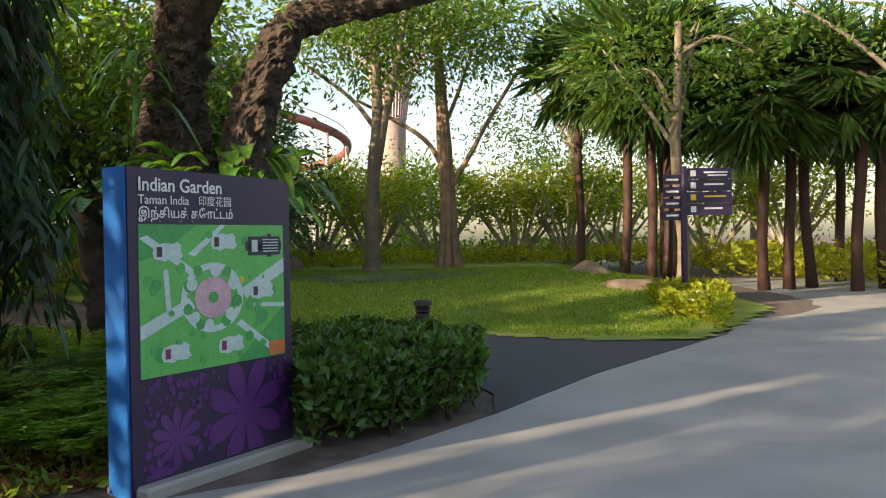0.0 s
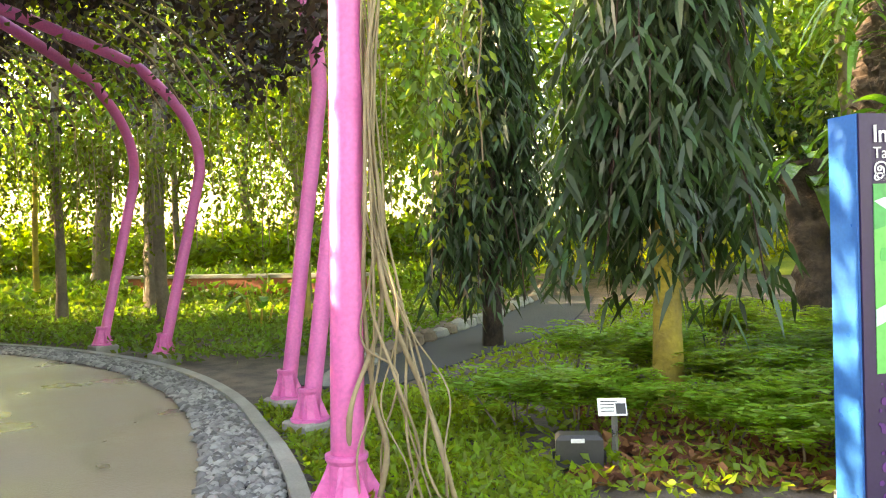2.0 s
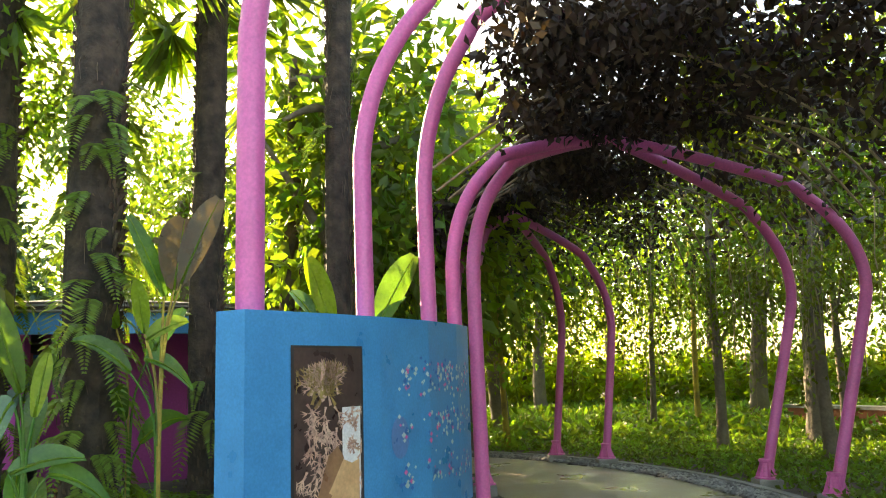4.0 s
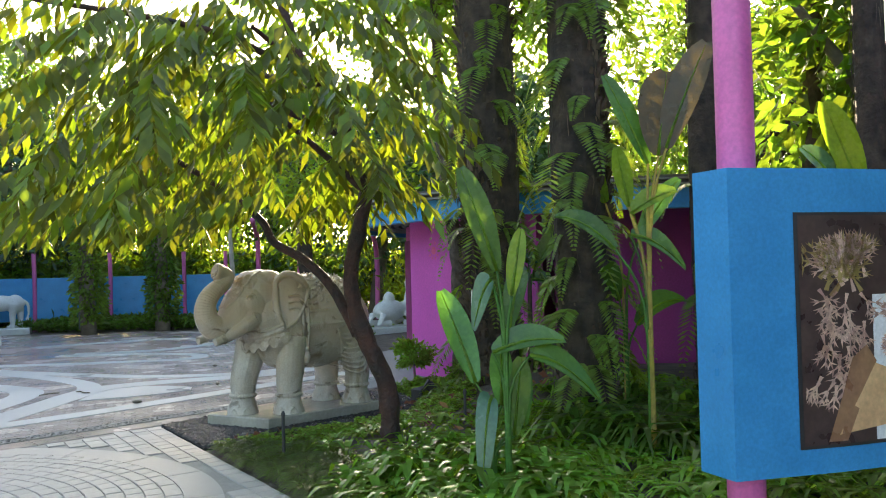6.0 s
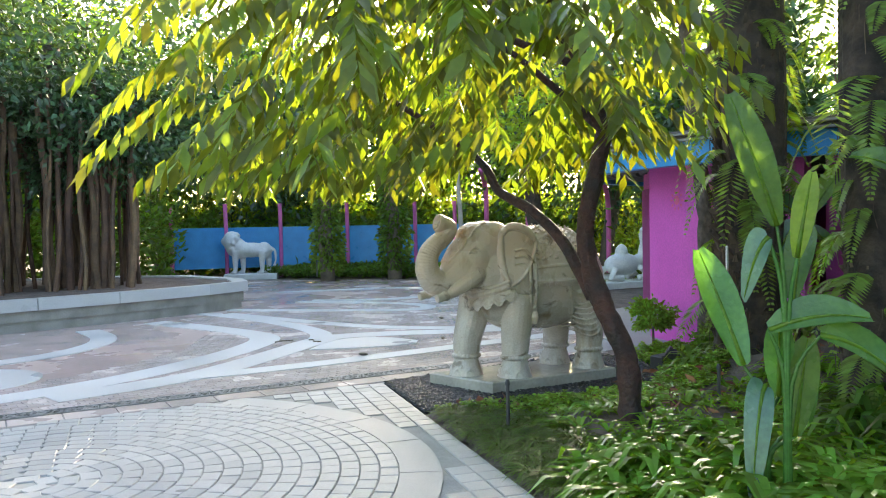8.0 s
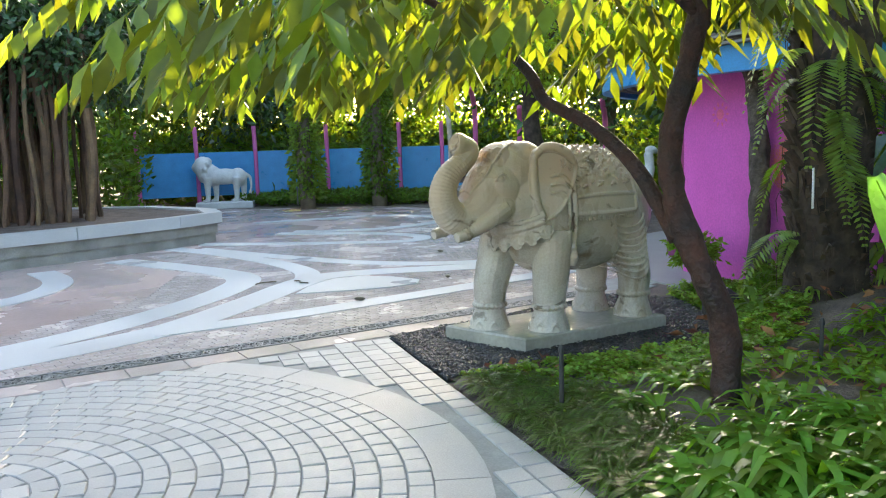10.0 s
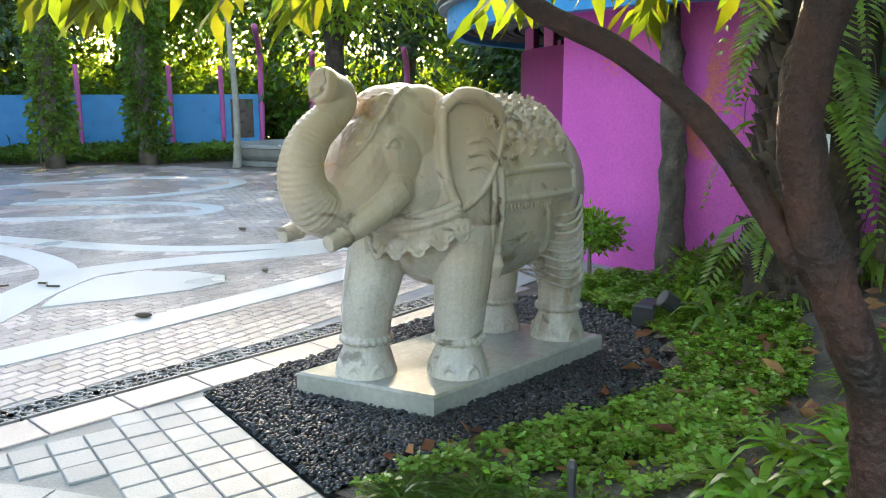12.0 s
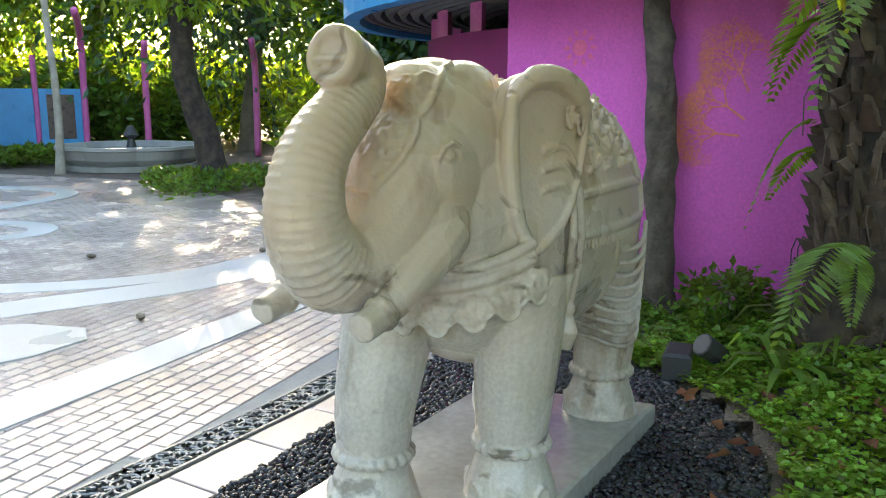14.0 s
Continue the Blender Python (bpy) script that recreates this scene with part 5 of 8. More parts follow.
    for nm, (m_, gg) in tiles.items():
        part(nm, gg, m_, s)["kind"] = "stuff"
    c = [on(0.47 + 0.035 * math.cos(a), 1.08 + 0.15 * math.sin(a), 0.005) for a in np.linspace(0, 6.283, 22)[:-1]]
    part("oval_plate", Geo().add(c, [tuple(range(len(c)))]), PICOVAL, s, "faint oval plate")


PICDARK = mat("picture_dark", (0.10, 0.06, 0.05), (0.05, 0.03, 0.03), 0.35, scale=8, fine=40, bump=0)
PICTAN = mat("picture_tan", (0.68, 0.46, 0.36), (0.55, 0.33, 0.25), 0.35, scale=8, fine=40, bump=0, island=0.3)
PICYEL = mat("picture_yellow", (0.40, 0.28, 0.10), (0.3, 0.2, 0.08), 0.35, scale=8, fine=40, bump=0, island=0.3)
PICTRUNK = mat("picture_trunk", (0.36, 0.19, 0.10), (0.28, 0.14, 0.08), 0.35, scale=8, fine=40, bump=0)
PICSUNSAND = mat("picture_sunlit_sand", (0.75, 0.48, 0.24), (0.62, 0.35, 0.18), 0.35, scale=8, fine=40, bump=0)
PICOVAL = mat("oval_blue", (0.10, 0.24, 0.52), (0.08, 0.20, 0.46), 0.35, scale=8, fine=40, bump=0)
panel()

# ---- round pavilion ----
pav = thing("pavilion", label="round magenta pavilion with a low blue-edged roof", category="building")
def drum(a0, a1, r, t, z0, z1, n=36):
    g = Geo()
    o, i = arc(DRC, r, a0, a1, n), arc(DRC, r - t, a0, a1, n)
    m_ = len(o)
    rows = [(x, y, z0) for x, y in o] + [(x, y, z1) for x, y in o] + [(x, y, z1) for x, y in i] + [(x, y, z0) for x, y in i]
    fs = [(k * m_ + q, k * m_ + q + 1, (k + 1) % 4 * m_ + q + 1, (k + 1) % 4 * m_ + q) for k in range(4) for q in range(m_ - 1)]
    g.add(rows, fs + [(0, m_, 2 * m_, 3 * m_), (4 * m_ - 1, 3 * m_ - 1, 2 * m_ - 1, m_ - 1)])
    return g
part("drum_wall", drum(-28.5, 7.5, 3.68, 0.2, 0, 2.16), MAGW, pav)
part("recessed_wall", drum(7.8, 62, 3.1, 0.2, 0, 2.18), MAGSHADE, pav, "magenta wall set back under the eaves, their shade in its colour")
part("stone_ledge", drum(8.0, 62, 3.75, 0.4, 0, 0.22), EDGE, pav, "low pale stone ledge")
part("low_wall", drum(-150, -31, 3.45, 0.18, 0, 1.93), DMAG, pav, "deep magenta low wall")
part("inner_wall", drum(62, 210, 3.5, 0.18, 0, 2.16), MAGW, pav)
for a in (-42, -56, -72, -90, -112, -135):
    x, y = arc(DRC, 3.36, a, a, 1)[0]
    part("post", Geo().box(x - 0.05, y - 0.05, 0, x + 0.05, y + 0.05, 2.18), PINK, pav)
rf = Geo()
n = 72
outer, inner_ = arc(DRC, 4.27, 0, 360, n)[:-1], arc(DRC, 4.12, 0, 360, n)[:-1]
rf.strip([(x, y, 2.10) for x, y in outer], [(x, y, 2.34) for x, y in outer], True).strip([(x, y, 2.10) for x, y in inner_], [(x, y, 2.10) for x, y in outer], True).strip([(x, y, 2.34) for x, y in inner_], [(x, y, 2.10) for x, y in inner_], True)
part("fascia", rf, BLUE, pav, "bright blue curved fascia")
for q, (r_, z_) in enumerate(((4.36, 2.345), (4.30, 2.38), (4.38, 2.405), (4.30, 2.44))):
    o_, i_ = arc(DRC, r_, 0, 360, n)[:-1], arc(DRC, 4.0, 0, 360, n)[:-1]
    g = Geo().strip([(x, y, z_) for x, y in o_], [(x, y, z_ + 0.022) for x, y in o_], True).strip([(x, y, z_ + 0.022) for x, y in o_], [(x, y, z_ + 0.022) for x, y in i_], True).strip([(x, y, z_) for x, y in i_], [(x, y, z_) for x, y in o_], True)
    part("roof_layer", g, (EDGE, ROOF)[q % 2], pav, "layered sheet edge of the roof")
g = Geo().strip([(x, y, 2.46) for x, y in arc(DRC, 4.3, 0, 360, n)[:-1]], [(x, y, 2.88) for x, y in arc(DRC, 0.4, 0, 360, n)[:-1]], True)
part("roof", g, ROOF, pav, "grey-brown sheet roof")
for k in range(22):
    r = 1.45 + k * 0.125
    part("soffit_rib", Geo().tube([(x, y, 2.21) for x, y in arc(DRC, r, 0, 360, 60)], 0.052, 6, False), ROOF, pav)
# painted coral tree and flower on the wall
def on_drum(a, z, d=0.006):
    return (DRC[0] + (3.68 + d) * math.cos(a), DRC[1] + (3.68 + d) * math.sin(a), z)
rr = random.Random(21)
g = Geo()
def branch(a, z, ang, ln, w, depth):
    a2, z2 = a + ln * math.cos(ang) / 3.68, z + ln * math.sin(ang)
    dx, dz = -math.sin(ang) * w / 3.68, math.cos(ang) * w
    g.add([on_drum(a - dx, z - dz), on_drum(a + dx, z + dz), on_drum(a2 + dx * .7, z2 + dz * .7), on_drum(a2 - dx * .7, z2 - dz * .7)], [(0, 1, 2, 3)])
    if depth:
        for da in (-0.6, 0.15, 0.75):
            branch(a2, z2, ang + da + rr.uniform(-.15, .15), ln * rr.uniform(0.62, 0.8), w * 0.72, depth - 1)
for a_, z_, d_ in ((-1.2, 1.28, 2.5), (-1.6, 1.18, 3.05), (-1.0, 1.45, 2.0)):
    branch(radians(a_), z_, d_, 0.135, 0.008, 6)
part("wall_painting", g, CORAL, pav, "orange painted coral tree")
g = Geo()
A1 = radians(-18.4)
for k in range(10):
    b = k * 0.628
    g.add([on_drum(A1 + 0.02 * math.cos(b) , 1.74 + 0.075 * math.sin(b)), on_drum(A1 + 0.028 * math.cos(b + .16), 1.74 + 0.10 * math.sin(b + .16)), on_drum(A1 + 0.036 * math.cos(b), 1.74 + 0.135 * math.sin(b)), on_drum(A1 + 0.028 * math.cos(b - .16), 1.74 + 0.10 * math.sin(b - .16))], [(0, 1, 2, 3)])
g.add([on_drum(A1 + 0.015 * math.cos(b), 1.74 + 0.055 * math.sin(b), 0.008) for b in np.linspace(0, 6.28, 13)[:-1]], [tuple(range(12))])
part("wall_flower", g, ORAN, pav, "faded orange painted flower")
flat("pavilion_floor", arc(DRC, 4.3, 0, 360, 48)[:-1], 0.03, CONC, "plain concrete floor of the pavilion", "floor")


# ---- far side of the plaza: blue panels, fountain, planter, statues ----
BWP = [(-12.6, -23.6), (-14.1, -23.2), (-15.56, -22.56), (-17.29, -21.55), (-18.98, -20.35), (-19.92, -19.57), (-20.62, -18.93)]
for i, ((x0, y0), (x1, y1)) in enumerate(zip(BWP, BWP[1:])):
    s = thing("blue_screen", label="blue painted screen panel between pink posts", category="screen", group="blue screens round the plaza")
    d = Vector((x1 - x0, y1 - y0, 0))
    m = Matrix.Translation((x0, y0, 0)) @ Matrix.Rotation(math.atan2(d.y, d.x), 4, "Z")
    L = d.length
    if i < 5:
        part("board", Geo().box(0.06, -0.05, 0.3, L - 0.06, 0.05, 1.5, m), BLUE, s)
        rr = random.Random(i)
        g = Geo()
        for r in range(3):
            for c in range(5):
                cx, cz = 0.3 + (L - 0.6) * c / 4, 0.55 + 0.35 * r
                g.add([tuple(m @ Vector((cx + 0.07 * math.cos(b) * (1 if q % 2 else .5), 0.054, cz + 0.07 * math.sin(b) * (1 if q % 2 else .5)))) for q, b in enumerate(np.linspace(6.28, 0, 11)[:-1])], [tuple(range(10))])
        part("ornament", g, CHAR if i % 2 else BLUEW, s)
    else:
        part("board", Geo().box(0.06, -0.05, 0.3, L - 0.06, 0.05, 0.42, m).box(0.06, -0.05, 1.38, L - 0.06, 0.05, 1.5, m).box(0.06, -0.05, 0.42, 0.2, 0.05, 1.38, m).box(L - 0.2, -0.05, 0.42, L - 0.06, 0.05, 1.38, m), BLUE, s)
        part("picture", Geo().box(0.2, -0.03, 0.42, L - 0.2, 0.03, 1.38, m), PICDARK, s)
    p = m @ Vector((0, 0.0, 0))
    part("post", Geo().tube([(p.x, p.y, 0), (p.x, p.y, 1.3), (p.x + 0.02, p.y, 2.2)], 0.06, 10), PINK, s, "pink round post")
for pts in ([(-20.62, -18.93, 0), (-20.62, -18.9, 2.1), (-20.3, -18.6, 2.7), (-19.6, -18.0, 3.05)], [(-21.3, -17.8, 0), (-21.3, -17.8, 1.9), (-21.0, -17.5, 2.5)], [(-22.6, -15.8, 0), (-22.6, -15.8, 1.9), (-22.2, -15.6, 2.6)]):
    solo("arch_post", Geo().tube(smooth_line(pts, 5), 0.075, 10), PINK, "pink bent steel post of a far arch", "post", group="far arch posts", smooth=True)

fo = thing("fountain", (-19.2, -16.4, 0), "low grey stone fountain basin with stepped rim", "fountain")
g = Geo()
def lobe_ring(r, z):
    return [((r + 0.11 * abs(math.sin(4 * b))) * math.cos(b), (r + 0.11 * abs(math.sin(4 * b))) * math.sin(b), z) for b in [math.pi * q / 48 for q in range(96)]]
rings_ = [lobe_ring(1.05, 0.1), lobe_ring(1.18, 0.2), lobe_ring(1.26, 0.36), lobe_ring(1.32, 0.38), lobe_ring(1.32, 0.44), lobe_ring(1.16, 0.44), lobe_ring(1.1, 0.3)]
g.add([p_ for r_ in rings_ for p_ in r_], [(k * 96 + q, k * 96 + (q + 1) % 96, (k + 1) * 96 + (q + 1) % 96, (k + 1) * 96 + q) for k in range(6) for q in range(96)])
part("basin", g, CONC, fo, "scalloped stone basin", smooth=False)
part("step", Geo().tube([(0, 0, 0), (0, 0, 0.10)], 1.35, 24), EDGE, fo)
part("water", Geo().tube([(0, 0, 0.1), (0, 0, 0.34)], 1.06, 32), MARBW, fo)
part("spout", Geo().tube([(0, 0, 0.38), (0, 0, 0.55), (0, 0, 0.62), (0, 0, 0.8)], [0.1, 0.06, 0.15, 0.05], 12), CHAR, fo, "dark bronze spout")

# raised planter with the banyan
PLW = [(-0.5, -13.5), (-3, -13.3), (-5.5, -13.35), (-8.0, -13.7), (-9.7, -14.1), (-10.6, -14.5), (-10.9, -15.4), (-10.6, -17.3), (-9, -19), (-4, -20), (-0.5, -19)]
pw = thing("raised_planter", label="raised planter wall of pale grey stone with a coping", category="planter")
n = len(PLW)
cx, cy = sum(p[0] for p in PLW) / n, sum(p[1] for p in PLW) / n
inn = lambda d: [(x + (cx - x) * d, y + (cy - y) * d) for x, y in PLW]
part("wall", Geo().prism(inn(0.03), 0, 0.16).prism(inn(0.02), 0.16, 0.34), EDGE, pw)
g = Geo()
O, I = PLW, inn(0.07)
for i in range(n):
    j = (i + 1) % n
    L = math.hypot(O[j][0] - O[i][0], O[j][1] - O[i][1])
    m = max(1, int(L / 1.1))
    for k in range(m):
        f = lambda P, t: (P[i][0] + (P[j][0] - P[i][0]) * t, P[i][1] + (P[j][1] - P[i][1]) * t)
        t0, t1 = (k + 0.006) / m, (k + 0.994) / m
        q = [f(O, t0), f(O, t1), f(I, t1), f(I, t0)]
        part("coping_slab", Geo().prism(q, 0.32, 0.50), BAND, pw)
part("soil", Geo().prism(inn(0.06), 0.3, 0.47), SOIL, pw)


def banyan():
    t = thing("banyan_tree", label="dense banyan with hanging brown aerial roots", category="tree")
    rng = np.random.default_rng(31)
    g = Geo()
    for k in range(230):
        x, y = rng.uniform(-9.2, -1.5), rng.uniform(-17.6, -15.0)
        z = rng.uniform(3.0, 4.2)
        g.tube(bend((x, y, 0.35), (x + rng.uniform(-.25, .25), y + rng.uniform(-.2, .2), z), 0.06, rng, 6), rng.uniform(0.02, 0.075), 6, False)
    part("aerial_root", g, ROOT, t)["kind"] = "stuff"
    g = Geo()
    for x, y, r in ((-4, -17.2, .35), (-6.5, -17.4, .3), (-8.2, -17.0, .2), (-2.5, -17, .3)):
        g.tube(bend((x, y, 0.3), (x + .3, y, 5), 0.1, rng), [r * 1.3] + [r] * 7 + [r * .7], 10)
    part("trunk", g, BARKD, t, smooth=True)
    part("crown", joined([crown_mesh(32, 26000, (-5.5, -17.0, 4.7), (4.8, 2.9, 1.9), 0.17, 0.085, 0.5, 90), crown_mesh(33, 10000, (-8.6, -16.0, 3.3), (2.1, 1.8, 1.1), 0.15, 0.08, 0.5, 30)]), L_COOL, t)


banyan()


def lion():
    g = Geo()
    g.ball((0, 0, 0.78), (0.52, 0.2, 0.22), 20, 12).ball((0.32, 0, 0.82), (0.26, 0.22, 0.27), 18, 12).ball((-0.36, 0, 0.76), (0.24, 0.2, 0.25), 18, 12)
    g.ball((0.55, 0, 1.04), (0.25, 0.24, 0.30), 18, 12).ball((0.72, 0, 1.04), (0.13, 0.12, 0.13), 14, 10).ball((0.5, 0, 0.85), (0.22, 0.2, 0.25), 14, 10)
    for x, y, dx in ((0.42, 0.12, 0.02), (0.28, -0.12, -0.03), (-0.36, 0.12, 0.04), (-0.46, -0.12, -0.03)):
        g.tube([(x, y, 0.75), (x + dx, y, 0.45), (x + dx, y, 0.2), (x + dx + 0.02, y, 0.1)], [0.13, 0.085, 0.065, 0.075], 10)
        g.ball((x + dx + 0.06, y, 0.13), (0.11, 0.07, 0.05), 10, 6)
    g.tube(smooth_line([(-0.56, 0, 0.85), (-0.68, 0, 0.75), (-0.70, 0, 0.5), (-0.66, 0, 0.3)]), [0.04] * 12 + [0.03] * 4 + [0.05] * 3, 8)
    for k in range(40):
        a, b = random.Random(k).uniform(0, 6.28), random.Random(k + 99).uniform(-1.2, 1.3)
        g.ball((0.5 + 0.2 * math.cos(a) * math.cos(b) - .02, 0.23 * math.sin(a) * math.cos(b), 0.98 + 0.3 * math.sin(b)), 0.06, 6, 5)
    ob = solo("lion_statue", g, WHITE, "white stone lion standing on a low slab", "statue")
    ob.matrix_basis = pose(-14.45, -22.3, 0.06, 0, 0, -33)
    md = ob.modifiers.new("remesh", "REMESH")
    md.mode, md.voxel_size, md.use_smooth_shade = "VOXEL", 0.03, True
    o = solo("statue_slab", Geo().box(-0.75, -0.3, -0.05, 0.75, 0.3, 0.16, bevel=0.02), WHITE, "low white slab under the lion", "plinth")
    o.matrix_basis = pose(-14.45, -22.3, 0, 0, 0, -33)


def camel():
    g = Geo()
    g.ball((0, 0, 0.42), (0.5, 0.22, 0.26), 18, 12).ball((-0.02, 0, 0.68), (0.16, 0.13, 0.2), 14, 10)
    g.tube(smooth_line([(0.38, 0, 0.45), (0.58, 0, 0.55), (0.66, 0, 0.85), (0.62, 0, 1.12)]), [0.16] * 6 + [0.12] * 6 + [0.1] * 7, 10)
    g.ball((0.70, 0, 1.18), (0.17, 0.085, 0.09), 12, 8).ball((0.83, 0, 1.15), (0.08, 0.06, 0.06), 10, 8)
    for y in (-0.2, 0.2):
        g.tube([(0.35, y, 0.35), (0.6, y, 0.16), (0.3, y, 0.12)], 0.075, 8).tube([(-0.35, y, 0.35), (-0.5, y, 0.15), (-0.15, y, 0.12)], 0.085, 8)
    ob = solo("camel_statue", g, WHITE, "white stone camel sitting on a low slab", "statue")
    ob.matrix_basis = pose(-18.6, -12.1, 0.1, 0, 0, 170)
    md = ob.modifiers.new("remesh", "REMESH")
    md.mode, md.voxel_size, md.use_smooth_shade = "VOXEL", 0.025, True
    o = solo("statue_slab", Geo().box(-0.75, -0.33, 0, 0.75, 0.33, 0.15, bevel=0.02), WHITE, "low white slab under the camel", "plinth")
    o.matrix_basis = pose(-18.6, -12.1, 0, 0, 0, 170)


lion()
camel()


# ---- plants ----
def ground_cover(name, poly, n, material, label, h=0.25, L=0.09, W=0.045, seed=1, z0=0.0, category="ground cover", up=0.6, rise=None):
    rng = np.random.default_rng(seed)
    xs, ys = [p[0] for p in poly], [p[1] for p in poly]
    x, y = rng.uniform(min(xs), max(xs), n * 3), rng.uniform(min(ys), max(ys), n * 3)
    k = np.flatnonzero(inside(poly, x, y))[:n]
    x, y = x[k], y[k]
    hh = h * (0.45 + 0.55 * (0.5 + 0.5 * np.sin(x * 2.3 + 1.7 * np.sin(y * 1.9)) * np.cos(y * 2.1 + x)))
    z = z0 + hh * rng.random(len(x)) ** 0.6 + (np.array([rise(a, b) for a, b in zip(x, y)]) if rise else 0)
    A = rng.normal(size=(len(x), 3))
    A[:, 2] = np.abs(A[:, 2]) * up + 0.1
    P = np.stack([x, y, z], 1)
    return solo(name, leaves(P, A, L * rng.uniform(0.6, 1.4, len(x)), W * rng.uniform(0.7, 1.3, len(x)), rng), material, label, category, kind="stuff")


def tree(name, base, height, r, crown_c, crown_r, n, bark, leaf, label, L=0.14, W=0.06, seed=1, limbs=6, droop=0.4, group="", clumps=50, lean=(0, 0), shell=0.45, start=0.5, knob=3):
    rng = np.random.default_rng(seed)
    t = thing(name, (base[0], base[1], base[2] if len(base) > 2 else 0), label, "tree", group)
    top = Vector((lean[0], lean[1], height))
    pts = bend((0, 0, -0.1), top, r * 0.7, rng, 9)
    fine = smooth_line(pts, knob)
    nf = len(fine)
    part("trunk", Geo().tube(fine, [r * (1.0 + 0.45 * max(0, 1 - 9 * i / nf) - 0.5 * i / nf) for i in range(nf)], 12 if knob < 5 else 64, rough=0.12 if knob < 5 else 0.36, freq=3.0 if knob < 5 else 7.0), bark, t, smooth=knob < 5)
    g = Geo()
    cc, cr = Vector(crown_c), Vector(crown_r)
    for k in range(limbs):
        i = 10 * (start + (1 - start) * rng.random())
        p = pts[min(int(i), 9)]
        d = Vector(rng.normal(size=3)).normalized()
        e = cc + Vector((d.x * cr.x, d.y * cr.y, abs(d.z) * cr.z)) * 0.8
        q = p.lerp(e, 0.5) + Vector((0, 0, 0.12 * height * rng.random()))
        part("limb", Geo().tube(smooth_line([p, q, e], 5), [r * 0.45 * (1 - 0.075 * j) for j in range(11)], 8, rough=0.15, freq=5), bark, t, smooth=True)
    part("crown", crown_mesh(seed + 500, n, crown_c, crown_r, L, W, droop, clumps, shell), leaf, t)
    return t


# ring-walk beds
ground_cover("ground_cover_bright", [(-9.55, 6.6), (-10.2, 7.9), (-11.0, 9.7), (-12.8, 13.0), (-15, 16.2), (-22, 16), (-24, 8), (-21, 1)] + arc(RC, 9.15, 150, 84, 30) + [(-10.0, 5.2)], 34000, L_MID, "low bright green ground cover in patches of sun", 0.22, 0.10, 0.05, 41)
ground_cover("ground_cover_ring", arc(RC, 14.0, 100, 200, 20) + arc(RC, 9.15, 200, 100, 30), 9000, L_MID, "low green ground cover beside the walk", 0.3, 0.10, 0.05, 42)
ground_cover("ground_cover_shade", [(-3.45, 4.6), (-4.3, 3.6), (-5.3, 3.0), (-7.2, 4.7), (-7.9, 6.8), (-8.5, 9.4), (-10.5, 12.8), (-7, 14), (-3, 12), (-2.9, 7)], 12000, L_LIGHT, "shade ground cover with feathery leaves", 0.16, 0.08, 0.04, 43)
ground_cover("leaf_litter", [(-3.4, 4.9), (-4.6, 3.9), (-5.3, 5.0), (-6.2, 6.0), (-4.6, 7.0), (-3.2, 6.2)], 2600, L_DRY, "brown fallen leaves on the soil", 0.05, 0.12, 0.05, 44, category="leaf litter", up=0.1)
ground_cover("ground_cover_north", [(-14, 14), (-14, 36), (8, 36), (8, 31), (-12, 28), (-9.5, 17), (-9, 14)], 14000, L_YEL, "yellow-green border planting behind the lawn", 0.75, 0.2, 0.09, 45, 0.5)

ground_cover("ground_cover_pole", ring_line(ring_out, 48, 67, 10, 0.05) + [(-7.7, 5.2), (-6.2, 5.2), (-5.2, 4.3), (-4.0, 3.6)], 9000, L_LIGHT, "low yellow-green ground cover round the pink poles", 0.10, 0.06, 0.035, 46)

ground_cover("lawn_grass", [(-1.0, 12.9), (0.6, 12.0), (2.3, 11.8), (3.0, 13.5), (4.9, 19.0), (5, 25), (-6, 26), (-8, 17), (-5, 15)], 60000, L_LIGHT, "short mown grass blades on the mound", 0.03, 0.08, 0.016, 47, 0.02, up=1.6, rise=ground_height)

# hedge beside the sign
rng = np.random.default_rng(50)
hp = [(-2.25, 5.35), (-1.0, 6.8), (-0.98, 7.5), (-1.7, 8.3), (-4.2, 8.6), (-4.2, 7.0), (-2.9, 6.6)]
x, y = rng.uniform(-4.3, -0.9, 60000), rng.uniform(5.2, 9.3, 60000)
k = np.flatnonzero(inside(hp, x, y))[:26000]
x, y = x[k], y[k]
z = 0.68 * rng.random(len(x)) ** 0.45 * (0.92 + 0.1 * np.sin(x * 5) * np.cos(y * 6))
A = np.stack([rng.normal(size=len(x)), rng.normal(size=len(x)) - 0.4, np.abs(rng.normal(size=len(x))) * 0.8 + 0.2], 1)
hedge = thing("hedge", label="clipped leafy green hedge beside the walk", category="hedge")
part("foliage", leaves(np.stack([x, y, z], 1), A, 0.105 * rng.uniform(0.6, 1.3, len(x)), 0.058, rng), L_HEDGE, hedge)
g = Geo()
for k in range(160):
    px, py = rng.uniform(-4, -1), rng.uniform(5.5, 9)
    if inside(hp, np.array([px]), np.array([py]))[0]:
        g.tube([(px, py, 0), (px + rng.uniform(-.1, .1), py + rng.uniform(-.1, .1), 0.55)], 0.009, 5, False)
part("stem", g, BARKB, hedge)["kind"] = "stuff"

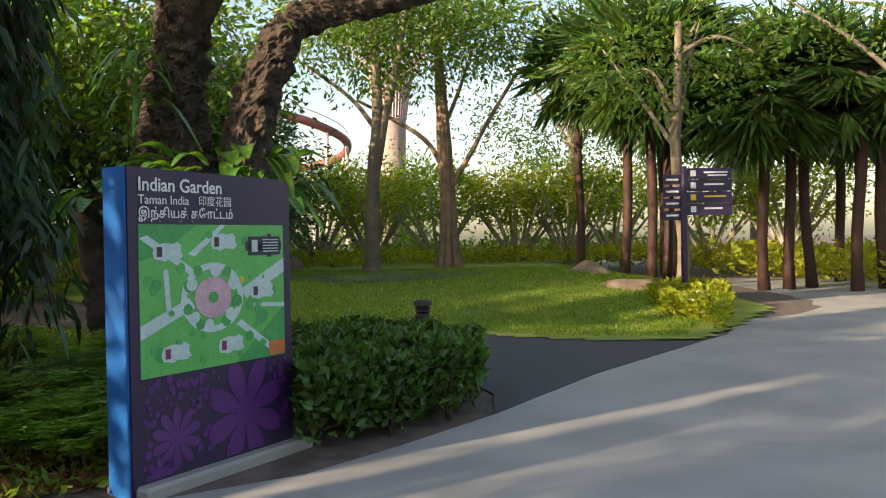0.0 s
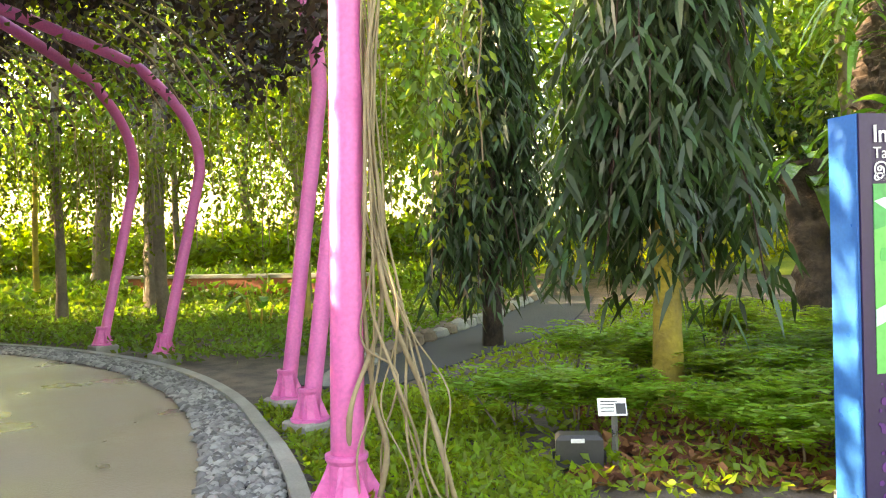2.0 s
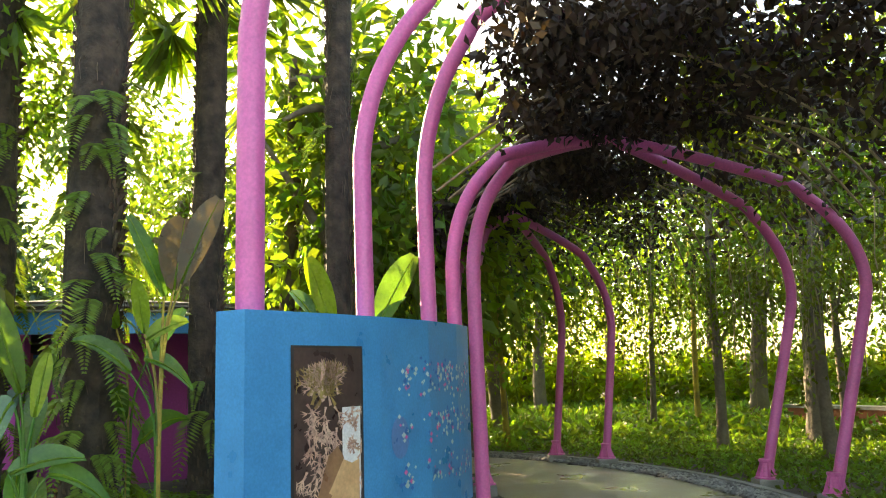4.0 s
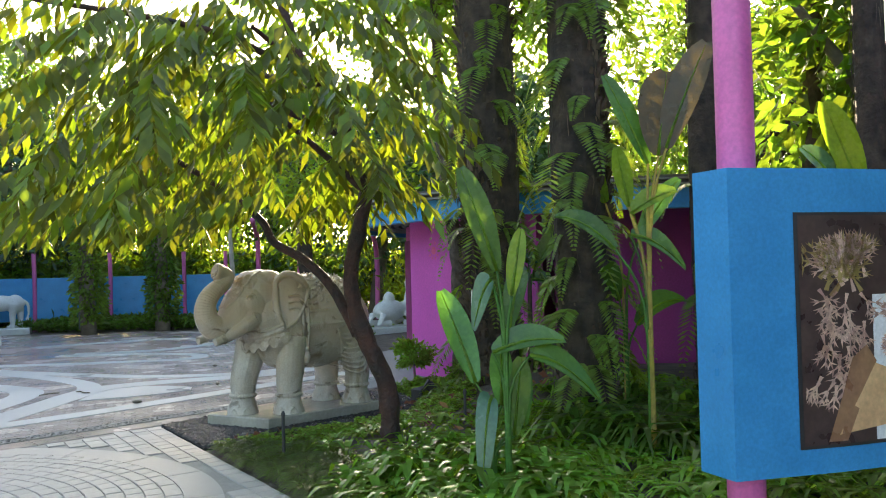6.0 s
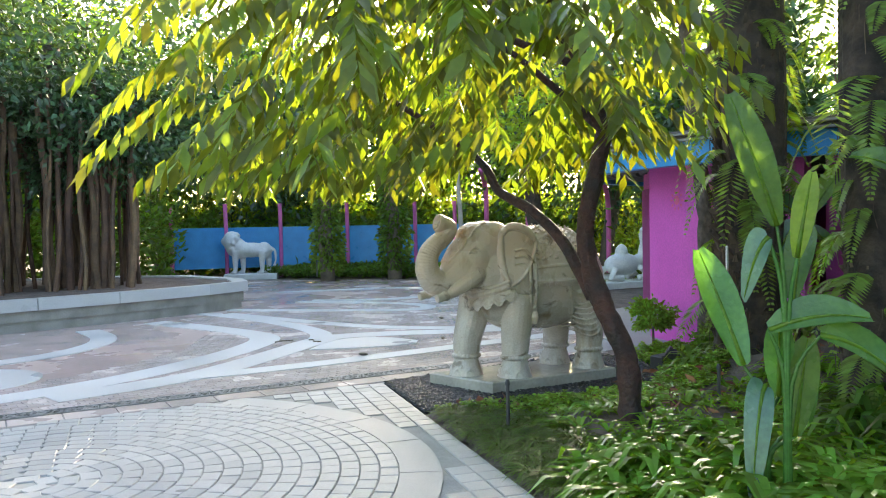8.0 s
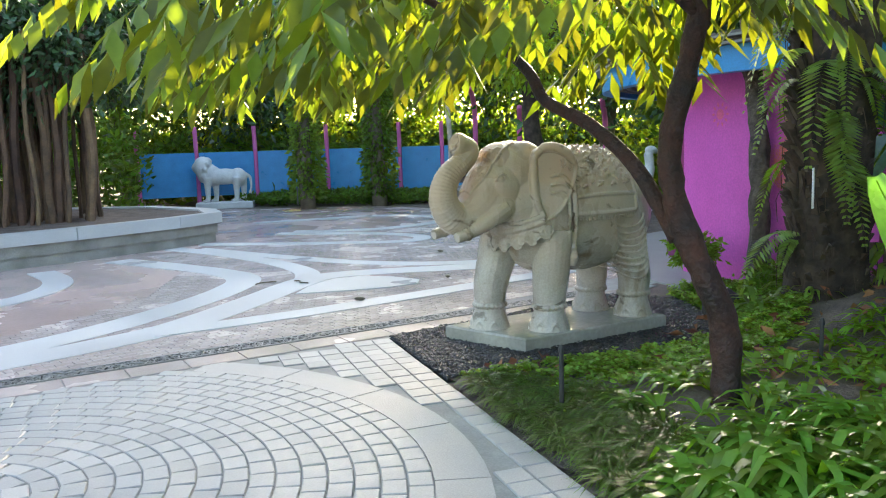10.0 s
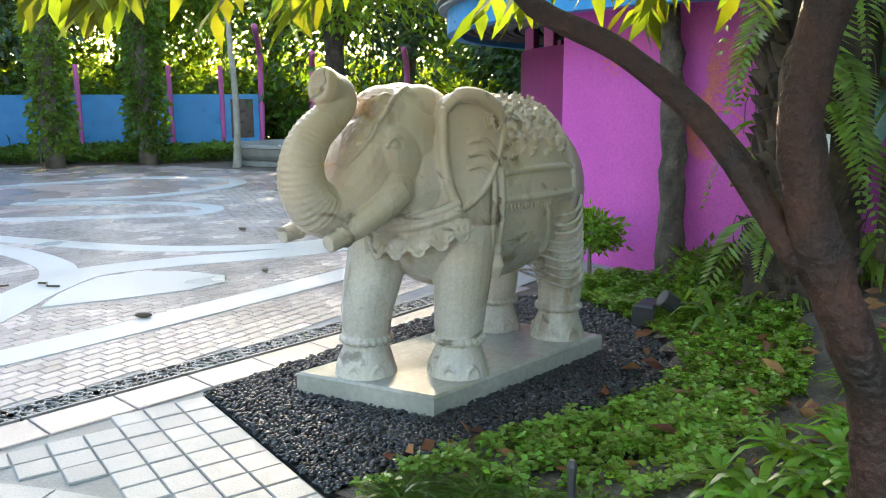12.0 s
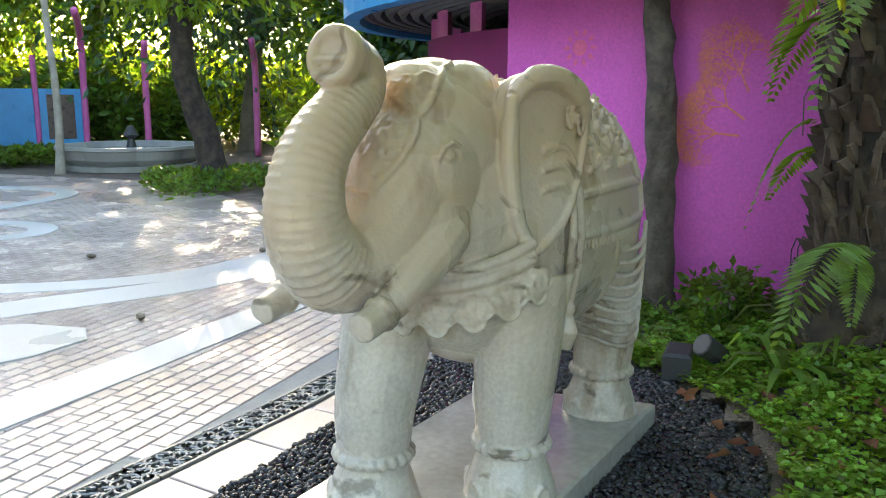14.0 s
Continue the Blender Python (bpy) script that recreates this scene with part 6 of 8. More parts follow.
# large dark tree behind the sign with ferns on it
tree("rough_barked_tree", (-4.6, 11.0), 6.5, 0.56, (0.8, 0, 7.2), (5.5, 4.5, 2.0), 16000, BARKD, L_MID, "large tree with rough dark bark and perched ferns", 0.16, 0.07, 60, 5, clumps=60, lean=(-0.3, 0.2), start=0.62, knob=14)
t2 = thing("leaning_limb", (-3.75, 11.0, 0), "dark rough limb leaning out over the lawn", "tree")
part("trunk", Geo().tube(smooth_line([(-0.5, 0, -0.1), (-0.42, 0, 1.2), (-0.28, 0, 2.4), (-0.16, 0, 3.28), (0.09, 0, 3.95), (0.44, 0, 4.5), (1.15, 0.1, 4.76), (2.1, 0.2, 4.95), (3.4, 0.4, 5.4)], 14), [0.40 - 0.0024 * i for i in range(113)], 52, rough=0.36, freq=7.0), BARKD, t2)

# lawn trees and shrubs
def lawn_tree(base, stems, crown_c, crown_r, n, seed, label, bark):
    """A tree of several stems, each a row of points and a radius at its foot."""
    t = thing("lawn_tree", base, label, "tree", "trees on the lawn")
    for k, (line, r0, r1) in enumerate(stems):
        L_ = smooth_line(line, 6)
        part("trunk" if r0 > 0.12 else "limb", Geo().tube(L_, [r0 + (r1 - r0) * (i / len(L_)) ** 0.7 + (0.16 * r0 * max(0, 1 - 7 * i / len(L_)) if line[0][2] < 0.1 else 0) for i in range(len(L_))], 14, rough=0.22, freq=4.5), bark, t, smooth=True)
    part("crown", crown_mesh(seed, n, crown_c, crown_r, 0.2, 0.1, 0.4, 90, 0.25), L_MID, t)


lawn_tree((-3.45, 24.6, 0.5), [([(0, 0, -0.1), (0.05, 0, 1.8), (0.12, 0, 3.4), (0.25, 0, 5.0), (0.15, 0, 8.0)], 0.27, 0.13), ([(0.08, 0, 2.6), (0.45, 0, 4.6), (0.85, 0, 6.2), (1.2, 0, 8.2)], 0.17, 0.09), ([(0.2, 0, 4.4), (-0.6, 0.2, 5.4), (-1.9, 0.2, 6.4)], 0.09, 0.04)],
          (-0.4, 0, 7.6), (3.6, 3.2, 2.1), 6500, 561, "tall forked tree with pale grey trunk on the lawn", BARKG)
rq = random.Random(12)
flutes = [([(0.36 * math.cos(a), 0.36 * math.sin(a), -0.1), (0.24 * math.cos(a), 0.24 * math.sin(a), 0.7), (0.17 * math.cos(a + .3), 0.17 * math.sin(a + .3), 2.2), (0.15 * math.cos(a + .8) - 0.1, 0.15 * math.sin(a + .8), 4.2), (-0.2 + 0.1 * math.cos(a), 0.1 * math.sin(a), 6.4)], 0.13, 0.09) for a in [k * 0.785 + rq.uniform(-.2, .2) for k in range(8)]]
lawn_tree((-1.08, 27.2, 0.62), flutes + [([(0, 0, 0), (0, 0, 2), (-0.1, 0, 4.4), (-0.3, 0, 8)], 0.26, 0.14), ([(0.1, 0, 2.6), (0.7, 0, 3.6), (1.5, 0, 5.0), (2.5, 0, 6.6)], 0.115, 0.05), ([(-0.1, 0, 3.2), (-0.7, 0, 4.2), (-1.9, 0, 5.0), (-3.0, 0, 5.6)], 0.11, 0.045), ([(-0.1, 0, 4.6), (0.4, 0.1, 5.8), (0.9, 0.1, 7.2)], 0.09, 0.04)],
          (0.2, 0, 7.9), (4.2, 3.4, 2.1), 7500, 562, "broad fig tree with fluted buttressed trunk on the lawn", BARKF)
for i in range(9):
    rr = random.Random(70 + i)
    x, y = -9 + 2.6 * i + rr.uniform(-.6, .6), 33 + rr.uniform(-2, 4)
    rng = np.random.default_rng(70 + i)
    t = thing("frangipani", (x, y, 0.45), "round shrub with forked pale branches", "tree", "frangipani row")
    for k in range(11):
        a = k * 0.571
        e = Vector((1.9 * math.cos(a), 1.9 * math.sin(a), 2.0 + rr.uniform(0, 1.4)))
        part("branch", Geo().tube(smooth_line([(0.1 * math.cos(a), 0.1 * math.sin(a), 0), e * 0.45 + Vector((0, 0, 0.0)), e], 4), [0.11 - 0.009 * j for j in range(9)], 6), BARKW, t)
    part("crown", crown_mesh(700 + i, 2600, (0, 0, 2.9), (2.5, 2.3, 1.3), 0.26, 0.10, 0.1, 40), L_LIGHT if i % 2 else L_YEL, t)


def palm(base, h, r, n, fl, label, seed, mat_leaf=L_DARK, bark=BARKB, group="", fan=True):
    rng = np.random.default_rng(seed)
    t = thing("palm", base, label, "palm", group)
    pts = bend((0, 0, -0.1), (rng.uniform(-.3, .3), rng.uniform(-.3, .3), h), 0.06, rng, 8)
    part("trunk", Geo().tube(pts, [r * 1.25] + [r] * 8, 10), bark, t, smooth=True)
    P, A, L, W = [], [], [], []
    top = np.array(pts[-1])
    for k in range(n):
        a, e = rng.uniform(0, 6.283), rng.uniform(-1.15, 1.2)
        d = np.array((math.cos(a) * math.cos(e), math.sin(a) * math.cos(e), math.sin(e)))
        stem = top + d * fl * 0.5 + np.array((0, 0, -0.08))
        side = np.cross(d, (0, 0, 1.0))
        side /= np.linalg.norm(side) + 1e-6
        up = np.cross(side, d)
        for j in range(18 if fan else 26):
            b = radians(-110 + 220 * j / 17) if fan else 0
            if fan:
                q = d * math.cos(b) + side * math.sin(b)
                P.append(stem); A.append(q - np.array((0, 0, 0.30 + 0.2 * rng.random()))); L.append(fl * 0.62 * (0.75 + 0.25 * math.cos(b))); W.append(0.07 * fl)
            else:
                u = j / 26
                c = top + d * fl * u * 1.4 - np.array((0, 0, 0.55 * fl * u * u))
                for sgn in (-1, 1):
                    P.append(c); A.append(side * sgn + d * 0.5 - np.array((0, 0, 0.35))); L.append(fl * 0.36 * math.sin(math.pi * (0.12 + 0.8 * u))); W.append(0.05 * fl)
    part("crown", leaves(np.array(P), np.array(A), np.array(L), np.array(W), rng, 0.1), mat_leaf, t)
    return t


for i, (x, y, h) in enumerate(((4.1, 24, 6.0), (4.6, 22.8, 5.4), (5.2, 23.5, 6.2), (7.3, 21.6, 4.4), (8.1, 21.9, 5.2), (8.9, 22.3, 4.9), (9.3, 20.6, 4.8), (3.3, 27, 6.4), (6.5, 27, 5.5), (11, 25, 5), (10.5, 21.5, 4.6), (7.2, 31, 6))):
    palm((x, y, 0.1), h + 0.7, 0.14, 52, 2.35, "fan palm with a brown trunk and drooping skirt", 80 + i, L_DARK, group="fan palms by the walk")

# bed with variegated shrub and signpost
ground_cover("bed_shrub", [(3.0, 12.3), (2.75, 14.4), (3.2, 18.4), (5.6, 19.6), (4.4, 16.2), (4.0, 14.8)], 5000, L_YEL, "variegated cream and green shrub round the signpost", 0.55, 0.14, 0.07, 90)


def signpost():
    s = thing("signpost", (3.75, 16.8, 0), "dark purple finger signpost with white lettering", "signpost")
    part("pole", Geo().tube([(0, 0, 0), (0, 0, 2.95)], 0.07, 12), PURP, s)
    for i in range(4):
        z = 2.80 - 0.25 * i
        part("finger", Geo().box(0.08, -0.02, z - 0.12, 1.0, 0.02, z + 0.11, bevel=0.008), PURP, s)
        g = Geo()
        g.box(0.42, -0.026, z + 0.0, 0.42 + (0.5, 0.42, 0.46, 0.38)[i], -0.022, z + 0.035)
        if i == 0:
            g.box(0.5, -0.026, z - 0.06, 0.9, -0.022, z - 0.03)
        g.box(0.14, -0.026, z - 0.06, 0.25, -0.022, z + 0.06)
        part("lettering", g, MWHITE if i != 2 else MYEL, s)
        part("finger", Geo().box(-0.42, 0.03, z - 0.22, -0.02, 0.06, z - 0.02), PURP, s)
        part("lettering", Geo().box(-0.36, 0.024, z - 0.14, -0.1, 0.028, z - 0.10), MWHITE, s)


signpost()


def bollard():
    s = thing("bollard_light", (-1.6, 10.75, 0), "dark grey bollard light with louvred head", "lamp")
    part("post", Geo().tube([(0, 0, 0), (0, 0, 0.5)], 0.11, 16), CHAR, s)
    part("louvre", Geo().tube([(0, 0, 0.5), (0, 0, 0.52), (0, 0, 0.55), (0, 0, 0.57), (0, 0, 0.60), (0, 0, 0.62)], [0.11, 0.085, 0.11, 0.085, 0.11, 0.085], 16), CHAR, s)
    part("cap", Geo().tube([(0, 0, 0.63), (0, 0, 0.68), (0, 0, 0.71)], [0.13, 0.13, 0.09], 16), CHAR, s)


bollard()


def boulder(at, r, seed, label):
    rr = random.Random(seed)
    g = Geo().ball((0, 0, 0), r, 14, 9)
    g.v = [tuple(Vector(v) * (0.86 + 0.3 * noise.noise(Vector(v) * 1.6 + Vector((seed, 0, 0))))) for v in g.v]
    o = solo("boulder", g, ROCK, label, "rock", smooth=True, at=at)


boulder((2.95, 18.6, 0.22), (0.85, 0.6, 0.42), 1, "brown weathered boulder on the lawn")
boulder((2.6, 21.9, 0.45), (0.75, 0.55, 0.45), 2, "rounded brown boulder on the lawn")
boulder((-7.0, 28.5, 0.6), (1.1, 0.7, 0.6), 3, "grey-brown boulder behind the mulch")


def wavy_leaves(P, A, L, W, rng):
    """Lance-shaped leaves of three lengths, arching down to their tips."""
    n = len(P)
    A = A / (np.linalg.norm(A, axis=1, keepdims=True) + 1e-9)
    S = np.cross(A, rng.normal(size=(n, 3)))
    S /= np.linalg.norm(S, axis=1, keepdims=True) + 1e-9
    L = np.broadcast_to(L, n)[:, None]
    rows = []
    for u, w in ((0.0, 0.12), (0.3, 1.0), (0.68, 0.72), (1.0, 0.03)):
        c = P + A * L * u + np.array((0, 0, -0.42)) * L * u * u
        wv = S * W * 0.5 * w + np.array((0, 0, 1.0)) * (W * 0.22 * w * rng.uniform(-1, 1, (n, 1)))
        rows += [c - wv, c + wv]
    v = np.stack(rows, 1).reshape(-1, 3)
    b = 8 * np.arange(n)[:, None]
    return v, np.concatenate([b + np.array(q) for i in (0, 2, 4) for q in ([i, i + 1, i + 3], [i, i + 3, i + 2])])


# drooping mast trees
def mast_tree(base, h, crown_z, w, n, seed, bark):
    rng = np.random.default_rng(seed)
    t = thing("mast_tree", base, "mast tree with drooping dark wavy leaves", "tree", "drooping mast trees")
    part("trunk", Geo().tube(bend((0, 0, -0.1), (0.05, 0, h), 0.03, rng), [0.14, 0.115] + [0.10 - 0.007 * i for i in range(7)], 12), bark, t, smooth=True)
    g = Geo()
    P, A = [], []
    per = 46
    for k in range(n // per):
        u = rng.random()
        z = crown_z + (h - crown_z) * u
        a = rng.uniform(0, 6.283)
        R = w * (1 - 0.45 * u) * rng.uniform(0.35, 1.0)
        drop = rng.uniform(0.7, 1.3)
        s = Vector((0, 0, z)), Vector((R * 0.7 * math.cos(a), R * 0.7 * math.sin(a), z - 0.15)), Vector((R * math.cos(a), R * math.sin(a), z - drop))
        line = smooth_line(s, 6)
        if k % 2 == 0:
            g.tube(line, 0.008, 4, False)
        idx = rng.integers(3, len(line), per)
        L0 = np.array([line[i] for i in idx]) + rng.normal(size=(per, 3)) * 0.09
        b = rng.uniform(0, 6.283, per)
        P.append(L0)
        A.append(np.stack([np.cos(b) * 0.8, np.sin(b) * 0.8, -0.35 - rng.random(per)], 1))
    P, A = np.concatenate(P), np.concatenate(A)
    keep = P[:, 2] > crown_z - 1.0 + 0.6 * np.sin(5 * P[:, 0] + 7 * P[:, 1])
    P, A = P[keep], A[keep]
    part("twig", g, BARKB, t)["kind"] = "stuff"
    part("crown", wavy_leaves(P, A, 0.23 * rng.uniform(0.6, 1.25, len(P)), 0.046, rng), L_MAST, t)


mast_tree((-5.2, 6.05, 0), 6.2, 1.95, 0.98, 11500, 101, BARKY)
mast_tree((-8.8, 7.9, 0), 7.0, 1.5, 0.92, 11000, 102, BARKD)

# vines hanging on the first pole and roots at its foot
rng = np.random.default_rng(110)
t = thing("climbing_vine", (P1[0], P1[1], 0), "tangle of dry woody vine stems beside the pole", "vine")
for k in range(13):
    u = rng.uniform(0.08, 0.62)
    d = Vector((0.83, 0.56, 0))
    w = lambda s: Vector((rng.uniform(-s, s), rng.uniform(-s, s), rng.uniform(-s, s)))
    b = d * u + w(.06)
    b.z = 0
    loop = rng.uniform(0.7, 1.5)
    line = [b, b * loop + w(.06) + Vector((0, 0, 0.3)), b * (loop * 0.9) + w(.09) + Vector((0, 0, 0.65)), d * (0.11 + 0.45 * u) + w(.10) + Vector((0, 0, 1.05)), d * 0.19 + w(.05) + Vector((0, 0, 1.6)), d * 0.20 + w(.05) + Vector((0, 0, 2.3)), d * 0.23 + w(.06) + Vector((0, 0, 3.0)), d * 0.24 + w(.06) + Vector((0, 0, 3.7))]
    r0 = 0.018 if k % 6 == 0 else rng.uniform(0.004, 0.010)
    part("stem", Geo().tube(smooth_line(line, 6), [max(0.005, r_) for r_ in np.linspace(r0, 0.006, 43)], 7, False, rough=0.25, freq=9), VINE, t, smooth=True)
part("foliage", crown_mesh(111, 420, (0.42, 0.30, 2.7), (0.14, 0.14, 1.1), 0.07, 0.035, 0.6, 20), L_MID, t)

# canopy of the vine over the ring walk
rng = np.random.default_rng(120)
n = 96000
a, u = rng.uniform(radians(46), radians(160), n), rng.uniform(-1, 1, n)
r = 7.4 + 2.5 * u
z = 4.25 - 1.15 * np.abs(u) ** 2.2 + rng.normal(size=n) * 0.13 + 0.16 * np.sin(a * 17) * np.cos(u * 5)
A = rng.normal(size=(n, 3))
A[:, 2] -= 0.6
keep = (np.degrees(a) + 3.5 * rng.normal(size=n) > 57 - 11 * u + 3 * np.sin(u * 9)) & (np.sin(a * 23 + 3 * u) * np.cos(u * 9 + a * 11) > -0.72) & ~((u > 0.22) & (rng.random(n) < np.where(np.degrees(a) > 80 + 6 * np.sin(u * 7), 0.35 + 0.6 * u, 0.14 + 0.32 * u))) & ~((u < -0.5 + 0.06 * np.sin(a * 40)) & (np.degrees(a) < 96)) & ~((np.degrees(a) > 84) & (np.sin(a * 61 + 4 * u) * np.cos(u * 21 + a * 37) > 0.62))
P = np.stack([RC[0] + r * np.cos(a), RC[1] + r * np.sin(a), z], 1)[keep]
vc = thing("vine_canopy", label="dense vine canopy over the pink arches", category="vine")
# dark leaves carry the canopy's shade in their colour
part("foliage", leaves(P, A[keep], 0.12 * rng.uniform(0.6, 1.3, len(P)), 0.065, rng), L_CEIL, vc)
m_ = 5200
a2, u2 = rng.uniform(radians(64), radians(155), m_), rng.uniform(0.1, 0.72, m_)
z2 = 4.3 - 1.2 * np.abs(u2) ** 2.2 + rng.normal(size=m_) * 0.2 + 0.16 * np.sin(a2 * 17) * np.cos(u2 * 5)
A2 = rng.normal(size=(m_, 3))
A2[:, 2] -= 0.6
k2 = np.sin(a2 * 41 + 5 * u2) * np.cos(u2 * 13 + a2 * 29) > -0.25
# same vine in bright yellow-green, sunlight put in as leaf colour
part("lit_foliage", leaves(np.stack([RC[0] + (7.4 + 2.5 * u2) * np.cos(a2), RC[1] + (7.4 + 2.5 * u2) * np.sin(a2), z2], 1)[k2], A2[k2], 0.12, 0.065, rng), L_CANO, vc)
n = 8000
a = rng.uniform(radians(60), radians(150), 260)
k = rng.integers(0, 260, n)
rr_ = rng.uniform(9.9, 11.2, 260)
top, ln = rng.uniform(3.0, 3.6, 260), rng.uniform(0.4, 2.3, 260)
P = np.stack([RC[0] + rr_[k] * np.cos(a[k]), RC[1] + rr_[k] * np.sin(a[k]), top[k] - ln[k] * rng.random(n)], 1) + rng.normal(size=(n, 3)) * 0.06
A = rng.normal(size=(n, 3)) * 0.6
A[:, 2] -= 0.8
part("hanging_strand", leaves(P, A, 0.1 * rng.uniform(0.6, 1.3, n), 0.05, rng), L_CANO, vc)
g = Geo()
for q in range(0, 260, 3):
    p = Vector((RC[0] + rr_[q] * math.cos(a[q]), RC[1] + rr_[q] * math.sin(a[q]), top[q]))
    g.tube(bend(p, p - Vector((0, 0, ln[q] + 0.2)), 0.05, rng, 5), 0.007, 4, False)
for q in range(26):
    a0 = radians(70 + 85 * q / 25)
    g.tube(smooth_line([polar(5.3, a0 + rng.uniform(-.05, .05), 3.3), polar(6.4, a0, 4.0), polar(7.5, a0 + rng.uniform(-.1, .1), 4.2), polar(8.8, a0, 3.7), polar(9.5, a0 + .04, 3.1)], 4), 0.014, 5, False)
part("stem", g, VINE, vc)["kind"] = "stuff"

# ---- trees closing the garden ----
def woods(spots, seed, group, leafs, bark=BARKG, n=11000, low=0.58):
    for i, (x, y, h, w) in enumerate(spots):
        rr = random.Random(seed + i)
        tree("background_tree", (x, y, 0), h * 0.75, 0.14 + 0.012 * h, (0, 0, h * low), (w, w, h * (1.04 - low)), n, bark, leafs[i % len(leafs)], "leafy tree in the garden's dense backdrop", 0.27, 0.13, seed + i, 6, group=group, clumps=46, shell=0.3, start=0.35)


woods([(-12.6, 11.5, 7, 2.2), (-18, 12.5, 9, 3.4), (-17.5, 7.5, 8, 2.2), (-22, 2, 8, 2.6), (-12.5, 18, 9, 3.5), (-24, 9, 9, 4), (-8.5, 19, 8, 3), (-20, 18, 10, 4), (-26, -4, 7, 3.0), (-30, 4, 8, 4), (-16, 25, 10, 4), (-25, 16, 10, 4)], 200, "trees beyond the ring walk", (L_MID, L_LIGHT, L_MID), n=4200, low=0.72)
woods([(-22.5, -12, 5.8, 2.4), (-24, -17, 8, 3.5), (-23.5, -21, 8, 3.2), (-20.5, -24, 8, 3.2), (-17, -25.6, 8, 3.2), (-13.5, -27, 8, 3.4), (-10, -25, 8, 3.2), (-21, -10.5, 6, 2.2), (-26, -26, 11, 4.5), (-20, -30, 11, 4.5), (-31, -18, 8.5, 5), (-12, -32, 11, 5), (-30, -10, 7.5, 4), (-6, -28, 10, 4), (2, -26, 10, 4.5)], 300, "trees round the plaza", (L_MID, L_COOL, L_MID), n=8500)
woods([(-33, -3, 7.5, 4), (-34, 4, 7.5, 4), (-33, 11, 8, 4), (-37, 8, 8, 5), (-30, 17, 8.5, 4), (-38, 0, 8, 5), (-27, 21, 9, 4), (-36, -9, 7, 5)], 480, "tree belt beyond the far road", (L_MID, L_LIGHT), n=4600, low=0.55)
woods([(-8.5, 24.5, 7, 2.6), (-11.5, 24, 8, 3.2), (-14.5, 21, 8, 3.2), (-10, 30, 8, 3.5), (-17, 29, 10, 4)], 490, "dark trees left of the lawn", (L_DARK, L_COOL), n=10000, low=0.52)
woods([(-20, -1.5, 7, 2.4), (-21.5, -5.5, 8, 2.6), (-17.5, 0.2, 5.5, 1.3)], 360, "trees behind the pavilion", (L_LIGHT, L_MID), n=3000, low=0.66)
woods([(14, 40, 12, 6), (6, 46, 13, 6), (-4, 50, 7, 5), (-14, 44, 9, 6), (-24, 36, 13, 6), (-34, 22, 14, 7), (22, 30, 12, 6), (-30, 30, 13, 6), (18, 22, 9, 4), (30, 12, 12, 6)], 400, "far trees", (L_MID, L_DARK), n=6000)
woods([(14, -8, 10, 5), (8, -18, 10, 5), (20, 4, 11, 5)], 450, "trees behind the walk", (L_MID,), n=4000)
ground_cover("border_hedge", [(-14.8, -22.0), (-16.1, -20.0), (-17.6, -18.3), (-18.6, -17.6), (-19.9, -19.0), (-18.4, -20.6), (-16.8, -21.8), (-15.0, -22.6)], 9000, L_MID, "low green hedge below the blue screens", 0.42, 0.12, 0.06, 130)
ground_cover("planter_shrubs", [(-13, -23.5), (-11.2, -20.5), (-9.0, -20.0), (-4, -20.8), (1, -20), (2, -24), (-6, -25), (-12, -25)], 14000, L_MID, "leafy green shrubs behind the banyan planter", 2.8, 0.24, 0.11, 574)
ground_cover("plaza_shrubs", [(-19.4, -11.6), (-19.8, -13.4), (-22.5, -14), (-24, -11), (-21.5, -8.5), (-19.4, -9.6)], 6000, L_MID, "low green shrubs beside the pavilion", 0.5, 0.12, 0.06, 131)
ground_cover("back_bank", [(-22, -22), (-27, -16), (-24, -8), (-31, -8), (-32, -24), (-24, -31), (-14, -30), (-14, -25.5), (-19, -24)], 34000, L_LIGHT, "green undergrowth behind the screens", 2.9, 0.3, 0.14, 132)
ground_cover("screen_shrubs", [(-12.6, -24.2), (-15.9, -23.0), (-19.2, -20.8), (-21.2, -19.0), (-22.0, -17.0), (-24, -18), (-22, -22), (-17, -25), (-13, -26)], 15000, L_MID, "leafy shrubs close behind the blue screens", 2.1, 0.26, 0.12, 136)
ground_cover("corner_shrubs", [(-20.5, -8.5), (-20.2, -13.8), (-22.8, -15), (-26, -15), (-26, -6), (-21, -6)], 9000, L_LIGHT, "sunlit leafy shrubs beyond the pavilion", 1.5, 0.24, 0.11, 137)
ground_cover("west_bank", [(-19.5, -6), (-19, 6), (-14, 14), (-20, 20), (-36, 14), (-36, -10), (-26, -8)], 26000, L_MID, "sunlit undergrowth beyond the ring walk", 0.5, 0.24, 0.11, 133)
ground_cover("west_hedge", [(-30, -9), (-33, 0), (-32, 8), (-28, 15), (-23, 20), (-26, 23), (-34, 16), (-38, 4), (-36, -10)], 13000, L_LIGHT, "sunlit shrubbery beyond the far road", 2.2, 0.42, 0.2, 138)
ground_cover("north_bank", [(-14, 13), (-10, 17), (-12, 28), (-9, 36), (12, 38), (12, 44), (-30, 44), (-36, 14), (-22, 20)], 26000, L_MID, "green shrubbery behind the lawn", 1.9, 0.32, 0.15, 134)
ground_cover("east_bank", [(9.4, 21), (13, 20), (26, 24), (26, 30), (8, 40), (8.5, 28)], 9000, L_YEL, "bright shrubs beyond the palms", 1.3, 0.3, 0.14, 135)

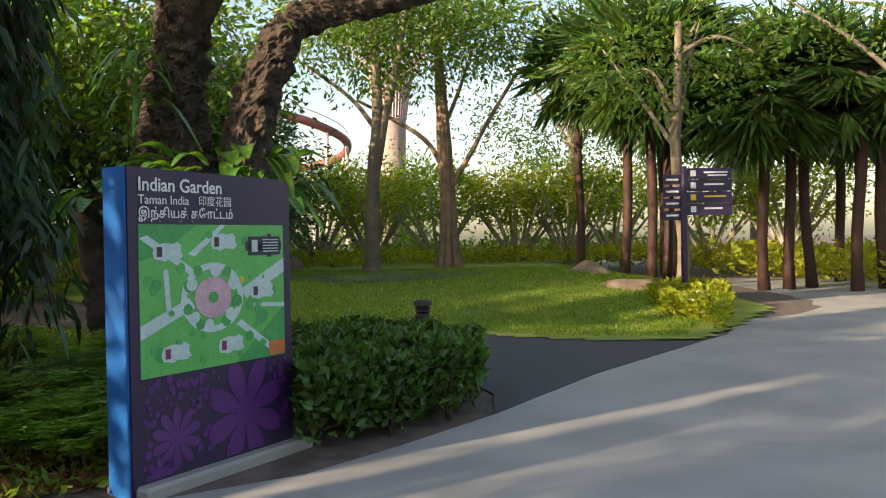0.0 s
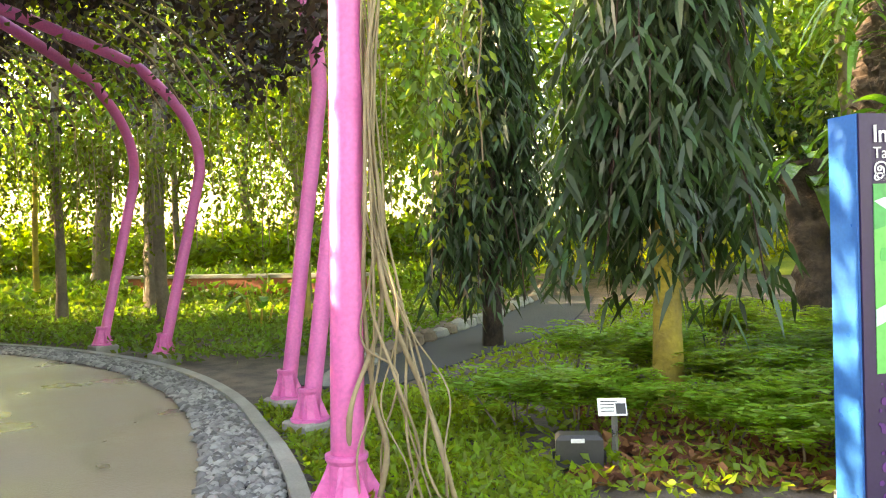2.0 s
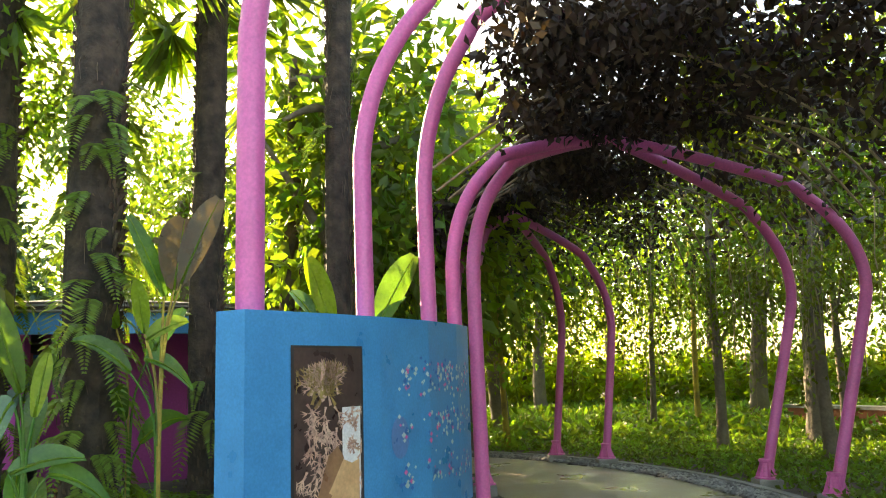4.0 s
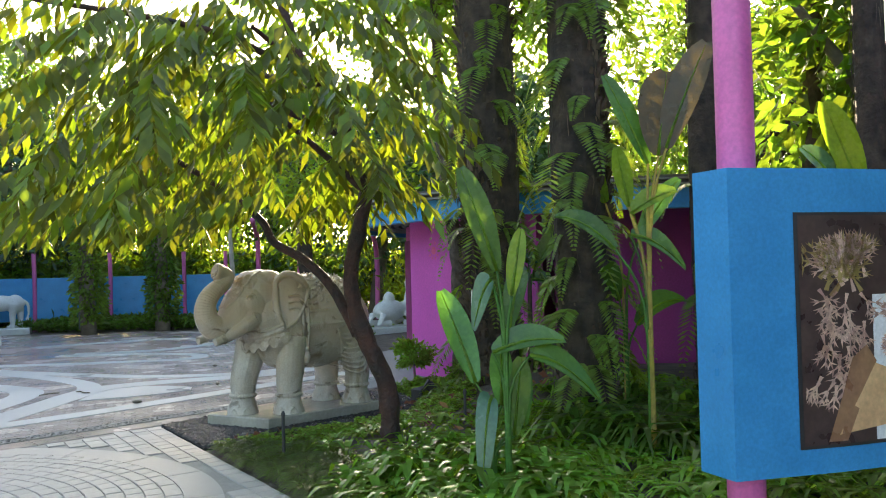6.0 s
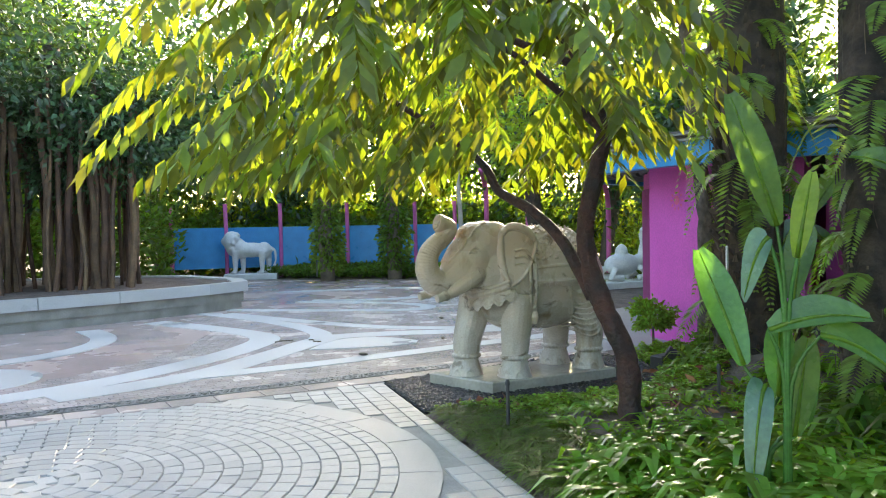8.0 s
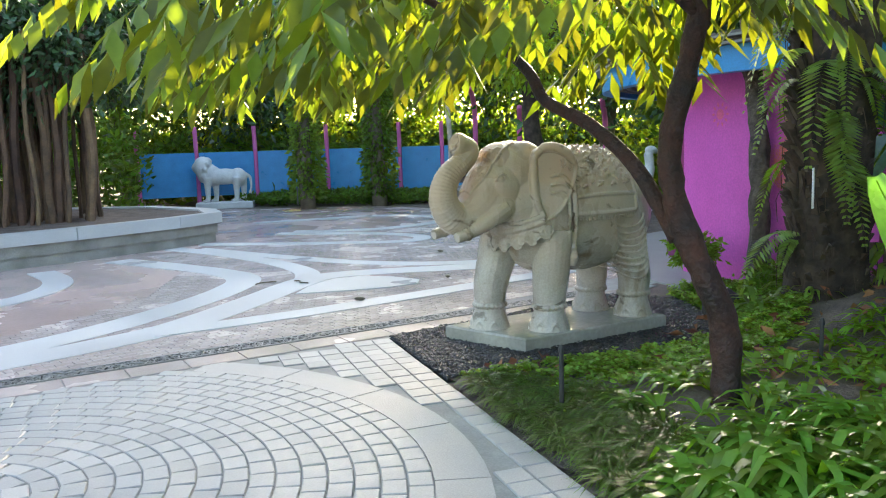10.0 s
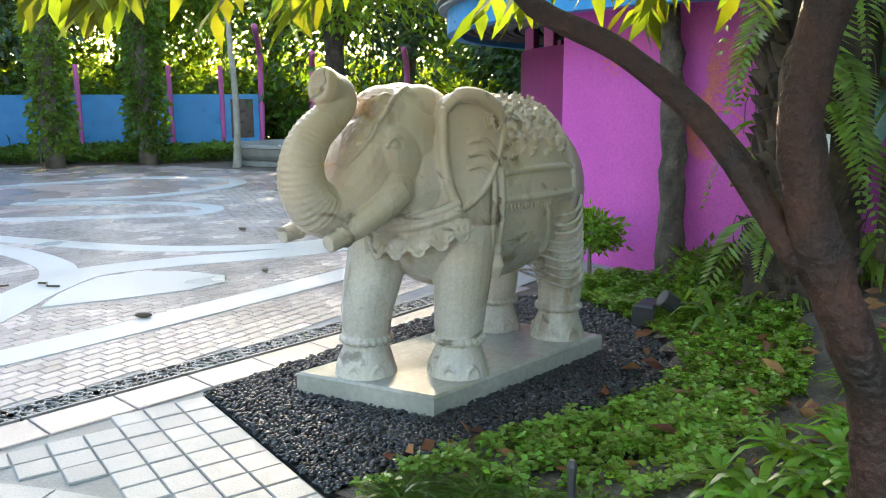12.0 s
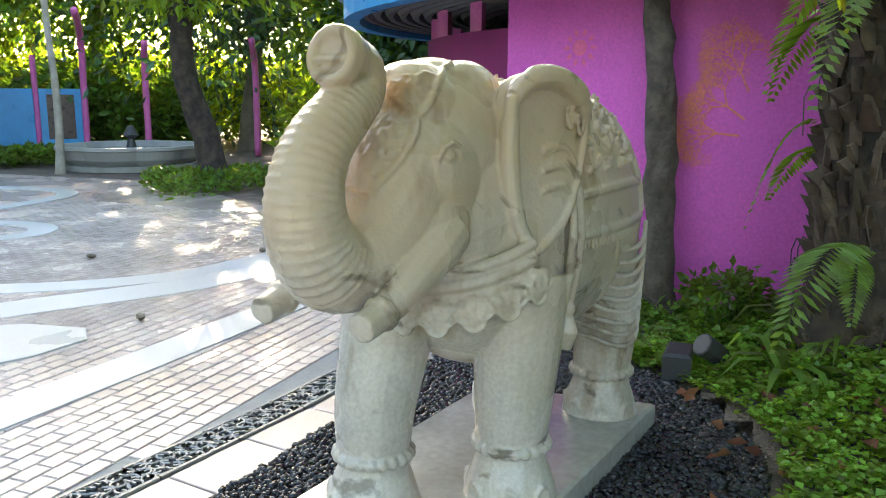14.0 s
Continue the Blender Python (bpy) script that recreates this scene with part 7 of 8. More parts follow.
woods([(-12.5, -0.6, 6.5, 1.5), (-14.5, 0.2, 6.8, 1.6), (-18.8, 1.2, 7.5, 2.2)], 370, "slender trees behind the panel", (L_MID, L_LIGHT), n=3000, low=0.62)

rs_ = random.Random(91)
for x, y, h in ((-12.2, 7.4, 6.5), (-14.4, 6.2, 6), (-14.8, 9.2, 7), (-16.8, 5.4, 6), (-18.4, 8.4, 7), (-11.2, 10.6, 7), (-20.6, 5.2, 6), (-19.6, 1.9, 6), (-22.4, 6.8, 7), (-16.2, 11.6, 7)):
    tree("slim_tree", (x, y, 0), h, rs_.uniform(0.055, 0.11), (0.1, 0, h * 0.72), (1.0, 1.0, h * 0.34), 900, BARKY if rs_.random() < 0.3 else BARKG, L_MID if rs_.random() < 0.6 else L_LIGHT, "slim young tree with sparse foliage beyond the walk", 0.17, 0.075, int(x * -40), 5, group="slim trees beyond the ring walk", clumps=22, lean=(rs_.uniform(-.5, .5), rs_.uniform(-.4, .4)), start=0.3)
tree("gnarled_tree", (-17.2, -13.0, 0), 3.6, 0.24, (0.1, 0.2, 3.6), (1.6, 1.5, 1.1), 2600, BARKD, L_LIGHT, "small gnarled tree beside the fountain", 0.2, 0.09, 571, 6, clumps=30, lean=(0.3, -0.2), start=0.35)
tree("pale_sapling", (-17.6, -16.6, 0), 5.0, 0.075, (0.1, 0, 4.6), (1.3, 1.3, 0.9), 1300, BARKW, L_LIGHT, "slim pale forked tree before the blue screens", 0.2, 0.09, 572, 6, clumps=26, start=0.45)
ground_cover("fountain_shrubs", [(-15.2, -12.2), (-16.2, -13.6), (-17.6, -14.3), (-18.6, -13.2), (-17.4, -11.6)], 2600, L_MID, "low clipped green shrubs beside the fountain", 0.32, 0.11, 0.05, 573)

# ---- elephant garden: bed plants ----
def leaf_carpet(name, poly, n, label, h, leaf, seed, bare=-0.55):
    """Sprigs of flat round leaves in low uneven cushions, with soil showing between."""
    rng = np.random.default_rng(seed)
    xs, ys = [p[0] for p in poly], [p[1] for p in poly]
    x, y = rng.uniform(min(xs), max(xs), n * 3), rng.uniform(min(ys), max(ys), n * 3)
    bumps = np.sin(x * 13 + 2.1 * np.sin(y * 9)) * np.cos(y * 14 + 1.7 * np.sin(x * 8)) + 0.5 * np.sin(x * 31 + y * 23)
    k = np.flatnonzero(inside(poly, x, y) & (bumps + 0.35 * rng.normal(size=len(x)) > bare))[:n]
    x, y, bumps = x[k], y[k], bumps[k]
    z = np.array([bed_height(p, q) for p, q in zip(x, y)]) + h * np.clip(0.5 + 0.33 * bumps, 0.12, 1.2) * rng.uniform(0.55, 1.0, len(x))
    m = 5
    a = np.repeat(rng.uniform(0, 6.283, len(x)), m) + np.tile(np.arange(m) * 1.257, len(x)) + rng.normal(size=m * len(x)) * 0.25
    A = np.stack([np.cos(a), np.sin(a), rng.uniform(-0.35, 0.45, len(a))], 1)
    P = np.repeat(np.stack([x, y, z], 1), m, 0) + A * leaf * 0.25
    P[:, 2] += rng.uniform(-0.02, 0.01, len(a))
    size = leaf * rng.uniform(0.65, 1.3, len(a))
    N = np.tile([0.0, 0.0, 1.0], (len(a), 1))
    return solo(name, leaves(P, A, size, size * 0.85, rng, 0.14, N), L_MAT, label, "ground cover", kind="stuff")


leaf_carpet("bed_cover", [(-10.95, -5.9), (-10.62, -5.25), (-10.2, -4.9), (-9.75, -4.68), (-9.3, -4.68), (-8.9, -4.9), (-8.5, -5.08), (-8.35, -4.7), (-8.7, -4.3), (-9.4, -4.05), (-10.0, -4.1), (-10.9, -4.55), (-11.75, -5.1), (-11.7, -5.95)], 5200, "low round-leaved green ground cover round the pebbles", 0.12, 0.034, 140)
leaf_carpet("bed_cover_sunny", [(-11.7, -5.9), (-10.95, -5.9), (-10.62, -5.25), (-10.2, -4.9), (-10.9, -4.55), (-11.75, -5.1)], 1500, "bright round-leaved cushions behind the elephant", 0.17, 0.038, 139, 0.0)
leaf_carpet("bed_cover_low", [(-8.5, -5.05), (-8.25, -5.2), (-7.78, -5.3), (-7.9, -4.6), (-8.4, -4.2), (-9.0, -4.1), (-8.8, -4.5)], 900, "thin patchy green ground cover on dark soil", 0.09, 0.034, 146, -0.2)
ground_cover("fallen_leaves", [(-10.9, -5.4), (-9.9, -5.0), (-9.0, -4.9), (-7.9, -5.5), (-8.6, -3.0), (-11.4, -3.6)], 230, L_DRY, "scattered brown fallen leaves on the bed", 0.03, 0.10, 0.05, 147, up=0.1, rise=lambda x, y: bed_height(x, y) + 0.02)


def rosettes(name, poly, n, material, label, seed, L=0.3, W=0.03, per=16, lift=0.9):
    """Clumps of arching strap leaves."""
    rng = np.random.default_rng(seed)
    xs, ys = [p[0] for p in poly], [p[1] for p in poly]
    x, y = rng.uniform(min(xs), max(xs), n * 4), rng.uniform(min(ys), max(ys), n * 4)
    k = np.flatnonzero(inside(poly, x, y))[:n]
    V, T, o = [], [], 0
    for q in k:
        b = np.array((x[q], y[q], bed_height(x[q], y[q])))
        sc = rng.uniform(0.65, 1.2)
        for j in range(per):
            a = rng.uniform(0, 6.283)
            d, s = np.array((math.cos(a), math.sin(a), 0)), np.array((-math.sin(a), math.cos(a), 0))
            ln, up = L * sc * rng.uniform(0.7, 1.2), lift * rng.uniform(0.5, 1.3)
            rows = []
            for u in (0.0, 0.35, 0.7, 1.0):
                c = b + d * ln * u * 0.85 + np.array((0, 0, ln * (up * u - 0.85 * up * u * u * 1.15) + 0.02))
                w = W * sc * (0.7, 1.0, 0.75, 0.05)[int(u * 3.01)] * 0.5
                rows += [c - s * w, c + s * w]
            V += rows
            for i in (0, 2, 4):
                T += [(o + i, o + i + 1, o + i + 3), (o + i, o + i + 3, o + i + 2)]
            o += 8
    return solo(name, (np.array(V), np.array(T)), material, label, "bed plant", kind="stuff")


edge_bed = [(planting_edge(y) - 0.12, y) for y in (-5.2, -4.6, -4, -3.4, -2.9)] + [(-7.2, -2.9), (-7.85, -3.9), (-8.1, -4.5), (-8.0, -5.0)]
rosettes("mondo_grass", edge_bed, 330, L_MID, "tufted dark mondo grass along the paving", 141, 0.2, 0.009, 46, 0.8)
rosettes("panel_lilies", [(-6.95, -1.2), (-7.5, -0.45), (-8.3, 0.05), (-9.3, 0.6), (-10.4, 0.9), (-10.2, 0.3), (-8.6, -0.5)], 110, L_LIGHT, "green lilies below the display panel", 148, 0.26, 0.03, 14, 0.9)
rosettes("bed_lilies", [(planting_edge(-2.3) - 0.1, -2.3), (planting_edge(-3.4) - 0.1, -3.4), (-7.7, -3.5), (-8.4, -3.1), (-9.4, -3.4), (-10.6, -3.3), (-11.2, -1.4), (-9.6, 0.2), (-8.4, -0.5), (-7.0, -1.35)], 420, L_LILY, "strappy glossy green lilies in the bed", 142, 0.30, 0.034, 15, 0.95)
rosettes("bright_lilies", [(-6.8, -2.3), (-7.15, -3.25), (-7.7, -3.3), (-8.2, -2.9), (-8.0, -1.8), (-7.0, -1.6)], 62, L_LILY, "bright green bird's-nest rosettes at the bed's edge", 143, 0.42, 0.045, 18, 1.2)
rosettes("sparse_lilies", [(-7.7, -3.3), (-7.7, -4.1), (-8.6, -4.2), (-9.3, -4.0), (-10.4, -3.8), (-10.2, -3.2), (-9, -3.0)], 60, L_LILY, "young green lilies on open soil", 144, 0.24, 0.03, 11, 0.9)
rosettes("fern_clumps", [(-8.6, -2.6), (-9.8, -2.9), (-10.8, -2.2), (-10.0, -1.2), (-8.8, -1.4)], 70, L_MID, "arching green fern clumps in the bed", 145, 0.55, 0.05, 16, 1.2)

rosettes("fern_skirt", [(-11.2, -4.7), (-10.3, -4.7), (-10.2, -3.9), (-11.1, -3.8)], 10, L_FERN, "arching fern leaves round the palm's foot", 149, 0.4, 0.045, 15, 1.3)


def canopy_tree():
    rng = np.random.default_rng(150)
    t = thing("canopy_tree", (-8.1, -3.62, 0.0), "dark-trunked tree with arching branch and bright leaves", "tree")
    tr = smooth_line([(0.02, 0.0, 0.05), (0.0, 0, 0.3), (0.01, -0.02, 0.6), (0.07, -0.13, 0.90), (0.12, -0.23, 1.2), (0.13, -0.25, 1.5), (0.10, -0.18, 1.85), (0.07, -0.13, 2.2), (0.15, -0.2, 2.5), (0.35, -0.45, 3.0), (0.5, -0.6, 3.6)], 6)
    part("trunk", Geo().tube(tr, [0.104, 0.09] + [0.079 - 0.0007 * i for i in range(len(tr) - 2)], 18, rough=0.26, freq=11), BARKB, t, smooth=True)
    br = [smooth_line([(0.11, -0.22, 1.0), (0.10, -0.48, 1.36), (0.14, -0.76, 1.60), (0.20, -1.02, 1.74), (0.22, -1.14, 1.92), (0.30, -1.40, 2.14), (0.42, -1.8, 2.4), (0.55, -2.15, 2.62), (0.75, -2.5, 2.85)], 5),
          smooth_line([(0.08, -0.13, 2.1), (0.3, -0.3, 2.35), (0.6, -0.6, 2.7), (1.1, -1.0, 3.0)], 6),
          smooth_line([(0.07, -0.13, 2.2), (0.7, 0.1, 2.7), (1.5, 0.2, 3.0)], 6), smooth_line([(0.15, -0.2, 2.5), (0.6, -1.0, 2.9), (1.3, -2.0, 3.05)], 6),
          smooth_line([(0.35, -0.45, 3.0), (1.2, -0.6, 3.2), (2.3, -0.9, 3.2)], 6), smooth_line([(0.3, -0.4, 2.9), (0.2, -1.4, 3.2), (0.4, -2.6, 3.2)], 6)]
    for k, b in enumerate(br):
        r0 = 0.044 if k == 0 else 0.032
        part("limb", Geo().tube(b, [r0 * (1 - 0.6 * i / len(b)) for i in range(len(b))], 10, rough=0.12, freq=12), BARKB, t, smooth=True)
    P, A, N = [], [], []
    for k in range(215):
        a = rng.uniform(0, 6.283)
        rr = 1.75 * math.sqrt(rng.random())
        p = np.array((0.98 + rr * 0.92 * math.cos(a), -1.0 + rr * 0.95 * math.sin(a), 0))
        far = math.hypot(p[0] - 0.3, p[1] + 0.3)
        p[2] = rng.uniform(2.2, 3.7) - 0.16 * far
        a = math.atan2(p[1] + 0.5, p[0] - 0.3) + rng.normal() * 0.7
        d = np.array((math.cos(a), math.sin(a), -0.15 - 0.35 * rng.random()))
        s = np.array((-math.sin(a), math.cos(a), 0))
        ln = rng.uniform(0.45, 0.8)
        for j in range(10):
            u = j / 9
            c = p + d * ln * u - np.array((0, 0, 0.18 * u * u))
            for sg in (-1, 1):
                P.append(c); A.append(s * sg * 0.8 + d * 0.6 - np.array((0, 0, 0.75 + 0.9 * rng.random()))); N.append((0, 0, 1))
    P, A, N = np.array(P), np.array(A), np.array(N, float)
    k = P[:, 2] > 1.82
    P, A, N = P[k], A[k], N[k]
    part("crown", leaves(P, A, 0.20 * rng.uniform(0.7, 1.25, len(P)), 0.064, rng, 0.12, N), L_CANO, t)


canopy_tree()


def fern_trunk(base, h, r, seed, label, nf=46, zmin=0.5):
    rng = np.random.default_rng(seed)
    t = thing("fern_palm", base, label, "palm", "palms draped in ferns")
    g = Geo().tube(bend((0, 0, -0.1), (0.1, 0.05, h), 0.05, rng), [r * 1.2] + [r] * 8, 14)
    part("trunk", g, BARKD, t)
    g = Geo()
    rows_ = int(h / 0.062)
    for q in range(rows_):
        for k in range(13):
            a, z = k * 0.4833 + 0.24 * (q % 2) + rng.uniform(-.16, .16), -0.08 + 0.062 * q + rng.uniform(-.03, .03)
            o, s_ = Vector((math.cos(a), math.sin(a), 0)), Vector((-math.sin(a), math.cos(a), 0))
            p = o * r * 0.95 + Vector((0, 0, z))
            w_, out_ = r * 0.13 * rng.uniform(0.6, 1.3), r * rng.uniform(0.06, 0.34)
            tip = p + o * out_ + s_ * rng.uniform(-.02, .02) + Vector((0, 0, rng.uniform(0.06, 0.17)))
            g.add([tuple(p - s_ * w_), tuple(p + s_ * w_), tuple(tip + s_ * w_ * 0.3), tuple(tip - s_ * w_ * 0.3), tuple(p - o * 0.04 + Vector((0, 0, 0.11)))], [(0, 1, 2, 3), (3, 2, 4), (0, 3, 4), (1, 4, 2)])
            if rng.random() < 0.22:
                g.tube([tip, tip + o * 0.02 - Vector((0, 0, 0.06)), tip + o * 0.012 + s_ * rng.uniform(-.04, .04) - Vector((0, 0, rng.uniform(0.12, 0.26)))], 0.0035, 3, False)
    part("leaf_base", g, BARKP, t)["kind"] = "stuff"
    P, A, L = [], [], []
    down = np.array((0, 0, 1.0))
    N = []
    for k in range(nf):
        a, z = rng.uniform(0, 6.283), rng.uniform(zmin, min(h, 4.2))
        o, s = np.array((math.cos(a), math.sin(a), 0)), np.array((-math.sin(a), math.cos(a), 0))
        ln, dr, sw = rng.uniform(0.3, 0.66), rng.uniform(0.9, 1.7), rng.uniform(-0.35, 0.35)
        for j in range(26):
            u = (j + 1) / 26
            c = o * (r + ln * 0.62 * u) + s * sw * ln * u + down * (z + 0.4 * ln * u - dr * ln * u * u)
            pl_ = 0.16 * (ln / 0.6) * math.sin(math.pi * (0.16 + 0.80 * u)) + 0.015
            for sg in (-1, 1):
                P.append(c); A.append(s * sg + o * 0.35 - down * (0.25 + 0.5 * u)); L.append(pl_); N.append(o * 0.8 + down * 0.6)
    part("fern", leaves(np.array(P), np.array(A), np.array(L), 0.026, rng, 0.1, np.array(N)), L_FERN, t)
    return t


fern_trunk((-10.71, -4.32, 0.1), 6.5, 0.28, 161, "thick dark palm trunk with clinging fern fronds", 70, 0.6)
fern_trunk((-9.53, -2.64, 0.1), 6.5, 0.22, 162, "dark palm trunk with fern clumps in the bed", 90, 0.4)
fern_trunk((-11.2, -2.08, 0.1), 6.5, 0.16, 163, "dark shaggy palm trunk by the pavilion", 16)
fern_trunk((-11.0, -0.6, 0.1), 7.0, 0.13, 164, "slim dark palm trunk behind the panel", 6)
for i, (x, y, h) in enumerate(((-17.0, -18.7, 6), (-15.4, -19.6, 6))):
    t = thing("wrapped_palm", (x, y, 0), "palm trunk wrapped in climbing yellow-green leaves", "palm", "palms by the plaza")
    part("trunk", Geo().tube(bend((0, 0, -0.1), (0.1, 0, h), 0.05, np.random.default_rng(170 + i)), [0.2] * 9, 12), BARKG, t, smooth=True)
    rng = np.random.default_rng(175 + i)
    n = 3800
    a, z = rng.uniform(0, 6.283, n), 0.3 + 5.2 * rng.random(n)
    r = 0.22 + 0.16 * rng.random(n) * (1 + 0.6 * np.sin(z * 3 + a * 2))
    P = np.stack([r * np.cos(a), r * np.sin(a), z], 1)
    A = np.stack([np.cos(a), np.sin(a), -0.6 + 0.4 * rng.normal(size=n)], 1) + 0.4 * rng.normal(size=(n, 3))
    part("climbing_leaves", leaves(P, A, 0.15 * rng.uniform(0.6, 1.3, n), 0.08, rng), L_FERN if i else L_MID, t)
for x, y, h, sd in ((-10.71, -4.32, 6.4, 185), (-9.53, -2.64, 6.4, 186), (-11.2, -2.08, 6.3, 187), (-12.6, -1.5, 5.8, 188)):
    pc = palm((x, y, 0), h, 0.1, 15, 1.5, "fan palm crown above a shaggy trunk", sd, L_MID, BARKP, "palms of the bed")
# trunk is the visible part; unseen crown added wide and dense to block sun streaks
tree("slim_tree", (-11.75, -5.43, 0), 5.5, 0.098, (0.2, 0, 5.4), (2.7, 2.7, 1.2), 8500, BARKS, L_MID, "slim rough grey tree trunk before the magenta wall", 0.16, 0.07, 180, 4, lean=(0, -0.3), knob=5)


def big_leaf(g, base, d, ln, w, droop, fold=0.12, face=(0, 0, 1)):
    d, base = Vector(d).normalized(), Vector(base)
    s = d.cross(Vector(face)).normalized()
    rows = []
    for j in range(9):
        u = j / 8
        c = base + d * ln * u - Vector((0, 0, droop * ln * u * u))
        ww = w * 0.5 * math.sin(math.pi * (0.06 + 0.90 * u)) ** 0.6
        rows.append([c - s * ww + Vector((0, 0, fold * ww)), c - s * ww * 0.5 + Vector((0, 0, fold * 0.2 * ww)), c, c + s * ww * 0.5 + Vector((0, 0, fold * 0.2 * ww)), c + s * ww + Vector((0, 0, fold * ww))])
    g.add([tuple(p) for r in rows for p in r], [(j * 5 + i, j * 5 + i + 1, (j + 1) * 5 + i + 1, (j + 1) * 5 + i) for j in range(8) for i in range(4)])


def heliconia(base, n, h, seed, label, material=L_BIG, ln=0.75, w=0.2):
    rng = np.random.default_rng(seed)
    t = thing("banana_plant", base, label, "plant", "broad-leaved plants in the bed")
    for k in range(n):
        a = k * 6.283 / n + rng.uniform(-0.4, 0.4)
        z = h * rng.uniform(0.55, 1.0)
        b = Vector((0.12 * math.cos(a), 0.12 * math.sin(a), 0))
        top = Vector((0.22 * math.cos(a), 0.22 * math.sin(a), z))
        part("stem", Geo().tube(smooth_line([b, b.lerp(top, .5), top], 4), [0.025 - 0.0015 * i for i in range(9)], 7), BARKY, t, smooth=True)
        g = Geo()
        big_leaf(g, top, (math.cos(a), math.sin(a), rng.uniform(0.1, 1.6)), ln * rng.uniform(0.75, 1.2), w, rng.uniform(0.2, 0.7))
        part("leaf", g, material, t, smooth=True)


def paddle(t, base, tip, w, material, droop=0.0, lift=0.0):
    """One broad leaf from base to tip on its own stalk to the plant's foot."""
    b, e = Vector(base), Vector(tip)
    d = e - b
    ln = d.length
    g = Geo()
    d0 = d + Vector((0, 0, droop * ln))
    big_leaf(g, b, d0, d0.length, w, droop * ln / d0.length, 0.45, (0.72, 0.55, 0.5))
    lf = part("leaf", g, material, t, smooth=True)
    rib = Geo().tube([b + (d + Vector((0, 0, droop * ln))) * u - Vector((0, 0, droop * ln * u * u - 0.004)) for u in (0, .2, .4, .6, .8, .97)], [0.012, 0.010, 0.008, 0.006, 0.004, 0.002], 6)
    r_ = part("midrib", rib, L_LIME, lf, smooth=True)
    part("stem", Geo().tube(smooth_line([(b.x * 0.1, b.y * 0.1, -0.05), (b.x * 0.14, b.y * 0.14, b.z * 0.72), tuple(b)], 4), [0.014 - 0.0008 * q for q in range(9)], 7), BARKY if b.z > 1.7 else L_BIG, t, smooth=True)


t = thing("banana_plant", (-7.46, -2.3, 0.1), "young banana plant with broad glossy leaves", "plant", "broad-leaved plants in the bed")
for b, e, w, m_, dr in (((-0.01, -0.12, 0.68), (-0.06, -0.41, 1.25), 0.18, L_BIG, 0.1), ((-0.03, 0.05, 0.55), (-0.02, 0.06, 0.93), 0.14, L_BIG, 0.05), ((0.0, 0.0, 0.6), (0.16, 0.02, 0.08), 0.16, L_BLUISH, 0.9), ((-0.07, 0.11, 0.36), (-0.1, 0.16, 0.84), 0.16, L_BIG, 0.1), ((-0.2, 0.1, 0.4), (-0.5, -0.1, 0.75), 0.16, L_BIG, 0.4)):
    paddle(t, b, e, w, m_, dr)
t = thing("banana_plant", (-7.44, -2.18, 0.12), "tall banana plant with upright leaves", "plant", "broad-leaved plants in the bed")
for b, e, w, m_, dr in (((0.05, -0.06, 0.86), (-0.2, 0.3, 0.92), 0.16, L_BIG, 0.35), ((-0.08, 0.12, 0.84), (-0.33, 0.46, 0.55), 0.16, L_BIG, 0.5), ((0.03, -0.03, 1.35), (0.15, -0.2, 1.98), 0.17, L_BIG, 0.1), ((0.05, -0.06, 1.3), (0.12, -0.15, 1.0), 0.15, L_BLUISH, 0.7), ((0.0, 0.05, 1.2), (-0.05, 0.1, 1.6), 0.11, L_LIME, 0.1), ((-0.05, 0.0, 1.0), (-0.4, -0.1, 1.35), 0.14, L_BIG, 0.4)):
    paddle(t, b, e, w, m_, dr)
t = thing("banana_plant", (-8.75, -1.78, 0.1), "bronze-leaved banana behind the panel", "plant", "broad-leaved plants in the bed")
for b, e, w, m_, dr in (((-0.02, 0.09, 2.15), (-0.05, 0.16, 2.74), 0.34, L_BRON, 0.1), ((-0.04, 0.14, 2.2), (-0.14, 0.42, 2.92), 0.24, L_BRON, 0.15), ((0.0, 0.02, 2.1), (0.1, -0.25, 2.75), 0.16, L_BIG, 0.1), ((0.05, -0.1, 1.75), (-0.06, 0.2, 1.9), 0.14, L_LIME, 0.3), ((0.05, -0.1, 1.6), (-0.08, 0.24, 1.35), 0.16, L_BIG, 0.5), ((0.05, -0.11, 1.8), (0.08, -0.18, 2.22), 0.14, L_LIME, 0.05), ((0.1, -0.2, 1.5), (0.25, -0.6, 1.75), 0.16, L_BIG, 0.5)):
    paddle(t, b, e, w, m_, dr)
t = thing("banana_plant", (-8.9, -0.35, 0.0), "banana plant with bright upright leaves behind the panel", "plant", "broad-leaved plants in the bed")
for b, e, w, m_, dr in (((0.01, -0.08, 1.9), (0.03, -0.28, 2.5), 0.24, L_LIME, 0.05), ((-0.02, 0.26, 1.86), (-0.05, 0.6, 2.5), 0.24, L_BIG, 0.15), ((0.03, -0.22, 1.98), (0.05, -0.42, 2.22), 0.15, L_BLUISH, 0.3), ((-0.05, 0.2, 1.9), (-0.4, 0.5, 2.2), 0.16, L_BIG, 0.3)):
    paddle(t, b, e, w, m_, dr)
t = thing("banana_plant", (-9.55, -2.3, 0.1), "broad-leaved plant beside the palm", "plant", "broad-leaved plants in the bed")
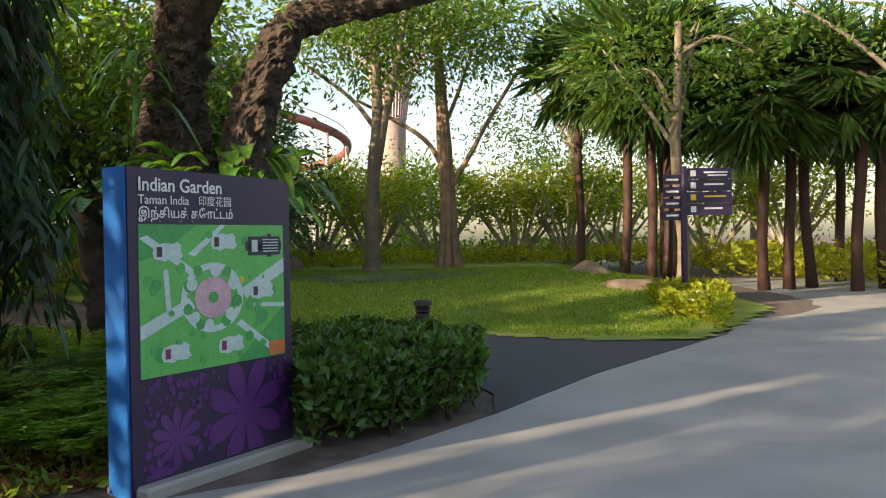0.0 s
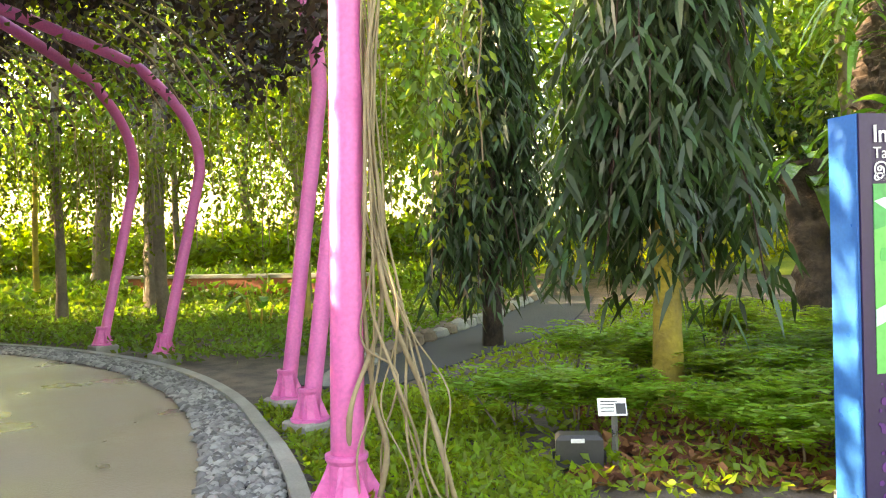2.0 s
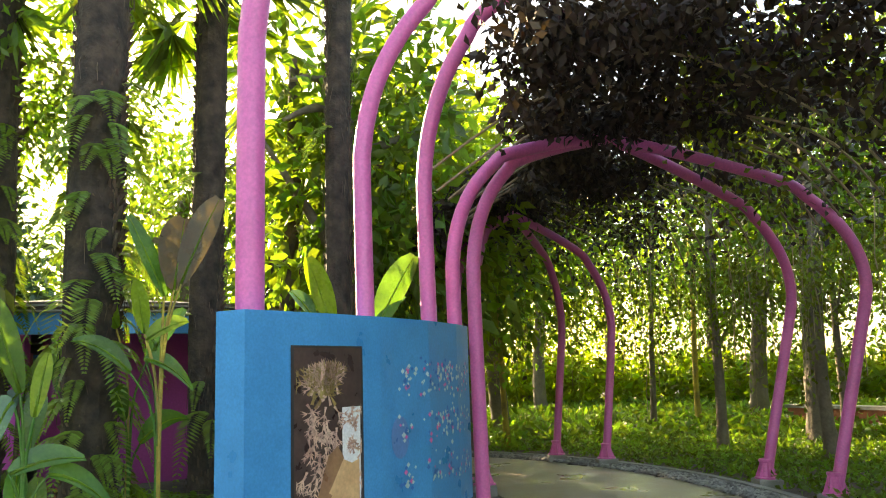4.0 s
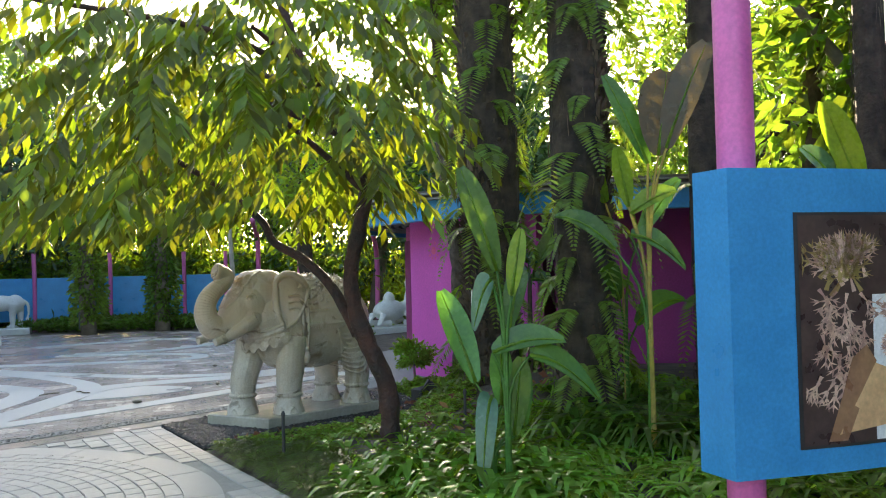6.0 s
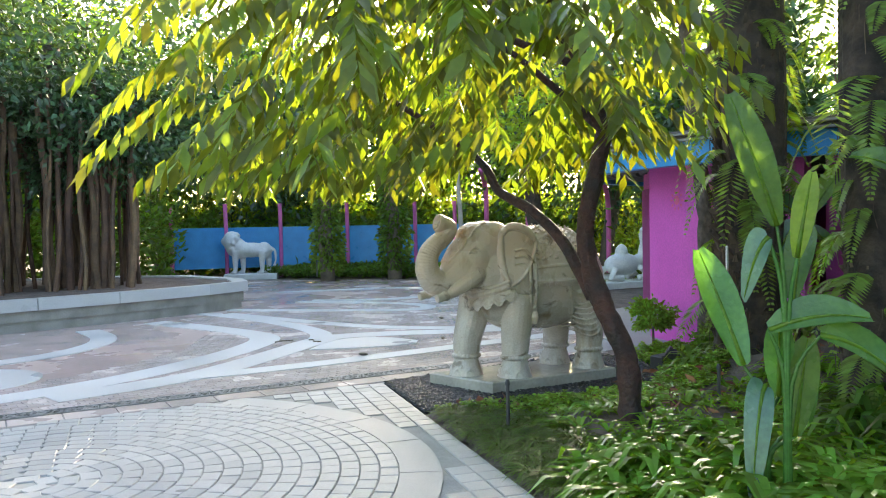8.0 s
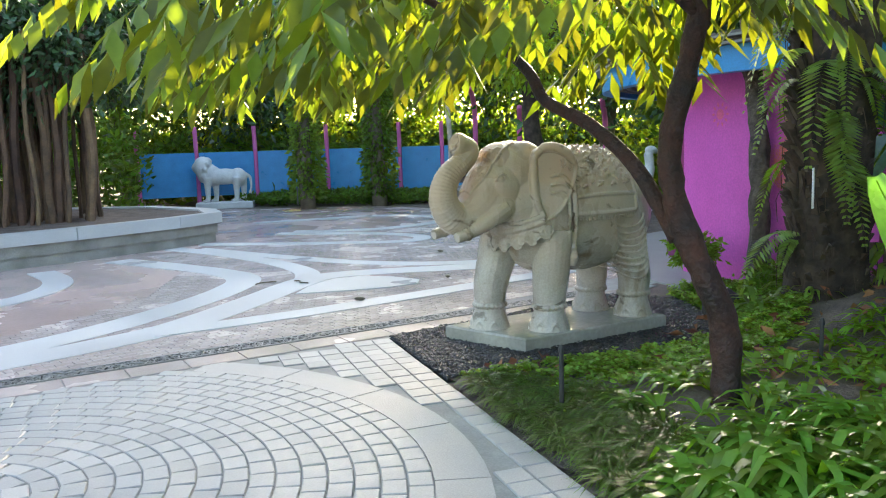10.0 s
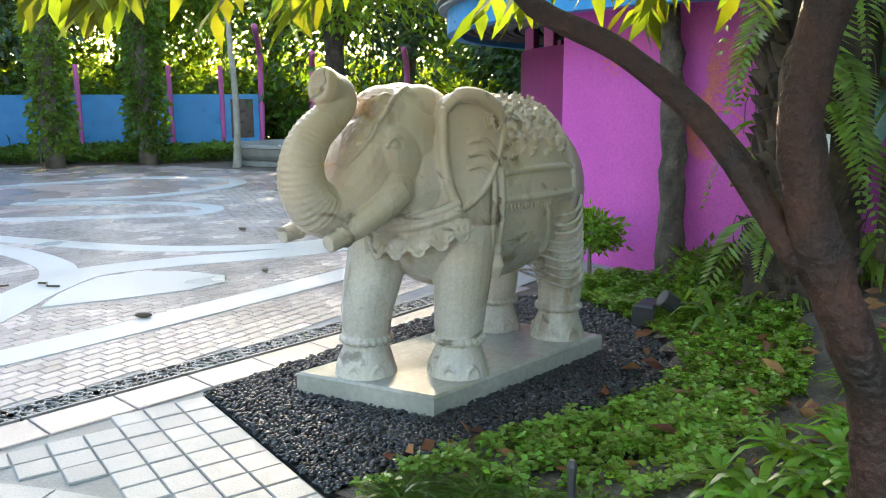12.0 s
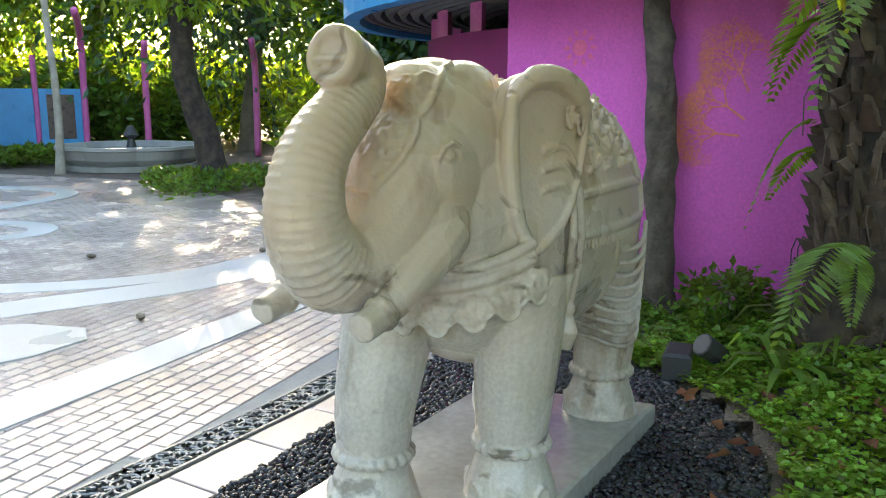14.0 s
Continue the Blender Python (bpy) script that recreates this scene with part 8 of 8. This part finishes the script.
for b, e, w, m_, dr in (((0.1, -0.1, 1.9), (0.2, -0.35, 2.45), 0.2, L_LIME, 0.1), ((-0.1, 0.1, 1.6), (-0.4, 0.35, 2.1), 0.16, L_BIG, 0.2), ((0.1, 0.0, 1.1), (0.55, 0.05, 1.35), 0.18, L_BIG, 0.6), ((0.0, 0.1, 0.9), (0.1, 0.55, 1.1), 0.18, L_BIG, 0.6)):
    paddle(t, b, e, w, m_, dr)
for at, leafs in (((-10.85, -3.92, 0.16), (((0.0, 0.0, 1.3), (0.17, -0.19, 0.74), 0.2, L_BLUISH, 0.5), ((0.0, 0.0, 1.38), (0.16, -0.16, 1.5), 0.18, L_BLUISH, 0.3), ((0.0, 0.02, 1.35), (-0.17, 0.18, 1.48), 0.16, L_BLUISH, 0.4), ((-0.02, 0.05, 1.3), (-0.3, 0.36, 1.85), 0.18, L_LIME, 0.2), ((0.0, 0.02, 1.2), (-0.25, 0.28, 1.05), 0.16, L_BIG, 0.5), ((0.0, -0.02, 0.5), (0.14, -0.16, 0.22), 0.12, L_LIME, 0.5))),
                  ((-11.3, -3.6, 0.16), (((0.0, 0.0, 1.1), (0.12, -0.14, 1.72), 0.2, L_BIG, 0.1), ((0.0, 0.0, 1.0), (-0.28, 0.3, 1.5), 0.18, L_BIG, 0.3), ((0.0, 0.0, 0.9), (0.3, 0.1, 1.1), 0.16, L_LIME, 0.5)))):
    t = thing("banana_plant", at, "banana plant with drooping bluish leaves before the pavilion", "plant", "broad-leaved plants in the bed")
    for b, e, w, m_, dr in leafs:
        paddle(t, b, e, w, m_, dr)
    part("stalk", Geo().tube(smooth_line([(0.02, 0, -0.1), (0, 0, 0.6), (0, 0.01, 1.25)], 4), [0.035 - 0.0018 * q for q in range(9)], 9), BARKP, t, smooth=True)
heliconia((-13.2, 7.2, 0), 5, 0.6, 195, "small broad-leaved plant among ground cover", L_BIG, 0.5, 0.18)


# ---- feathery shrubs between the sign and the arches ----
def frond_plant(V, T, base, n, ln, rng, pairs=11, lift=0.9, leaf=0.07, w=0.022):
    for k in range(n):
        a = rng.uniform(0, 6.283)
        d, s = np.array((math.cos(a), math.sin(a), 0)), np.array((-math.sin(a), math.cos(a), 0))
        L0, up = ln * rng.uniform(0.7, 1.2), lift * rng.uniform(0.6, 1.3)
        P, A, L = [], [], []
        for j in range(pairs):
            u = (j + 1) / pairs
            c = np.array(base) + d * L0 * u * 0.9 + np.array((0, 0, L0 * (up * u - 0.7 * up * u * u)))
            for sg in (-1, 1):
                P.append(c); A.append(s * sg + d * 0.45 + np.array((0, 0, 0.05))); L.append(leaf * math.sin(math.pi * (0.15 + 0.8 * u)) + 0.012)
        v, t = leaves(np.array(P), np.array(A), np.array(L), w, rng, 0.05, np.tile((0.0, 0, 1), (len(P), 1)))
        T.append(t + V[1])
        V[0].append(v)
        V[1] += len(v)


def feathery(name, spots, seed, material, label, stems, ln=0.4, n=16, leaf=0.075):
    rng = np.random.default_rng(seed)
    for x, y, h in spots:
        t = thing(name, (x, y, 0), label, "shrub", "feathery shrubs beside the walk")
        V, T = [[], 0], []
        for q in range(stems):
            px, py = rng.uniform(-0.22, 0.22, 2)
            hh = h * rng.uniform(0.6, 1.0)
            part("stem", Geo().tube([(px * 0.4, py * 0.4, 0), (px, py, hh)], [0.010, 0.006], 6, False), BARKG, t)
            frond_plant(V, T, (px, py, hh), n, ln, rng, leaf=leaf)
            frond_plant(V, T, (px, py, hh * 0.7), n // 2, ln * 0.9, rng, leaf=leaf)
        part("foliage", (np.concatenate(V[0]), np.concatenate(T)), material, t)


rs = random.Random(77)
sp = [(rs.uniform(-6.6, -3.2), rs.uniform(6.3, 9.5), rs.uniform(0.28, 0.5)) for _ in range(34)] 
feathery("feathery_shrub", sp[:22], 501, L_LIGHT, "feathery green shrub in the shaded bed", 4, leaf=0.09)
# the rest take a brighter leaf colour in place of low side light
feathery("feathery_shrub", sp[22:], 502, L_LILY, "feathery green shrub with side light put into its leaf colour", 4, leaf=0.09)
# sun patches on these shrubs are likewise only a brighter leaf colour
feathery("feathery_shrub", [(-5.55, 4.65, 0.34), (-5.3, 4.95, 0.38), (-4.95, 4.95, 0.34), (-4.3, 5.15, 0.32), (-4.05, 5.4, 0.36), (-3.75, 5.15, 0.3)], 504, L_LILY, "bright feathery shrub beside the plant label", 4, leaf=0.09)
feathery("feathery_shrub", [(rs.uniform(-4.8, -2.6), rs.uniform(6.9, 9.6), 0.45) for _ in range(10)], 503, L_MID, "feathery blue-green shrub in the shaded bed", 4)


def plant_label():
    s = thing("plant_label", (-4.55, 4.35, 0), "small white plant label on a grey stake", "label")
    part("stake", Geo().box(-0.014, -0.012, 0, 0.014, 0.012, 0.36), METAL, s)
    o = part("plate", Geo().box(-0.085, -0.055, -0.004, 0.085, 0.055, 0.004, bevel=0.002), MWHITE, s)
    o.matrix_basis = pose(0, -0.02, 0.40, 58, 0, 42)
    for i in range(4):
        l = part("lettering", Geo().box(-0.07, 0.03 - 0.02 * i, 0.0045, 0.01 if i else 0.03, 0.036 - 0.02 * i, 0.0052), CHAR, s)
        l.matrix_basis = o.matrix_basis
    l = part("picture", Geo().box(0.02, -0.045, 0.0045, 0.078, 0.02, 0.0052), CHAR, s)
    l.matrix_basis = o.matrix_basis


plant_label()


def floodlight(at, turn, label):
    s = thing("floodlight", at, label, "lamp", turn=turn)
    part("housing", Geo().box(-0.14, -0.08, 0.05, 0.14, 0.08, 0.24, bevel=0.025), CHAR, s)
    part("bracket", Geo().tube([(-0.15, 0, 0.13), (-0.16, 0, 0.02), (0.16, 0, 0.02), (0.15, 0, 0.13)], 0.012, 6), CHAR, s)
    part("plate", Geo().box(-0.05, -0.084, 0.20, 0.03, -0.081, 0.225), MWHITE, s, "small white maker's plate")


floodlight((-4.72, 4.22, 0), 40, "black garden floodlight on the soil")


def spotlight(at, aim, label):
    s = thing("spotlight", at, label, "lamp")
    d = Vector(aim).normalized()
    part("stake", Geo().tube([(0, 0, -0.05), (0, 0, 0.12)], 0.014, 6), CHAR, s)
    part("head", Geo().tube([Vector((0, 0, 0.14)) - d * 0.07, Vector((0, 0, 0.14)) - d * 0.05, Vector((0, 0, 0.14)) + d * 0.09, Vector((0, 0, 0.14)) + d * 0.095], [0.03, 0.05, 0.06, 0.052], 14), CHAR, s)
    part("box", Geo().box(-0.16, -0.24, 0.0, 0.08, -0.10, 0.13, bevel=0.015), CHAR, s)


spotlight((-10.55, -5.0, 0.04), (0.5, -0.6, 0.5), "black spotlight aimed at the elephant")
for x, y, z, h in ((-7.72, -4.39, 0.05, 0.36), (-9.1, -3.6, 0.15, 0.3), (-12.5, -15.2, 0.5, 0.3)):
    s = thing("sprinkler", (x, y, z), "black garden sprinkler riser in the bed", "sprinkler", "sprinklers")
    part("riser", Geo().tube([(0, 0, -0.05), (0, 0, h - 0.04)], 0.013, 8), CHAR, s)
    part("nozzle", Geo().tube([(0, 0, h - 0.04), (0, 0, h - 0.02), (0, 0, h)], [0.017, 0.017, 0.008], 8), CHAR, s)
s = thing("plant_tag", (-10.05, -4.12, 1.0), "white plastic tag on the palm trunk", "tag")
part("plate", Geo().box(-0.025, -0.006, 0, 0.025, 0.006, 0.28, Matrix.Rotation(radians(20), 4, "Z"), bevel=0.004), MWHITE, s)

# twigs and leaves lying on the plaza
for k, (x, y) in enumerate(((-8.92, -8.05), (-10.4, -8.43), (-8.93, -9.72), (-9.1, -9.6), (-11.8, -10.2), (-12.6, -9.0))):
    rr = random.Random(k)
    g = Geo().tube([(0, 0, 0.03), (0.08, 0.03, 0.035), (0.16, -0.01, 0.03), (0.24, 0.05, 0.028)], 0.009, 5) if k in (2, 3) else Geo().ball((0, 0, 0.04), (0.06, 0.03, 0.02), 8, 5)
    o = solo("fallen_twig" if k in (2, 3) else "fallen_seed_pod", g, L_BRON, "dark dry plant debris lying on the plaza", "debris", "debris on the plaza")
    o.matrix_basis = pose(x, y, 0, 0, 0, rr.uniform(0, 360))

# small round shrub by the magenta wall
t = thing("wall_shrub", (-11.55, -6.0, 0.0), "small rounded green shrub by the magenta wall", "shrub")
part("foliage", crown_mesh(520, 1500, (0, 0, 0.42), (0.22, 0.22, 0.17), 0.07, 0.035, 0.1, 20), L_LILY, t)
part("stem", Geo().tube([(0, 0, 0), (0.02, 0, 0.35)], [0.02, 0.012], 6), BARKG, t)
t = thing("wall_shrub", (-11.35, -5.0, 0.05), "low spreading green shrub below the painting", "shrub")
part("foliage", crown_mesh(521, 1000, (0, 0, 0.26), (0.32, 0.26, 0.17), 0.065, 0.034, 0.1, 26), L_MID, t)
part("stem", Geo().tube([(0, 0, -0.05), (0.03, 0.02, 0.3)], [0.02, 0.012], 6), BARKG, t)

# ferns perched on the rough-barked tree
t = thing("perched_fern", (-4.3, 10.4, 2.2), "broad staghorn ferns perched round the dark trunk", "fern")
rng = np.random.default_rng(530)
for k in range(54):
    a = -3.3 + 3.5 * rng.random()
    g = Geo()
    big_leaf(g, (0.75 * math.cos(a) + rng.uniform(-.2, .5), 0.45 * math.sin(a), rng.uniform(-0.1, 0.45)), (math.cos(a), math.sin(a), rng.uniform(0.0, 1.0)), rng.uniform(0.45, 0.8), rng.uniform(0.16, 0.3), rng.uniform(0.4, 1.1), 0.3)
    part("frond", g, L_BIG, t, smooth=True)
t = thing("perched_fern", (-5.3, 10.6, 3.2), "strappy pale green fern high on the trunk", "fern")
for k in range(30):
    a = rng.uniform(0, 6.283)
    g = Geo()
    big_leaf(g, (0, 0, 0.9 * rng.random()), (math.cos(a), math.sin(a), rng.uniform(0.4, 1.6)), rng.uniform(0.6, 1.1), 0.07, rng.uniform(0.6, 1.3), 0.1)
    part("frond", g, L_BIG, t, smooth=True)

# dark stem lower down beside the rough-barked tree
t = thing("fern_stump", (-6.05, 11.0, 0), "dark rough stem crowned with broad fern leaves", "tree")
part("trunk", Geo().tube(smooth_line([(0.25, 0, -0.1), (0.1, 0, 0.7), (0, 0, 1.4), (-0.1, 0, 2.2)], 8), 0.28, 22, rough=0.35, freq=5), BARKD, t, smooth=True)
for k in range(30):
    a = rng.uniform(0, 6.283)
    g = Geo()
    big_leaf(g, (0.2 * math.cos(a), 0.2 * math.sin(a), 1.9 + rng.uniform(-.2, .4)), (math.cos(a), math.sin(a), rng.uniform(0.1, 1.0)), rng.uniform(0.5, 0.95), rng.uniform(0.14, 0.24), rng.uniform(0.5, 1.1), 0.3)
    part("frond", g, L_BIG, t, smooth=True)

# ---- far off: walkway ring and tower trees ----
def far_tower():
    s = thing("tower_tree", (-9.5, 140, 0), "tall planted steel tower with a flaring crown", "tower")
    part("trunk", Geo().tube([(0, 0, 0), (0, 0, 12), (0, 0, 24), (0, 0, 30)], [3.2, 2.4, 2.6, 3.6], 24), FARTRUNK, s, smooth=True)
    g = Geo()
    for k in range(36):
        a = k * math.pi / 18
        g.tube(smooth_line([(2.6 * math.cos(a), 2.6 * math.sin(a), 22), (4.2 * math.cos(a), 4.2 * math.sin(a), 30), (9 * math.cos(a), 9 * math.sin(a), 36), (15 * math.cos(a), 15 * math.sin(a), 38)], 4), 0.13, 4, False)
    part("crown_rib", g, FARRIB, s)["kind"] = "stuff"
    w = thing("sky_walkway", (0, 0, 0), "far red-edged walkway curving through the air", "bridge")
    pts = smooth_line([(-30, 96, 18.4), (-20, 100, 17.0), (-14.5, 104, 15.2), (-13.4, 108, 13.8), (-16, 112, 12.5), (-24, 118, 11.5)], 8)
    part("deck", Geo().tube(pts, 0.55, 8), FARRED, w, "dark red deck edge", smooth=True)
    g = Geo()
    for p in pts[::2]:
        g.tube([p, p + Vector((0, 0, 1.5))], 0.04, 4, False)
    g.tube([p + Vector((0, 0, 1.5)) for p in pts], 0.06, 5, False)
    part("railing", g, FARRIB, w)
    for p in pts[::7]:
        part("pylon", Geo().tube([(p.x, p.y, -0.3), (p.x, p.y, p.z)], 0.25, 8), FARRIB, w)


REDW = mat("brick_red", (0.36, 0.12, 0.06), (0.24, 0.08, 0.05), 0.85, scale=3, fine=30, bump=0.4)
FARTRUNK = mat("far_planting", (0.34, 0.26, 0.26), (0.22, 0.2, 0.17), 0.9, scale=0.5, fine=3, bump=0.3)
FARRIB = mat("far_steel", (0.55, 0.42, 0.44), (0.5, 0.38, 0.4), 0.6, scale=1, fine=5, bump=0)
FARRED = mat("far_red", (0.20, 0.07, 0.06), (0.15, 0.05, 0.05), 0.6, scale=1, fine=5, bump=0)
far_tower()

# pale road and low wall seen beyond the ring walk
flat("road_far", [(-22, -3), (-24, 3), (-27, 9), (-30, 9), (-29, 2), (-26, -4)], 0.02, BAND, "pale paved road beyond the planting", "road")
bw = thing("retaining_wall", label="low brick-red retaining wall behind the ground cover", category="wall")
part("wall", Geo().box(0, 0, 0, 6.5, 0.3, 0.55, Matrix.Translation((-21.5, 8.6, 0)) @ Matrix.Rotation(radians(22), 4, "Z")), REDW, bw)
part("coping", Geo().box(-0.05, -0.04, 0.553, 6.55, 0.34, 0.63, Matrix.Translation((-21.5, 8.6, 0)) @ Matrix.Rotation(radians(22), 4, "Z"), bevel=0.01), EDGE, bw)

# tree over the signpost
tree("walkside_tree", (4.3, 18.9, 0), 6.5, 0.16, (-0.4, 0, 5.6), (2.8, 2.2, 1.5), 1500, BARKG, L_MID, "slender tree with open light foliage by the signpost", 0.2, 0.09, 540, 7, clumps=36, start=0.4)
tree("walkside_tree", (9.5, 17.5, 0), 7, 0.18, (-0.8, 0, 6.6), (3.4, 2.6, 1.4), 1500, BARKG, L_MID, "slender tree leaning over the concrete walk", 0.2, 0.09, 541, 7, clumps=36, start=0.4)


# ---- single granite setts nearest the elephant ----
setts = thing("sett_courses", label="curved courses of pale granite setts before the elephant", category="paving", kind="structure")
for x, y, a, lx, ly, z in NEAR_SETTS:
    o = new("sett", UNIT)
    o.parent = setts
    o.matrix_basis = Matrix.Translation((x, y, z)) @ Matrix.Rotation(a, 4, "Z") @ Matrix.Diagonal((1, ly / 0.147, 1, 1))
